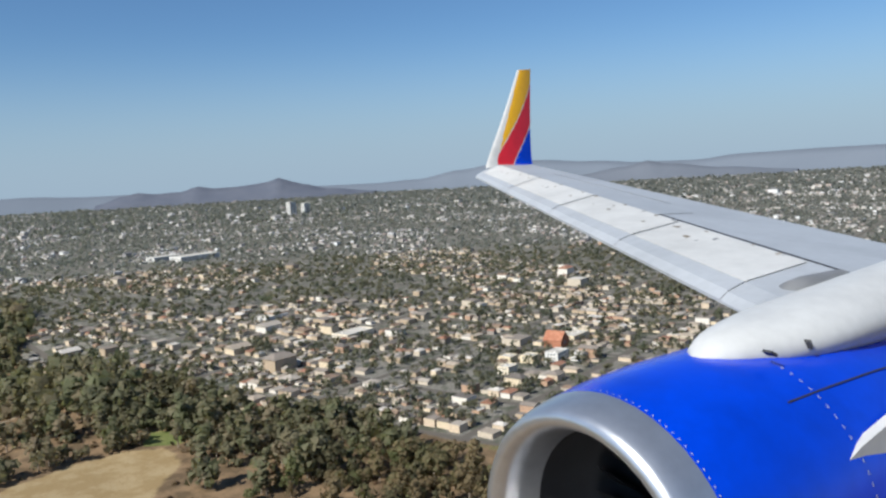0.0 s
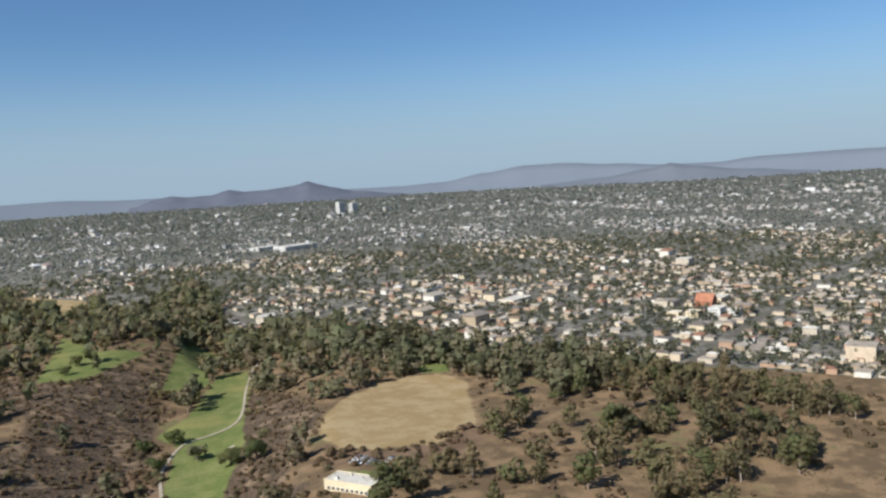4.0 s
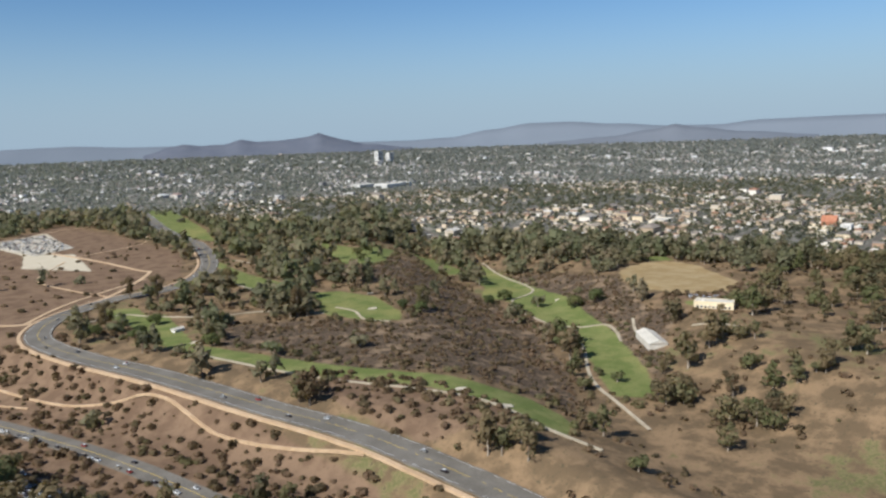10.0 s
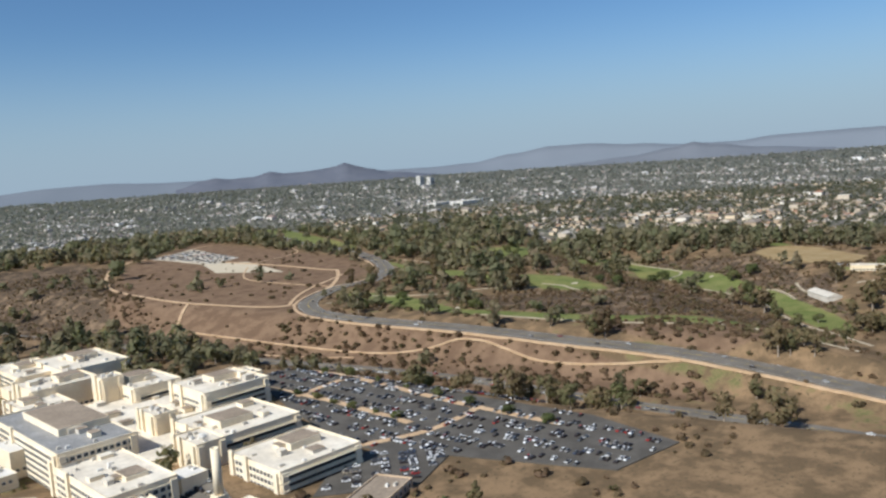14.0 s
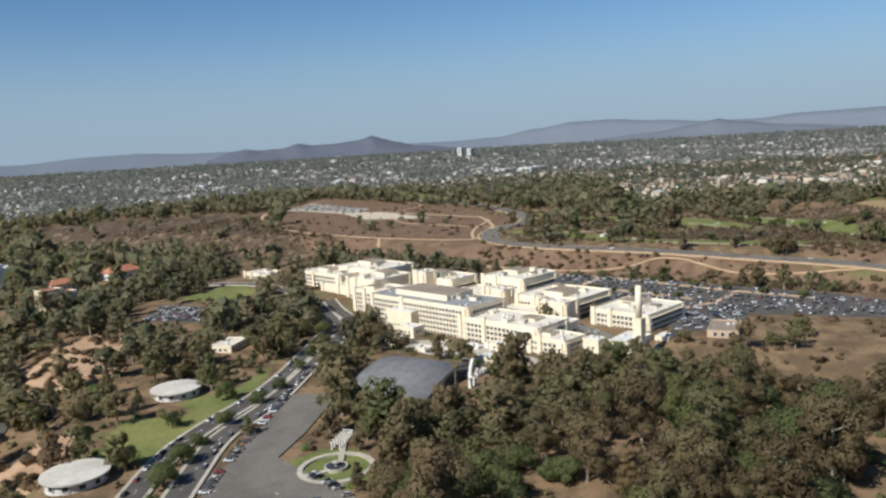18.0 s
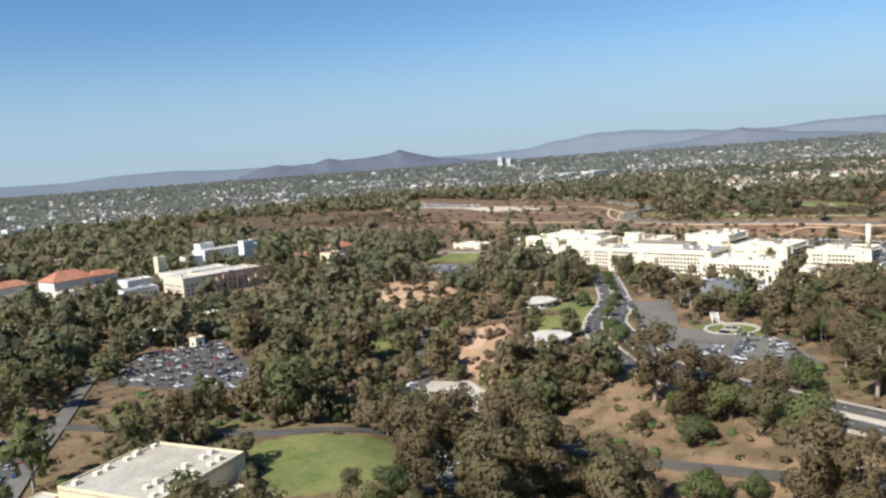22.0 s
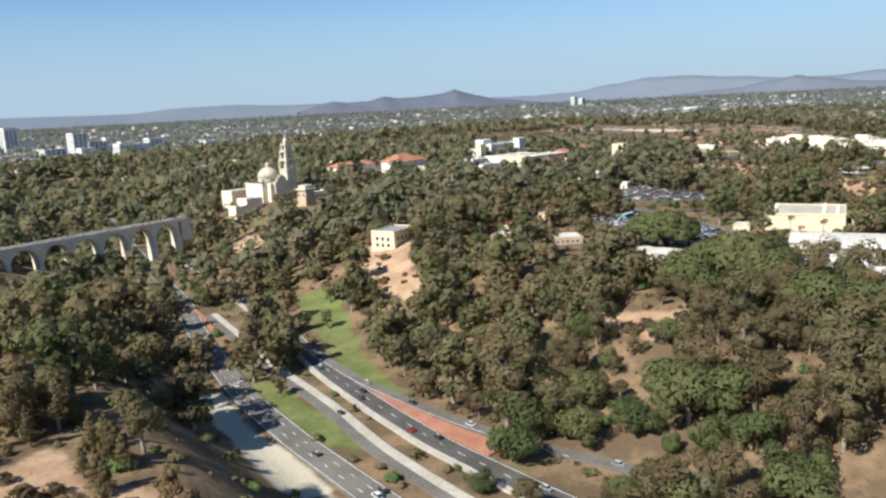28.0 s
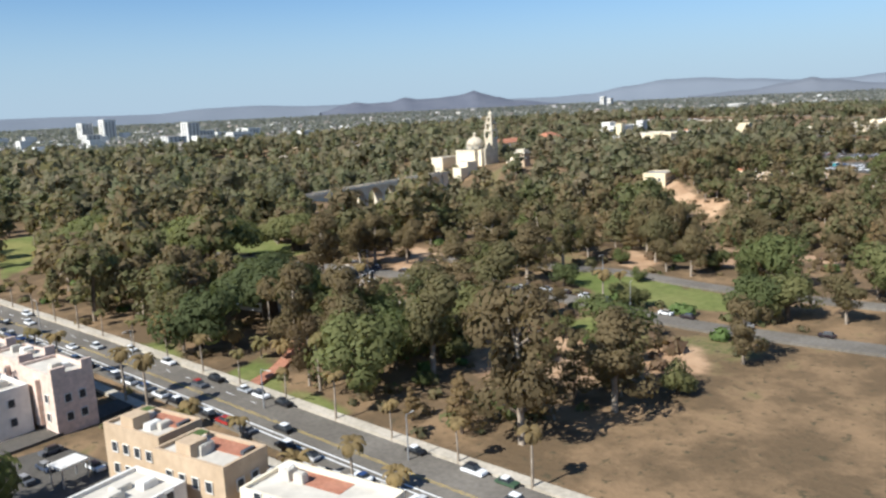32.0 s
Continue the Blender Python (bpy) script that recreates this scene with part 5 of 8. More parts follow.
EAST_DRIVE = [(-1022, 140), (-1010, 120), (-1003, 106), (-1001, 90), (-998, 76), (-988, 45)]
strip("road", PARK_DRIVE, 4.4, M_OLD_ASPHALT, 0.34, "curving asphalt drive through the park")
strip("road", EAST_DRIVE, 3.6, M_OLD_ASPHALT, 0.36, "narrow asphalt drive under park trees")
for line in ([(-1040, 150), (-1046, 138), (-1056, 134), (-1066, 140)], [(-1060, 128), (-1050, 118), (-1038, 110)], [(-1000, 130), (-980, 140), (-968, 160)], [(-1090, 190), (-1070, 200), (-1050, 210)]):
    strip("path", line, 1.2, M_CONCRETE, 0.34, "pale footpath across the lawns", "path")

# ---- hospital campus ----
M_TARP = worn("blue_tarpaulin", (0.04, 0.14, 0.42), (0.07, 0.2, 0.5), 0.6, 0.6, 2.0, 0.2)
HOSPITAL = [
    # x, y, width, depth, top, floors, pitch, penthouse, south side banded
    (-402, 193, 26, 24, 21.4, 3, 1.7, (3, 3, 10, 8, 2.0), True),
    (-404, 230, 28, 28, 22.2, 3, 1.7, (-3, -1, 11, 10, 2.2), True),
    (-395, 267, 25, 24, 25.0, 4, 1.9, (2, 3, 9, 8, 1.9), True),
    (-420, 217, 9, 14, 23.4, 0, 2.0, None, False),
    (-422, 250, 7, 12, 24.4, 0, 2.0, None, False),
    (-448, 258, 22, 56, 24.4, 6, 1.8, (3, 4, 15, 30, 2.2), False),
    (-444, 216, 18, 38, 21.0, 4, 1.9, (2, -8, 6, 7, 1.2), False),
    (-445, 192, 12, 16, 18.6, 3, 1.9, (0, 3, 5, 5, 1.2), False),
    (-447, 300, 16, 24, 22.6, 5, 1.9, (-2, 4, 6, 7, 1.4), False),
    (-438, 318, 24, 20, 25.0, 3, 2.0, (4, 0, 9, 8, 2.0), False),
    (-412, 300, 18, 24, 23.2, 3, 1.9, (-2, 2, 8, 9, 2.6), True),
    (-424, 346, 26, 34, 25.6, 4, 2.2, (2, 4, 10, 10, 2.2), False),
    (-442, 356, 18, 34, 24.2, 6, 2.2, (0, 4, 7, 9, 1.6), False),
    (-458, 406, 13, 22, 20.6, 4, 2.4, None, False),
    (-420, 262, 44, 78, 18.4, 2, 2.6, None, False),
    (-436, 330, 30, 40, 20.4, 2, 2.6, None, False),
    (-424, 300, 8, 8, 27.0, 0, 2.4, None, False),
    (-382, 281, 12, 12, 22.6, 3, 2.2, None, True),
]
for x, y, w, d, top, floors, pitch, pent, banded in HOSPITAL:
    t = block("hospital_building", "cream stucco hospital block with rows of dark windows", "building", x, y, w, d, 9, top, M_CREAM,
              M_ROOF_GREY if w == 22 else M_ROOF_WARM, floors, 1.9, pitch, pitch * 0.66, 1.05, "w" if banded else "sw", 0.6, 14.0 if banded else 11.2, 12, "hospital blocks", 0.9, pent, True)
    base = 14.0 if banded else 11.2
    deck = random.Random(int(w * 31 + d * 7 + top))
    for k in range(int(w * d / 130)):
        pw, pd, ph = deck.uniform(1.6, 4.2), deck.uniform(1.6, 4.0), deck.uniform(0.7, 1.7)
        px, py = deck.uniform(-w / 2 + 3, w / 2 - 3), deck.uniform(-d / 2 + 3, d / 2 - 3)
        q = part("plant_room", Solid().box(px - pw / 2, px + pw / 2, py - pd / 2, py + pd / 2, top - base - 0.5, top - base - 0.5 + ph), M_CREAM if k % 3 else M_ROOF_PALE, t, "low rooftop plant room")
        part("coping", box(px - pw / 2 - 0.1, px + pw / 2 + 0.1, py - pd / 2 - 0.1, py + pd / 2 + 0.1, top - base - 0.5 + ph, top - base - 0.38 + ph), M_ROOF_BROWN if k % 2 else M_ROOF_WARM, q)
    for u in (-w / 2 + 1.2, w / 2 - 1.2):
        part("pier", box(u - 0.9, u + 0.9, -d / 2 - 0.5, -d / 2 - 0.004, -1, top - base - 0.8), M_CREAM, t)
    for v in (-d / 2 + 1.6, 0.15 * d, d / 2 - 1.4):
        part("stair_shaft", box(-w / 2 - 0.7, -w / 2 - 0.004, v - 0.9, v + 0.9, -1, top - base + (0.8 if v > 0 else -0.5)), M_CREAM, t)
    if w == 44:
        for k in range(4):
            part("tarpaulin", box(-6 + k * 2.3, -4.2 + k * 2.3, -34.5 + k % 2 * 1.6, -33 + k % 2 * 1.6, top - base - 0.36, top - base - 0.3), M_TARP, t, "blue tarpaulin on the roof")
    if banded:
        for fl in range(floors):
            part("window_band", box(-w / 2 + 0.8, w / 2 - 0.5, -d / 2 - 0.06, -d / 2, 0.8 + fl * 1.9, 1.9 + fl * 1.9), M_GLASS, t, "long dark window band")
            part("sun_shelf", box(-w / 2 + 0.5, w / 2, -d / 2 - 0.7, -d / 2 - 0.004, 1.95 + fl * 1.9, 2.15 + fl * 1.9), M_CREAM, t)
for x, y, w, d, top in ((-428, 205, 8, 8, 18.6), (-426, 176, 14, 9, 16.8), (-437, 182, 5, 6, 17.6), (-461, 262, 7, 14, 20.4), (-458, 205, 5, 8, 16.0), (-466, 250, 6, 8, 16.6), (-478, 240, 6, 6, 17.0), (-470, 196, 9, 7, 16.2), (-480, 222, 5, 7, 16.0), (-415, 170, 6, 5, 16.4)):
    block("annex", "low pale hospital annex with a flat white roof", "building", x, y, w, d, 13, top, M_CREAM, M_WHITE, 1, 1.6, 1.8, 0.9, 0.7, "sw", 0.3, 13.6, 2)
for k in range(7):
    tx, ty = -468 + (k % 4) * 3.3, 218 - (k % 4) * 1.6 + 3.6 * (k // 4)
    t = thing("tent", tx, ty, gz(tx, ty), 13, "white peaked canvas tent beside the hospital", "tent", "hospital tents")
    s = Solid().box(-1.4, 1.4, -1.4, 1.4, 0, 1.3)
    part("canopy_wall", s, M_WHITE, t)
    part("canopy_roof", Solid().add([(-1.5, -1.5, 1.3), (1.5, -1.5, 1.3), (1.5, 1.5, 1.3), (-1.5, 1.5, 1.3), (0, 0, 2.3)], [(0, 1, 4), (1, 2, 4), (2, 3, 4), (3, 0, 4), (3, 2, 1, 0)]), M_WHITE, t)
t = thing("chimney", -433, 166, 13.5, 13, "tall square cream chimney beside the hospital", "chimney")
part("shaft", box(-1.6, 1.6, -1.6, 1.6, -1, 12.5, taper=0.2), M_CREAM, t)
part("flue", Solid().lathe([(1.05, 12.5), (0.95, 23.0), (0.7, 23.0), (0.7, 22.4)], 12), M_CREAM, t, "cream round flue", True)

slab("yard", [(-480, 250), (-460, 234), (-456, 190), (-440, 160), (-428, 158), (-420, 170), (-446, 156), (-472, 180), (-484, 215)], M_CONCRETE, 0.25, "pale paved service yard beside the hospital", "pavement")

# ---- barrel-roofed hall by the boulevard ----
t = thing("hall", -503, 191, 14.0, -67, "hall with a curved grey barrel roof and white walls", "building")
s, r = Solid(), Solid()
n, W, L = 14, 16.5, 13.0
prof = [(-W + 2 * W * k / n, 2.2 + 4.6 * math.sin(math.pi * k / n) ** 0.9) for k in range(n + 1)]
s.add([(-L, p, -2) for p, _ in prof] + [(-L, p, q) for p, q in prof], [(k, k + 1, n + 2 + k, n + 1 + k) for k in range(n)])
s.add([(L, p, -2) for p, _ in prof] + [(L, p, q) for p, q in prof], [(n + 1 + k, n + 2 + k, k + 1, k) for k in range(n)])
for p, q in (prof[0], prof[-1]):
    s.box(-L, L, p - 0.2, p + 0.2, -2, q)
part("wall", s, M_WHITE, t)
v = [(x, p * 1.03, q + dz) for dz in (0.3, 0.0) for x in (-L - 0.6, L + 0.6) for p, q in prof]
m = n + 1
f = [(k, k + 1, m + k + 1, m + k) for k in range(n)] + [(2 * m + k, 3 * m + k, 3 * m + k + 1, 2 * m + k + 1) for k in range(n)]
f += [(k, 2 * m + k, 2 * m + k + 1, k + 1) for k in range(n)] + [(m + k, m + k + 1, 3 * m + k + 1, 3 * m + k) for k in range(n)]
part("roof", r.add(v, f), M_ROOF_DARK, t, "curved grey sheet roof", True)
for k in range(7):
    part("rib", Solid().add([(-L + k * 4.33 + dx, p * 1.035, q + 0.36) for dx in (-0.1, 0.1) for p, q in prof], [(i, i + 1, m + i + 1, m + i) for i in range(n)]), M_ROOF_DARK, t)
for k in range(6):
    part("window", window_mesh(1.6, 0.9), None, t, at=Matrix.Translation((-L + 2.2 + k * 4.3, -W - 0.22, 0.4)))
# dark sheet that stands for the shade inside the arched gable opening
part("gable_glass", Solid().add([(L + 0.06, p * 0.8, -0.5) for p, _ in prof] + [(L + 0.06, p * 0.8, q - 0.9) for p, q in prof], [(n + 1 + k, n + 2 + k, k + 1, k) for k in range(n)]), M_SHADE_STEEL, t, "dark sheet for the shaded open gable end")
block("annex", "low white annex with a flat roof", "building", -488, 182, 9, 6, 22, 17.2, M_WHITE, M_ROOF_PALE, 1, 1.5, 1.6, 0.8, 0.7, "sw", 0.3, None, 2)
t = thing("gateway", -497, 172, gz(-497, 172), 22, "small white arched garden gateway", "gateway")
for x in (-1.3, 1.3):
    part("pier", box(x - 0.35, x + 0.35, -0.4, 0.4, -1, 2.4), M_WHITE, t)
part("arch", Solid().add([(-1.65 + 3.3 * k / 8, y, z) for y in (-0.4, 0.4) for z in (0, 1) for k in range(9) for z in (2.4 + 0.5 * math.sin(math.pi * k / 8) + 0.7 * z - 0.2,)],
                         [(k, k + 1, 10 + k, 9 + k) for k in range(8)] + [(18 + k, 27 + k, 28 + k, 19 + k) for k in range(8)] + [(9 + k, 10 + k, 28 + k, 27 + k) for k in range(8)]), M_WHITE, t)

# ---- round halls among the trees ----
for x, y, r, label in ((-599, 184, 6.5, "low round pavilion with a pale flat roof"), (-562.5, 229, 6.4, "low round pavilion with a pale flat roof")):
    t = thing("pavilion", x, y, gz(x, y), 0, label, "building", "round pavilions")
    part("wall", Solid().lathe([(r, -2), (r, 2.1)], 24), M_WHITE, t)
    part("roof", Solid().lathe([(r + 0.9, 2.0), (r + 0.9, 2.4), (r * 0.5, 2.75), (0.6, 2.9)], 24), M_ROOF_PALE, t)
    for k in range(12):
        part("window", window_mesh(1.3, 1.1), None, t, at=pose(0, 0, 0, 0, 0, k * 30) @ Matrix.Translation((0, -r - 0.05, 0.5)))

block("hall", "low pale park hall with a flat roof among trees", "building", -531, 269, 13, 8.5, 40, 19.8, M_CREAM, M_ROOF_WARM, 1, 1.5, 2.0, 0.9, 0.9, "sw", 0.35, None, 2)

# fountain in the rose garden
t = thing("fountain", -553, 149, gz(-553, 149) + 0.3, 0, "round stone garden fountain in a paved court", "fountain")
part("basin", Solid().lathe([(2.6, -0.5), (2.6, 0.45), (2.3, 0.45), (2.3, 0.2), (0.3, 0.2)], 20), M_CONCRETE, t)
part("water", Solid().lathe([(2.29, 0.3), (0.2, 0.3)], 20, caps=False), M_GLASS, t, "still dark water")
part("column", Solid().lathe([(0.3, 0.2), (0.22, 1.1), (0.9, 1.25), (0.9, 1.35), (0.15, 1.4), (0.1, 1.9)], 12), M_CONCRETE, t)
t = thing("pergola", -545, 161, gz(-545, 161) + 0.3, 40, "white garden pergola beside the fountain court", "pergola")
for k in range(6):
    for y in (-1.0, 1.0):
        part("post", box(-4 + k * 1.6, -3.75 + k * 1.6, y - 0.12, y + 0.12, -0.6, 1.5), M_WHITE, t)
    part("beam", box(-3.95 + k * 1.6, -3.8 + k * 1.6, -1.4, 1.4, 1.5, 1.65), M_WHITE, t)

# ---- gymnasium and halls on the plaza ----
g = block("gymnasium", "large plain cream gymnasium with a pale flat roof full of vents", "building", -731.2, 150.7, 23.4, 23.8, 29.5, 23.2, M_STUCCO, M_CONCRETE, 0, z0=16.6, parapet=0.45)
for k in range(9):
    for j, y in enumerate((-9.5, 9.5, -5.5)):
        if (k + j) % 3 != 2:
            part("roof_unit", box(-10.2 + k * 2.4, -9.0 + k * 2.4, y - 0.5, y + 0.5, 6.3, 6.9 + 0.25 * ((k * 7 + j) % 3), taper=0.06), M_CREAM, g, "cream rooftop vent housing")
part("roof_band", box(-11.75, 11.75, -11.95, 11.95, 5.85, 6.0), M_ROOF_BROWN, g, "brown band under the parapet")
block("annex", "small cream annex with a band of windows", "building", -750.5, 161, 7, 5, 29.5, 19.6, M_STUCCO, M_ROOF_PALE, 1, 1.6, 1.3, 0.9, 0.7, "sw", 0.3, 16.8, 1)
block("annex", "small cream annex with a flat roof", "building", -720.5, 137.5, 8, 6, 29.5, 18.8, M_STUCCO, M_ROOF_PALE, 1, 1.4, 1.5, 0.9, 0.7, "s", 0.3, 16.4, 1)
t = thing("low_hall", -758, 123.5, 16.8, 29.5, "wide low hall with a gently curved pale roof", "building")
part("wall", box(-8.5, 8.5, -12.5, 12.5, -2, 3.0), M_STUCCO, t)
v = [(-9 + 18 * k / 10, y, 3.0 + 1.1 * math.sin(math.pi * k / 10) + dz) for dz in (0.25, 0) for y in (-13, 13) for k in range(11)]
f = [(k, k + 1, 12 + k, 11 + k) for k in range(10)] + [(22 + k, 33 + k, 34 + k, 23 + k) for k in range(10)] + [(k, 22 + k, 23 + k, k + 1) for k in range(10)] + [(11 + k, 12 + k, 34 + k, 33 + k) for k in range(10)]
f += [(0, 11, 33, 22), (10, 32, 43, 21)]
part("roof", Solid().add(v, f), M_ROOF_PALE, t, "pale curved roof sheeting")
for k in range(3):
    part("roof_vent", Solid().lathe([(0.25, 4.0), (0.25, 4.6), (0.4, 4.6), (0.1, 4.9)], 8, 0, -3 + k * 3, -6 + k * 5), M_POLE, t)
for k in range(4):
    part("window", window_mesh(1.2, 0.8), None, t, at=pose(0, 0, 0, 0, 0, -90) @ Matrix.Translation((-9 + k * 6, -8.55, 0.8)))
part("side_wing", box(-11.5, -8.5, -4, 12, -2, 2.2), M_WHITE, t)

# ---- the round museum ----
t = thing("round_museum", -791.5, 98.5, 16.5, 0, "white round museum drum with a finned lower ring", "museum")
part("drum", Solid().lathe([(8.3, -1), (8.3, 6.2), (8.9, 6.3), (8.9, 8.2), (8.5, 8.2), (8.5, 7.0)], 64, caps=False), M_WHITE, t, smooth=False)
part("roof", Solid().lathe([(8.55, 6.9), (4.0, 7.0), (0.2, 7.05)], 32), M_ROOF_PALE, t)
ring = part("ring", Solid().lathe([(15.6, -1), (15.6, 1.3), (15.2, 1.3), (15.2, 0.9), (8.2, 1.1)], 64, caps=False), M_WHITE, t)
for k in range(26):
    part("fin", Solid().box(-0.75, 0.75, -9.05, -8.2, 0.8, 5.9).box(-0.85, -0.75, -9.1, -8.2, 0.8, 6.2), M_WHITE, t, at=pose(0, 0, 0, 0, 0, k * 360 / 26))
for k in range(52):
    part("railing", box(-0.5, 0.5, -14.0, -13.9, 0.95, 1.35), M_SHADE_STEEL, ring, at=pose(0, 0, 0, 0, 0, k * 360 / 52)) if k % 2 else None
word = bpy.data.curves.new("lettering", "FONT")
word.body, word.size, word.align_x, word.extrude = "MUSEUM", 2.5, "CENTER", 0.03
carrier = bpy.data.objects.new("lettering", word)
lettering = part("lettering", bpy.data.meshes.new_from_object(carrier), None, ring, "dark capital letters on the pale ring roof",
                 at=Matrix.Translation((-11.6, -6.2, 1.08)) @ pose(0, 0, 0, 0, 0, -62))
lettering.data.materials.append(M_SHADE_STEEL)
bpy.data.objects.remove(carrier)
for k in range(5):
    part("roof_unit", box(-3 + k * 1.5, -2.3 + k * 1.5, 1 - k % 2 * 3, 1.8 - k % 2 * 3, 7.0, 7.5), M_CREAM, t)
part("mast", Solid().lathe([(0.12, 7), (0.06, 10)], 6, 0, -1.5, 2), M_POLE, t)

# ---- pavilions west of the plaza ----
t = thing("theatre", -806, 153, 16.6, 29.5, "open-air theatre with a wide pale stage roof", "building")
part("wall", box(-8, 8, -9, 9, -1.5, 1.7), M_ROOF_PALE, t)
part("roof", Solid().add([(-9, -9.5, 1.7), (8, -10, 1.7), (9.5, 2, 1.7), (3, 10, 1.7), (-9, 8, 1.7), (-9, -9.5, 2.2), (8, -10, 2.2), (9.5, 2, 2.5), (3, 10, 2.5), (-9, 8, 2.2)],
                         [(4, 3, 2, 1, 0), (5, 6, 7, 8, 9), (0, 1, 6, 5), (1, 2, 7, 6), (2, 3, 8, 7), (3, 4, 9, 8), (4, 0, 5, 9)]), M_ROOF_PALE, t)
for k in range(5):
    part("buttress", box(-8.6, -8, -8 + k * 3.6, -7.4 + k * 3.6, -1.5, 2.6), M_WHITE, t)
block("pavilion", "low pale pavilion with a flat roof among trees", "building", -804, 191, 9, 13, 60, 19.4, M_TAN, M_ROOF_PALE, 1, 1.4, 1.6, 0.9, 0.7, "sw", 0.2, None, 1)
COTTAGES = [(-772, 238), (-784, 224), (-779, 250), (-790, 240), (-765, 262), (-796, 228), (-757, 243), (-745, 255)]
for k, (x, y) in enumerate(COTTAGES):
    t = thing("cottage", x, y, gz(x, y), 17 + 40 * (k % 3), "small cream cottage with a red tile roof", "house", "park cottages")
    part("wall", box(-2, 2, -1.5, 1.5, -1, 1.5), M_CREAM, t)
    part("roof", Solid().gable(-2, 2, -1.5, 1.5, 1.5, 0.9), M_TILE, t)
    for u in (-1.0, 1.0):
        part("window", window_mesh(0.5, 0.6), None, t, at=Matrix.Translation((u, -1.53, 0.5)))
    part("door", box(-0.25, 0.25, -1.56, -1.5, -0.2, 0.85), M_TAN, t)
t = thing("tent", -640, 180, gz(-640, 180), 20, "white gable marquee on bare ground", "tent")
part("canopy_wall", box(-3, 3, -2, 2, 0, 1.5), M_WHITE, t)
part("canopy_roof", Solid().gable(-3, 3, -2, 2, 1.5, 1.2), M_WHITE, t)

slab("yard", [(-652, 196), (-640, 200), (-630, 186), (-634, 170), (-646, 160), (-656, 172)], M_CONCRETE, 0.24, "dusty pale service yard between trees", "pavement")
for x, y, a in ((-646, 194, 30), (-648, 190, 30)):
    t = thing("box_truck", x, y, gz(x, y) + 0.25, a, "small white box truck parked in a yard", "truck", "trucks in the yard")
    part("cargo_box", box(-1.0, 1.6, -0.55, 0.55, 0.4, 1.6, taper=0.03), M_WHITE, t)
    part("cab", box(-1.75, -1.05, -0.5, 0.5, 0.3, 1.15, taper=0.1), M_WHITE, t)
    part("windscreen", box(-1.72, -1.6, -0.4, 0.4, 0.75, 1.05), M_GLASS, t)
    for px in (-1.4, 1.0):
        for py in (-0.5, 0.5):
            part("wheel", Solid().lathe([(0.22, -0.08), (0.22, 0.08)], 10), M_TYRE, t, at=pose(px, py, 0.22, 90, 0, 0))
M_BIN = worn("green_bin_paint", (0.02, 0.16, 0.08), (0.03, 0.22, 0.11), 0.5, 0.5, 3.0, 0.0)
for k in range(6):
    x, y = -648.5 + k * 0.3, 184 - k * 2.1
    t = thing("waste_bin", x, y, gz(x, y) + 0.25, 8, "large green waste container in a row", "bin", "bins in the yard")
    part("body", box(-0.6, 0.6, -0.8, 0.8, 0.1, 0.9, taper=-0.06), M_BIN, t)
    part("lid", box(-0.68, 0.68, -0.88, 0.88, 0.9, 0.97), M_BIN, t)

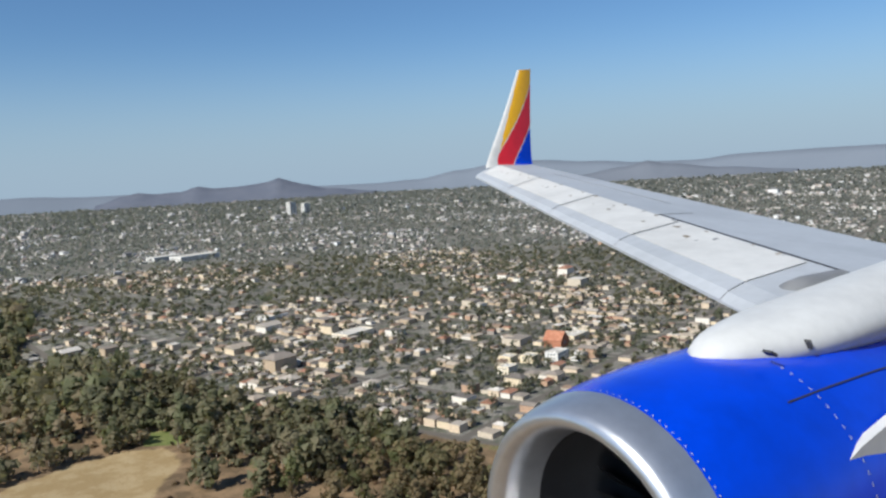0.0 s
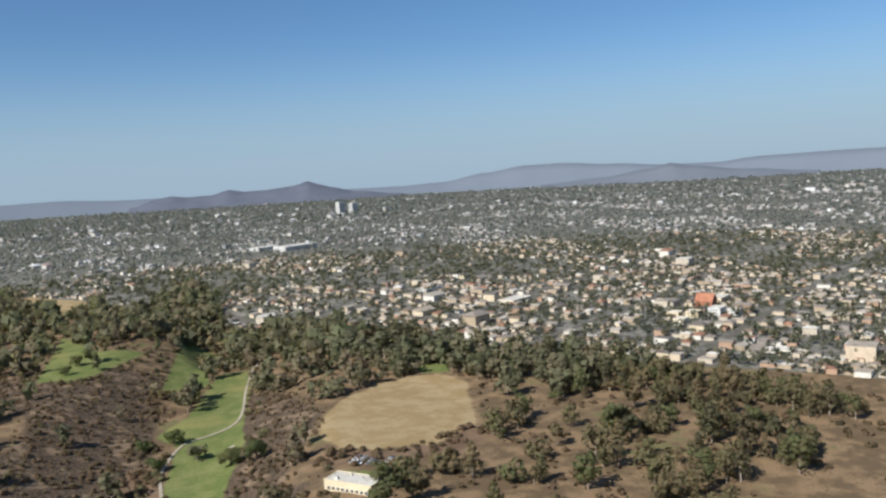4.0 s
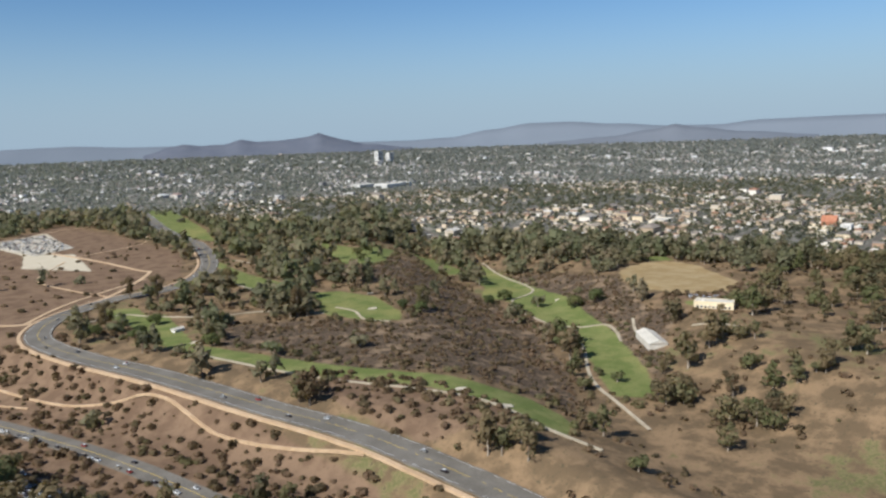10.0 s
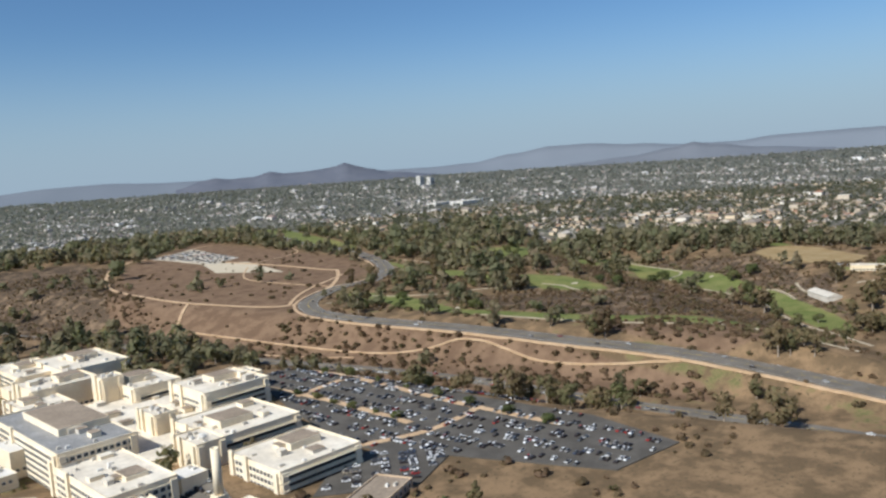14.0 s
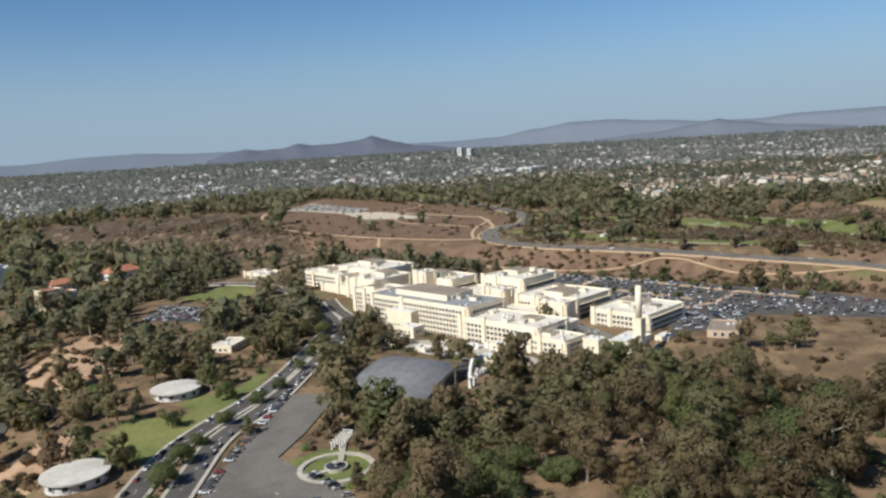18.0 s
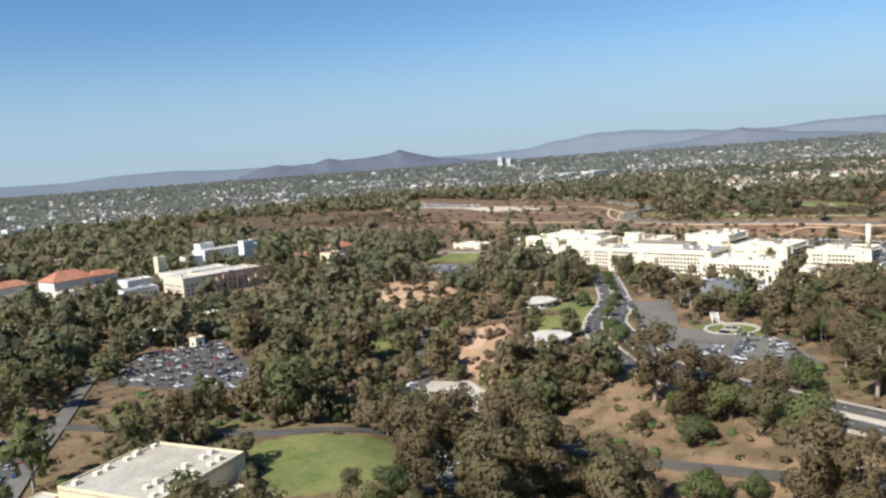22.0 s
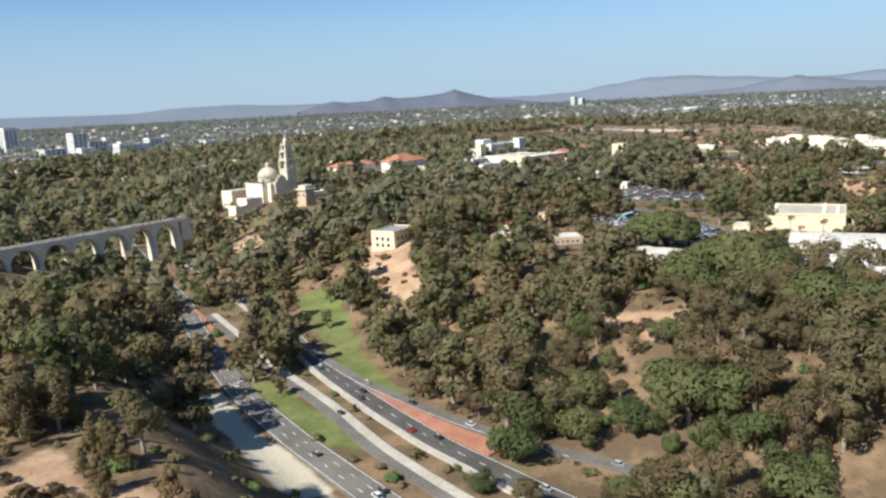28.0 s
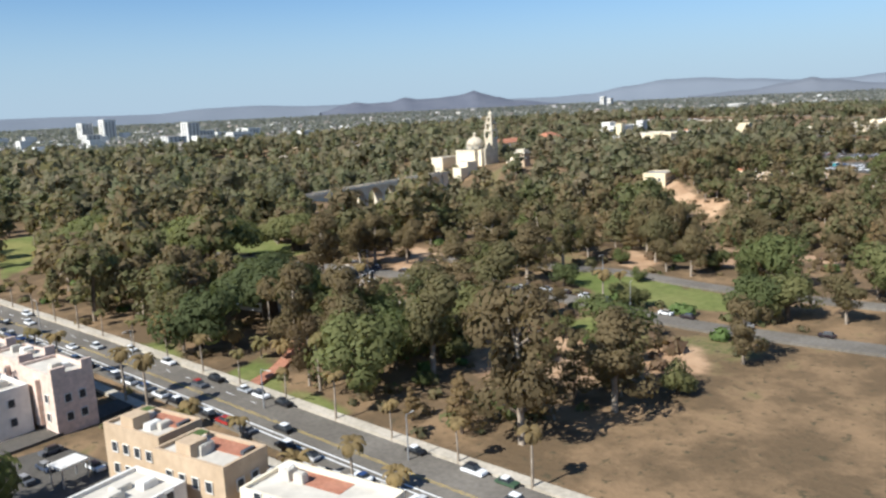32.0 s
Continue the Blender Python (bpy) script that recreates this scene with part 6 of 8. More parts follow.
# ---- museums round the plaza ----
MUSEUMS = [
    ("museum", "yellow-cream museum block with arched windows", -643.8, 407.5, 14, 22, 9, 26.6, M_STUCCO, M_ROOF_PALE, 3, 5),
    ("museum", "museum wing of weathered pink stucco under repair", -620.9, 411.1, 32, 20, 9, 26.4, M_PINK, M_ROOF_PALE, 3, 7),
    ("museum_wing", "pale museum hall behind the plaza front", -630, 434, 34, 18, 9, 26.0, M_CREAM, M_ROOF_PALE, 1, 6),
    ("museum_wing", "low white arcade with a flat roof", -667, 412, 18, 10, 9, 23.6, M_WHITE, M_ROOF_GREY, 2, 2),
    ("museum_wing", "low white arcade with a flat roof", -662, 434, 14, 12, 9, 25.6, M_WHITE, M_ROOF_PALE, 2, 2),
    ("museum_wing", "small cream pavilion tower", -644, 450, 5, 5, 9, 34.0, M_STUCCO, M_ROOF_PALE, 3, 0),
    ("museum_wing", "low cream arcade building", -690, 440, 20, 9, 9, 23.6, M_CREAM, M_ROOF_PALE, 2, 1),
    ("museum_wing", "small cream pavilion with red tiles", -683, 428, 7, 6, 9, 25.6, M_CREAM, M_TILE, 2, 0),
    ("museum_wing", "white museum wing with stepped roofs", -588, 499, 40, 14, 12, 30.2, M_WHITE, M_ROOF_PALE, 3, 6),
    ("museum_wing", "white museum wing with a raised end", -579, 487, 8, 6, 12, 33.6, M_WHITE, M_ROOF_PALE, 2, 1),
    ("museum_wing", "low white museum wing with stepped roofs", -612, 494, 12, 10, 12, 27.6, M_WHITE, M_ROOF_PALE, 2, 2),
    ("museum_wing", "pale stepped roof pavilion of the museum", -600, 506, 10, 8, 12, 33.4, M_WHITE, M_ROOF_PALE, 1, 1),
    ("maintenance_hall", "low service hall with a brown flat roof", -396, 160, 16, 10, 30, 17.8, M_TAN, M_ROOF_BROWN, 1, 2),
    ("villa", "cream villa with a tiled roof among trees", -568, 391, 9, 8, 20, 30.0, M_STUCCO, M_TILE, 3, 0),
    ("villa", "cream villa with a tiled roof among trees", -560, 399, 8, 7, 20, 27.0, M_CREAM, M_TILE, 2, 0),
    ("museum_wing", "long low white hall among trees", -752, 518, 22, 9, 17, 20.6, M_WHITE, M_ROOF_PALE, 1, 2),
    ("pavilion", "small white garden pavilion above the lot", -692, 300, 6, 5, 20, 21.6, M_WHITE, M_ROOF_PALE, 1, 0),
    ("pavilion", "small cream garden pavilion above the lot", -681, 279, 4, 3.5, 20, 20.2, M_CREAM, M_TAN, 1, 0),
    ("pavilion", "curved white music shell among dark trees", -666, 312, 10, 6, 40, 22.6, M_WHITE, M_ROOF_PALE, 1, 0),
    ("pavilion", "small white park house among trees", -742, 294, 4, 4, 20, 19.6, M_WHITE, M_ROOF_PALE, 1, 0),
    ("pavilion", "small white park house among trees", -735, 283, 4, 3, 20, 19.2, M_CREAM, M_ROOF_PALE, 1, 0),
    ("house", "white flat-roofed park house on a slope", -836, 243, 14, 10, 24, 20.6, M_STUCCO, M_ROOF_GREY, 2, 0),
    ("house", "tan flat-roofed park house among trees", -812, 208, 9, 8, 24, 19.5, M_TAN, M_ROOF_PALE, 1, 1),
    ("house", "tan flat-roofed park house among trees", -772, 233, 9, 7, 24, 20.0, M_STUCCO, M_ROOF_PALE, 1, 1),
    ("hall", "white flat-roofed park hall on the lawn", -1064, 130, 10, 9, 24, 22.6, M_WHITE, M_ROOF_PALE, 1, 1),
    ("hall", "small white park hall with a flat roof", -1045, 135, 7, 5, 24, 21.6, M_WHITE, M_TAN, 1, 0),
    ("kiosk", "small cream kiosk beside the drive", -1054, 142, 2.6, 2.2, 24, 22.2, M_CREAM, M_TAN, 1, 0),
]
for name, label, x, y, w, d, turn, top, wall, roof, floors, units in MUSEUMS:
    block(name, label, "building", x, y, w, d, turn, top, wall, roof, floors, 2.2, 2.4, 1.1, 1.3, "sw", 0.5, None, units, ledges=False)
for x, y, w, d, eave, rise, label in ((-721, 498, 34, 14, 23.6, 3.0, "long white hall with a red tile roof"), (-686, 488, 24, 18, 24.5, 5.0, "tall hall with a broad red-brown tile roof"),
                                      (-664, 506, 16, 10, 22.5, 3.0, "long white hall with a red tile roof"), (-550, 470, 14, 10, 21.2, 2.2, "low house with an orange tile roof"),
                                      (-514, 486, 20, 11, 21.4, 3.0, "low house with an orange tile roof")):
    z = gz(x, y)
    t = thing("tiled_hall", x, y, z, 17, label, "building", "tile-roofed halls")
    part("wall", box(-w / 2, w / 2, -d / 2, d / 2, -2, eave - z), M_WHITE, t)
    part("roof", Solid().gable(-w / 2, w / 2, -d / 2, d / 2, eave - z, rise, 0, 0.6, d * 0.4), M_TILE, t, "red clay tile hip roof")
    windows(t, w, d, 1.0, 1, 2.2, 2.4, 1.0, 1.5, "sw")

# planters, scaffolds and vines before the weathered wing
wing = thing("scaffold", -620.9, 411.1, gz(-620.9, 411.1), 9, "builders' scaffold and brown sheeting on a museum wing", "scaffold")
ruin = random.Random(4)
for k in range(26):
    u, z0, w, h = ruin.uniform(-15, 15), ruin.uniform(0, 7), ruin.uniform(0.8, 2.4), ruin.uniform(0.8, 3.0)
    part("sheet", box(u - w / 2, u + w / 2, -10.3 - ruin.uniform(0.2, 1.0), -10.05, z0, min(z0 + h, 9.0)), ruin.choice((M_PINK, M_TAN, M_DARK_BARK, M_STUCCO)), wing)
for k in range(11):
    part("pole", box(-15 + k * 3 - 0.1, -15 + k * 3 + 0.1, -11.6, -11.4, -1, 9.4), M_TAN, wing)

# ---- the tower and the dome ----
t = thing("bell_tower", -808, 403.5, 17, 17, "ornate pale stone bell tower with three open stages and a spire", "tower")
part("shaft", Solid().box(-3.0, 3.0, -3.0, 3.0, -2, 15.5).box(-3.25, 3.25, -3.25, 3.25, 14.6, 15.2).box(-3.2, 3.2, -3.2, 3.2, -2, 1.5), M_STONE, t)
z, half = 15.5, 2.7
for stage, h in ((0, 5.2), (1, 4.6), (2, 3.6)):
    q = part("belfry", Solid().box(-half - 0.35, half + 0.35, -half - 0.35, half + 0.35, z, z + 0.5).box(-half * 0.45, half * 0.45, -half * 0.45, half * 0.45, z, z + h), M_STONE, t, "open arched stone stage")
    for sx in (-1, 1):
        for sy in (-1, 1):
            part("pillar", box(sx * half - 0.42, sx * half + 0.42, sy * half - 0.42, sy * half + 0.42, z + 0.5, z + h - 0.6), M_STONE, q)
            part("finial", Solid().lathe([(0.4, z + h), (0.22, z + h + 0.7), (0.05, z + h + 1.5)], 6, 0, sx * half, sy * half), M_STONE, q)
    part("cornice", Solid().box(-half - 0.5, half + 0.5, -half - 0.5, half + 0.5, z + h - 0.6, z + h), M_STONE, q)
    z, half = z + h, half - 0.62
part("cupola", Solid().lathe([(1.25, z), (1.3, z + 1.6), (1.5, z + 1.8), (1.2, z + 2.6), (0.5, z + 3.2), (0.4, z + 3.9), (0.15, z + 4.2), (0.05, z + 5.4)], 12), M_STONE, t, "tiled cupola and spire")
for k in range(4):
    part("window", window_mesh(0.8, 1.6), None, t, at=pose(0, 0, 0, 0, 0, k * 90) @ Matrix.Translation((0, -3.03, 8)))

t = thing("domed_church", -817.5, 408, 17, 17, "white church-like hall with a tiled dome and carved front", "church")
part("nave", Solid().box(-10, 10, -7, 7, -2, 9.5).box(-7, 7, -10, 10, -2, 9.2).box(-10.3, 10.3, -7.3, 7.3, 8.8, 9.5), M_CREAM, t)
part("facade", Solid().box(-4.5, 4.5, -11.2, -10, -2, 10).box(-3, 3, -11.2, -10, 10, 12).box(-1.4, 1.4, -11.2, -10, 12, 13.2), M_STONE, t, "carved stone front")
part("drum", Solid().lathe([(5.6, 8.5), (5.6, 11.6), (5.9, 11.6), (5.9, 12.0)], 24), M_STONE, t)
part("dome", Solid().lathe([(5.6 * math.cos(a), 12.0 + 5.2 * math.sin(a)) for a in (0, 0.25, 0.5, 0.75, 1.0, 1.2, 1.4)], 24), M_STONE, t, "pale patterned tile dome", True)
for k in range(12):
    a = k * math.pi / 6
    part("dome_rib", Solid().add([((5.66 * math.cos(e)) * math.cos(a + da), (5.66 * math.cos(e)) * math.sin(a + da), 12.02 + 5.26 * math.sin(e)) for e in (0, 0.3, 0.6, 0.9, 1.2, 1.4) for da in (-0.02, 0.02)],
                                [(2 * i, 2 * i + 1, 2 * i + 3, 2 * i + 2) for i in range(5)]), M_TAN, t)
part("lantern", Solid().lathe([(1.0, 17.0), (0.95, 18.6), (1.2, 18.8), (0.7, 19.5), (0.1, 19.9), (0.05, 21)], 10), M_STONE, t)
for k in range(8):
    part("window", window_mesh(0.8, 1.5), None, t, at=pose(0, 0, 0, 0, 0, k * 45 + 22) @ Matrix.Translation((0, -5.62, 9.6)))
for x, y, w, d, top, label in ((-834, 394, 10, 8, 20.5, "white stepped museum wing below the dome"), (-842, 390, 7, 6, 17.5, "white stepped museum wing below the dome"),
                               (-826, 428, 20, 9, 22.0, "white museum wing behind the dome"), (-800, 388, 12, 8, 21.0, "white museum wing beside the tower")):
    block("museum_wing", label, "building", x, y, w, d, 17, top, M_CREAM, M_ROOF_PALE, 1, 2.2, 2.2, 1.0, 1.3, "sw", 0.5, None, 1)
t = thing("stone_tower", -816, 363, 13.5, 17, "tapered stone tower house on a buttressed base", "tower")
part("base", box(-4.4, 4.4, -4.4, 4.4, -3, 4, taper=0.9), M_TAN, t)
part("shaft", box(-3.4, 3.4, -3.4, 3.4, 4, 11.2, taper=0.6), M_TAN, t)
part("crown", Solid().box(-3.7, 3.7, -3.7, 3.7, 11.2, 12.0).box(-2.6, 2.6, -2.6, 2.6, 12.0, 13.6), M_STONE, t)
for k in range(4):
    for u in (-1.6, 1.6):
        part("window", window_mesh(0.8, 1.6), None, t, at=pose(0, 0, 0, 0, 0, k * 90) @ Matrix.Translation((u, -3.2, 8)))

# ---- the arched bridge ----
BR_A, BR_B = Vector((-882, 352, 0)), Vector((-978, 313, 0))
run = (BR_B - BR_A)
length = run.length
t = thing("arched_bridge", BR_A.x, BR_A.y, 0, math.degrees(math.atan2(run.y, run.x)), "tall pale concrete bridge with seven round arches over the canyon", "bridge")
DECK, PITCH, RAD, SPRING, HALF = 19.0, 12.4, 5.35, 12.7, 2.6
first = 2.2
part("deck", box(-4, length + 2, -HALF - 0.5, HALF + 0.5, DECK - 0.5, DECK), M_BRIDGE, t)
part("roadway", box(-4, length + 2, -HALF + 0.5, HALF - 0.5, DECK + 0.004, DECK + 0.06), M_OLD_ASPHALT, t, "grey bridge roadway")
for y in (-HALF - 0.45, HALF + 0.2):
    part("parapet", box(-4, length + 2, y, y + 0.25, DECK, DECK + 0.75), M_BRIDGE, t)
for k in range(8):
    x = first + k * PITCH
    g = gz(*(BR_A + run * (min(x, length) / length)).xy)
    part("pier", Solid().box(x - 0.85, x + 0.85, -HALF, HALF, g - 2, SPRING).box(x - 1.0, x + 1.0, -HALF - 0.15, HALF + 0.15, SPRING - 0.3, SPRING + 0.1), M_BRIDGE, t)
for k in range(7):
    c, s, n = first + (k + 0.5) * PITCH, Solid(), 14
    arc = [(c - RAD * math.cos(math.pi * i / n), SPRING + RAD * math.sin(math.pi * i / n)) for i in range(n + 1)]
    arc = [(c - PITCH / 2, SPRING)] + arc + [(c + PITCH / 2, SPRING)]
    m = len(arc)
    v = [(x, y, z) for y in (-HALF, HALF) for x, z in arc] + [(x, y, DECK - 0.5) for y in (-HALF, HALF) for x, z in arc]
    f = [(i, i + 1, 2 * m + i + 1, 2 * m + i) for i in range(m - 1)] + [(m + i + 1, m + i, 3 * m + i, 3 * m + i + 1) for i in range(m - 1)]
    f += [(i + 1, i, m + i, m + i + 1) for i in range(m - 1)]
    part("arch", s.add(v, f), M_BRIDGE, t)
for x0, x1 in ((-4, first - 1.3), (first + 7 * PITCH + 1.3, length + 2)):
    part("abutment", box(x0, x1, -HALF, HALF, 10, DECK - 0.5), M_BRIDGE, t)

# ---- golf club, sheds and the church in the near town ----
block("club_house", "cream golf club house with a flat roof", "building", -27, 221, 18, 8, -63, gz(-27, 221) + 3.4, M_STUCCO, M_ROOF_PALE, 1, 1.6, 1.8, 1.0, 0.9, "sw", 0.3, None, 3)
t = thing("shed", -71, 223, gz(-71, 223), 55, "long storage shed with a pale grey gable roof", "shed")
part("wall", box(-11, 11, -4, 4, -2, 2.0), M_ROOF_PALE, t)
part("roof", Solid().gable(-11, 11, -4, 4, 2.0, 1.6), M_ROOF_PALE, t, "pale ribbed sheet roof")
for k in range(5):
    part("door", box(-9.5 + k * 4.2, -7.5 + k * 4.2, -4.06, -4.0, -0.5, 1.5), M_SHADE_STEEL, t)
t = thing("shelter", -237, 362, gz(-237, 362), 20, "small white golf shelter by the fairway", "shelter")
part("wall", box(-2.6, 2.6, -1.4, 1.4, -1, 1.4), M_WHITE, t)
part("roof", Solid().gable(-2.6, 2.6, -1.4, 1.4, 1.4, 0.6), M_ROOF_PALE, t)
t = thing("church", 322, 348, gz(322, 348), 17, "brick-red gabled church in the suburb", "church")
part("wall", box(-5, 5, -6, 6, -1, 4.5), M_TILE, t)
part("roof", Solid().gable(-6, 6, -5, 5, 4.5, 5.0).mesh("roof", [M_TILE]), None, t, at=pose(0, 0, 0, 0, 0, 90))
part("gable_wall", Solid().add([(-5, -6, 4.5), (5, -6, 4.5), (0, -6, 9.0)], [(0, 1, 2)]), M_STUCCO, t)
part("window", window_mesh(1.4, 2.6), None, t, at=Matrix.Translation((0, -6.03, 2.0)))
block("church_hall", "long cream church hall with a flat roof", "building", 340, 350, 20, 9, 17, gz(340, 350) + 5, M_STUCCO, M_ROOF_PALE, 2, 1.9, 2.0, 1.0, 0.9, "sw", 0.4, None, 3)
for k, (x, y, w, d, h, wall) in enumerate([(296, 320, 12, 8, 6, M_WHITE), (285, 330, 8, 8, 4.4, M_STUCCO), (276, 338, 8, 8, 4.4, M_STUCCO), (262, 322, 9, 7, 4, M_CREAM), (305, 312, 7, 7, 4.5, M_WHITE),
                                           (250, 470, 26, 14, 4, M_CREAM), (230, 560, 22, 12, 3.6, M_WHITE), (330, 1050, 60, 26, 7, M_WHITE), (300, 1090, 40, 20, 6, M_WHITE)]):
    block("apartment_house", "pale flat-roofed apartment house in the suburb", "building", x, y, w, d, 17, gz(x, y) + h, wall, M_ROOF_PALE, int(h / 2), 1.8, 1.8, 0.9, 0.9, "sw", 0.4, None, 2)
for x, y, w, d, top, label in ((-806, 1055, 18, 16, 49, "white high-rise apartment tower"), (-853, 1335, 20, 16, 58, "pale grey high-rise apartment tower"), (-884, 1345, 18, 16, 54, "pale grey high-rise apartment tower"),
                               (-905, 1180, 22, 16, 38, "white mid-rise apartment block"), (-780, 1085, 26, 14, 37, "white mid-rise apartment block"), (-760, 1000, 30, 14, 34, "white mid-rise apartment block"),
                               (-840, 1010, 26, 14, 33, "white mid-rise apartment block"), (-700, 1120, 22, 14, 36, "white mid-rise apartment block"), (910, 2019, 22, 14, 60, "white office block far off"),
                               (960, 2035, 22, 14, 54, "white office block far off")):
    block("apartment_tower", label, "building", x, y, w, d, 17, top, M_WHITE, M_ROOF_PALE, int((top - gz(x, y)) / 3.2), 3.0, 5.5, 3.6, 1.6, "sw", 0.6, None, 2, "far towers", 1.2)

midrise = random.Random(9)
for k in range(26):
    x, y = midrise.uniform(-1060, -640), midrise.uniform(1000, 1560)
    block("apartment_house", "white mid-rise apartment house on the far mesa", "building", x, y, midrise.uniform(12, 26), midrise.uniform(9, 16), 17, gz(x, y) + midrise.uniform(4, 12), M_WHITE,
          M_ROOF_PALE, 1, 3.0, 7.0, 5.0, 1.2, "s", 0.4, None, 0, "far mid-rises", 1.5)

# ---- apartment houses on the avenue ----
AVENUE_HOUSES = [
    # x, y, width, depth, turn, top, wall, roof
    (-1098.6, 73.0, 4.8, 7.8, 24, 27.0, "tan"), (-1096.2, 63.6, 4.8, 8.4, 24, 27.0, "tan"), (-1103.2, 63.0, 6.5, 6.2, 24, 25.6, "white"),
    (-1090.8, 53.6, 5.6, 12.0, 24, 25.4, "cream"), (-1105.8, 104.5, 4.2, 7.5, 18, 27.6, "pink"), (-1103.6, 95.6, 4.6, 8.0, 18, 27.8, "pink"),
    (-1109.5, 97.0, 4.0, 7.0, 18, 26.6, "white"), (-1109.0, 113.0, 4.2, 7.0, 18, 27.4, "pink"), (-1112.5, 124.0, 5.0, 8.0, 18, 27.0, "white"),
]
WALLS = {"tan": M_TAN, "white": M_WHITE, "cream": M_CREAM, "pink": worn("pink_stucco", (0.66, 0.5, 0.4), (0.74, 0.58, 0.48), 0.2, 0.9, 1.5, 0.1)}
for x, y, w, d, turn, top, tone in AVENUE_HOUSES:
    h = block("apartment_house", {"tan": "two-storey tan apartment house with a cluttered roof terrace", "white": "two-storey white apartment house with a flat roof",
                                  "cream": "long cream apartment house with a flat roof and vents", "pink": "two-storey pale pink apartment house with stepped parapets"}[tone],
              "house", x, y, w, d, turn, top, WALLS[tone], M_ROOF_PALE, 2, 2.1, 1.6, 0.7, 0.9, "nesw", 0.45, 21.6, 3, "avenue houses", 0.8)
    z = top - 21.6
    if tone == "tan":
        part("roof_deck", box(0.2, w / 2 - 0.4, -d / 2 + 0.4, d / 2 - 2.6, z - 0.3, z - 0.2), M_BRICK_PAVE, h, "brown roof terrace boards")
        part("stair_hut", box(-w / 2 + 0.4, -0.2, 0, 1.8, z - 0.4, z + 0.9), WALLS[tone], h)
        part("planter", box(0.3, 1.6, -d / 2 + 0.5, -d / 2 + 0.9, z - 0.2, z + 0.15), M_SHADE_STEEL, h)
        part("awning", box(0.2, 1.7, d / 2 - 2.3, d / 2 - 1.2, z + 0.3, z + 0.36), M_GREENSHRUB, h, "green roof awning")
    if tone == "pink":
        part("parapet_step", box(-w / 2, -w / 2 + 1.6, -d / 2, -d / 2 + 0.4, z, z + 0.7), WALLS[tone], h)
        part("parapet_step", box(w / 2 - 1.2, w / 2, -d / 2, -d / 2 + 0.4, z, z + 0.9), WALLS[tone], h)
        part("bay", box(-w / 2 - 0.5, -w / 2, -1.2, 1.2, 0.2, z - 0.8), WALLS[tone], h)
    if tone == "cream":
        part("roof_patch", box(0.4, w / 2 - 0.5, -1.5, d / 2 - 1.5, z - 0.33, z - 0.3), M_BRICK_PAVE, h, "terracotta roof patch")
t = thing("carport", -1105.5, 77.3, 21.8, 24, "small white carport roof on posts", "carport")
part("canopy", box(-1.4, 1.4, -1.1, 1.1, 1.5, 1.7), M_WHITE, t)
for x in (-1.25, 1.25):
    for y in (-0.95, 0.95):
        part("post", box(x - 0.06, x + 0.06, y - 0.06, y + 0.06, -0.3, 1.5), M_POLE, t)

# ---- where trees stand ----
FOOT += [(-503, 191, 18, 19, 22), (-599, 184, 8, 8, 0), (-562.5, 229, 8, 8, 0), (-531, 269, 8, 6, 40), (-758, 123.5, 12, 14, 29.5), (-791.5, 98.5, 17, 17, 0), (-806, 153, 11, 11, 29.5),
         (-640, 180, 7, 6, 20), (-721, 498, 19, 9, 17), (-686, 488, 14, 11, 17), (-664, 506, 10, 7, 17), (-550, 470, 9, 7, 17), (-514, 486, 12, 8, 17), (-808, 403, 5, 5, 17),
         (-817, 408, 13, 13, 17), (-816, 363, 8, 8, 17), (-71, 223, 13, 6, 55), (-237, 362, 4, 3, 20), (-933, 331, 60, 4, 22), (-433, 166, 3, 3, 0), (-465, 208, 12, 8, 13)]
# the way that the eye looks, along the ground
LOOK = np.array([math.cos(radians(55)), math.sin(radians(55))])
OPEN = [PARKING[k] for k in ("rose", "organ", "plaza", "hospital", "grove")]


def in_box(x, y, cx, cy, hw, hd, turn):
    c, s = math.cos(radians(turn)), math.sin(radians(turn))
    u, w = (x - cx) * c + (y - cy) * s, -(x - cx) * s + (y - cy) * c
    return (np.abs(u) < hw) & (np.abs(w) < hd)


def blocked(x, y, margin=1.6):
    """Paving, buildings and yards, where nothing grows."""
    b = np.zeros(x.shape, bool)
    for line, half in PAVED:
        lo, hi = np.min(line, 0) - half - margin, np.max(line, 0) + half + margin
        near = (x > lo[0]) & (x < hi[0]) & (y > lo[1]) & (y < hi[1]) & ~b
        if near.any():
            i = np.nonzero(near)[0]
            b[i[line_distance(x[i], y[i], line) < half + margin]] = True
    for poly in YARDS:
        lo, hi = np.min(poly, 0) - 3, np.max(poly, 0) + 3
        i = np.nonzero((x > lo[0]) & (x < hi[0]) & (y > lo[1]) & (y < hi[1]) & ~b)[0]
        if len(i):
            b[i[poly_distance(x[i], y[i], poly) > -1.0]] = True
    for row in FOOT:
        b |= in_box(x, y, *row)
    return b


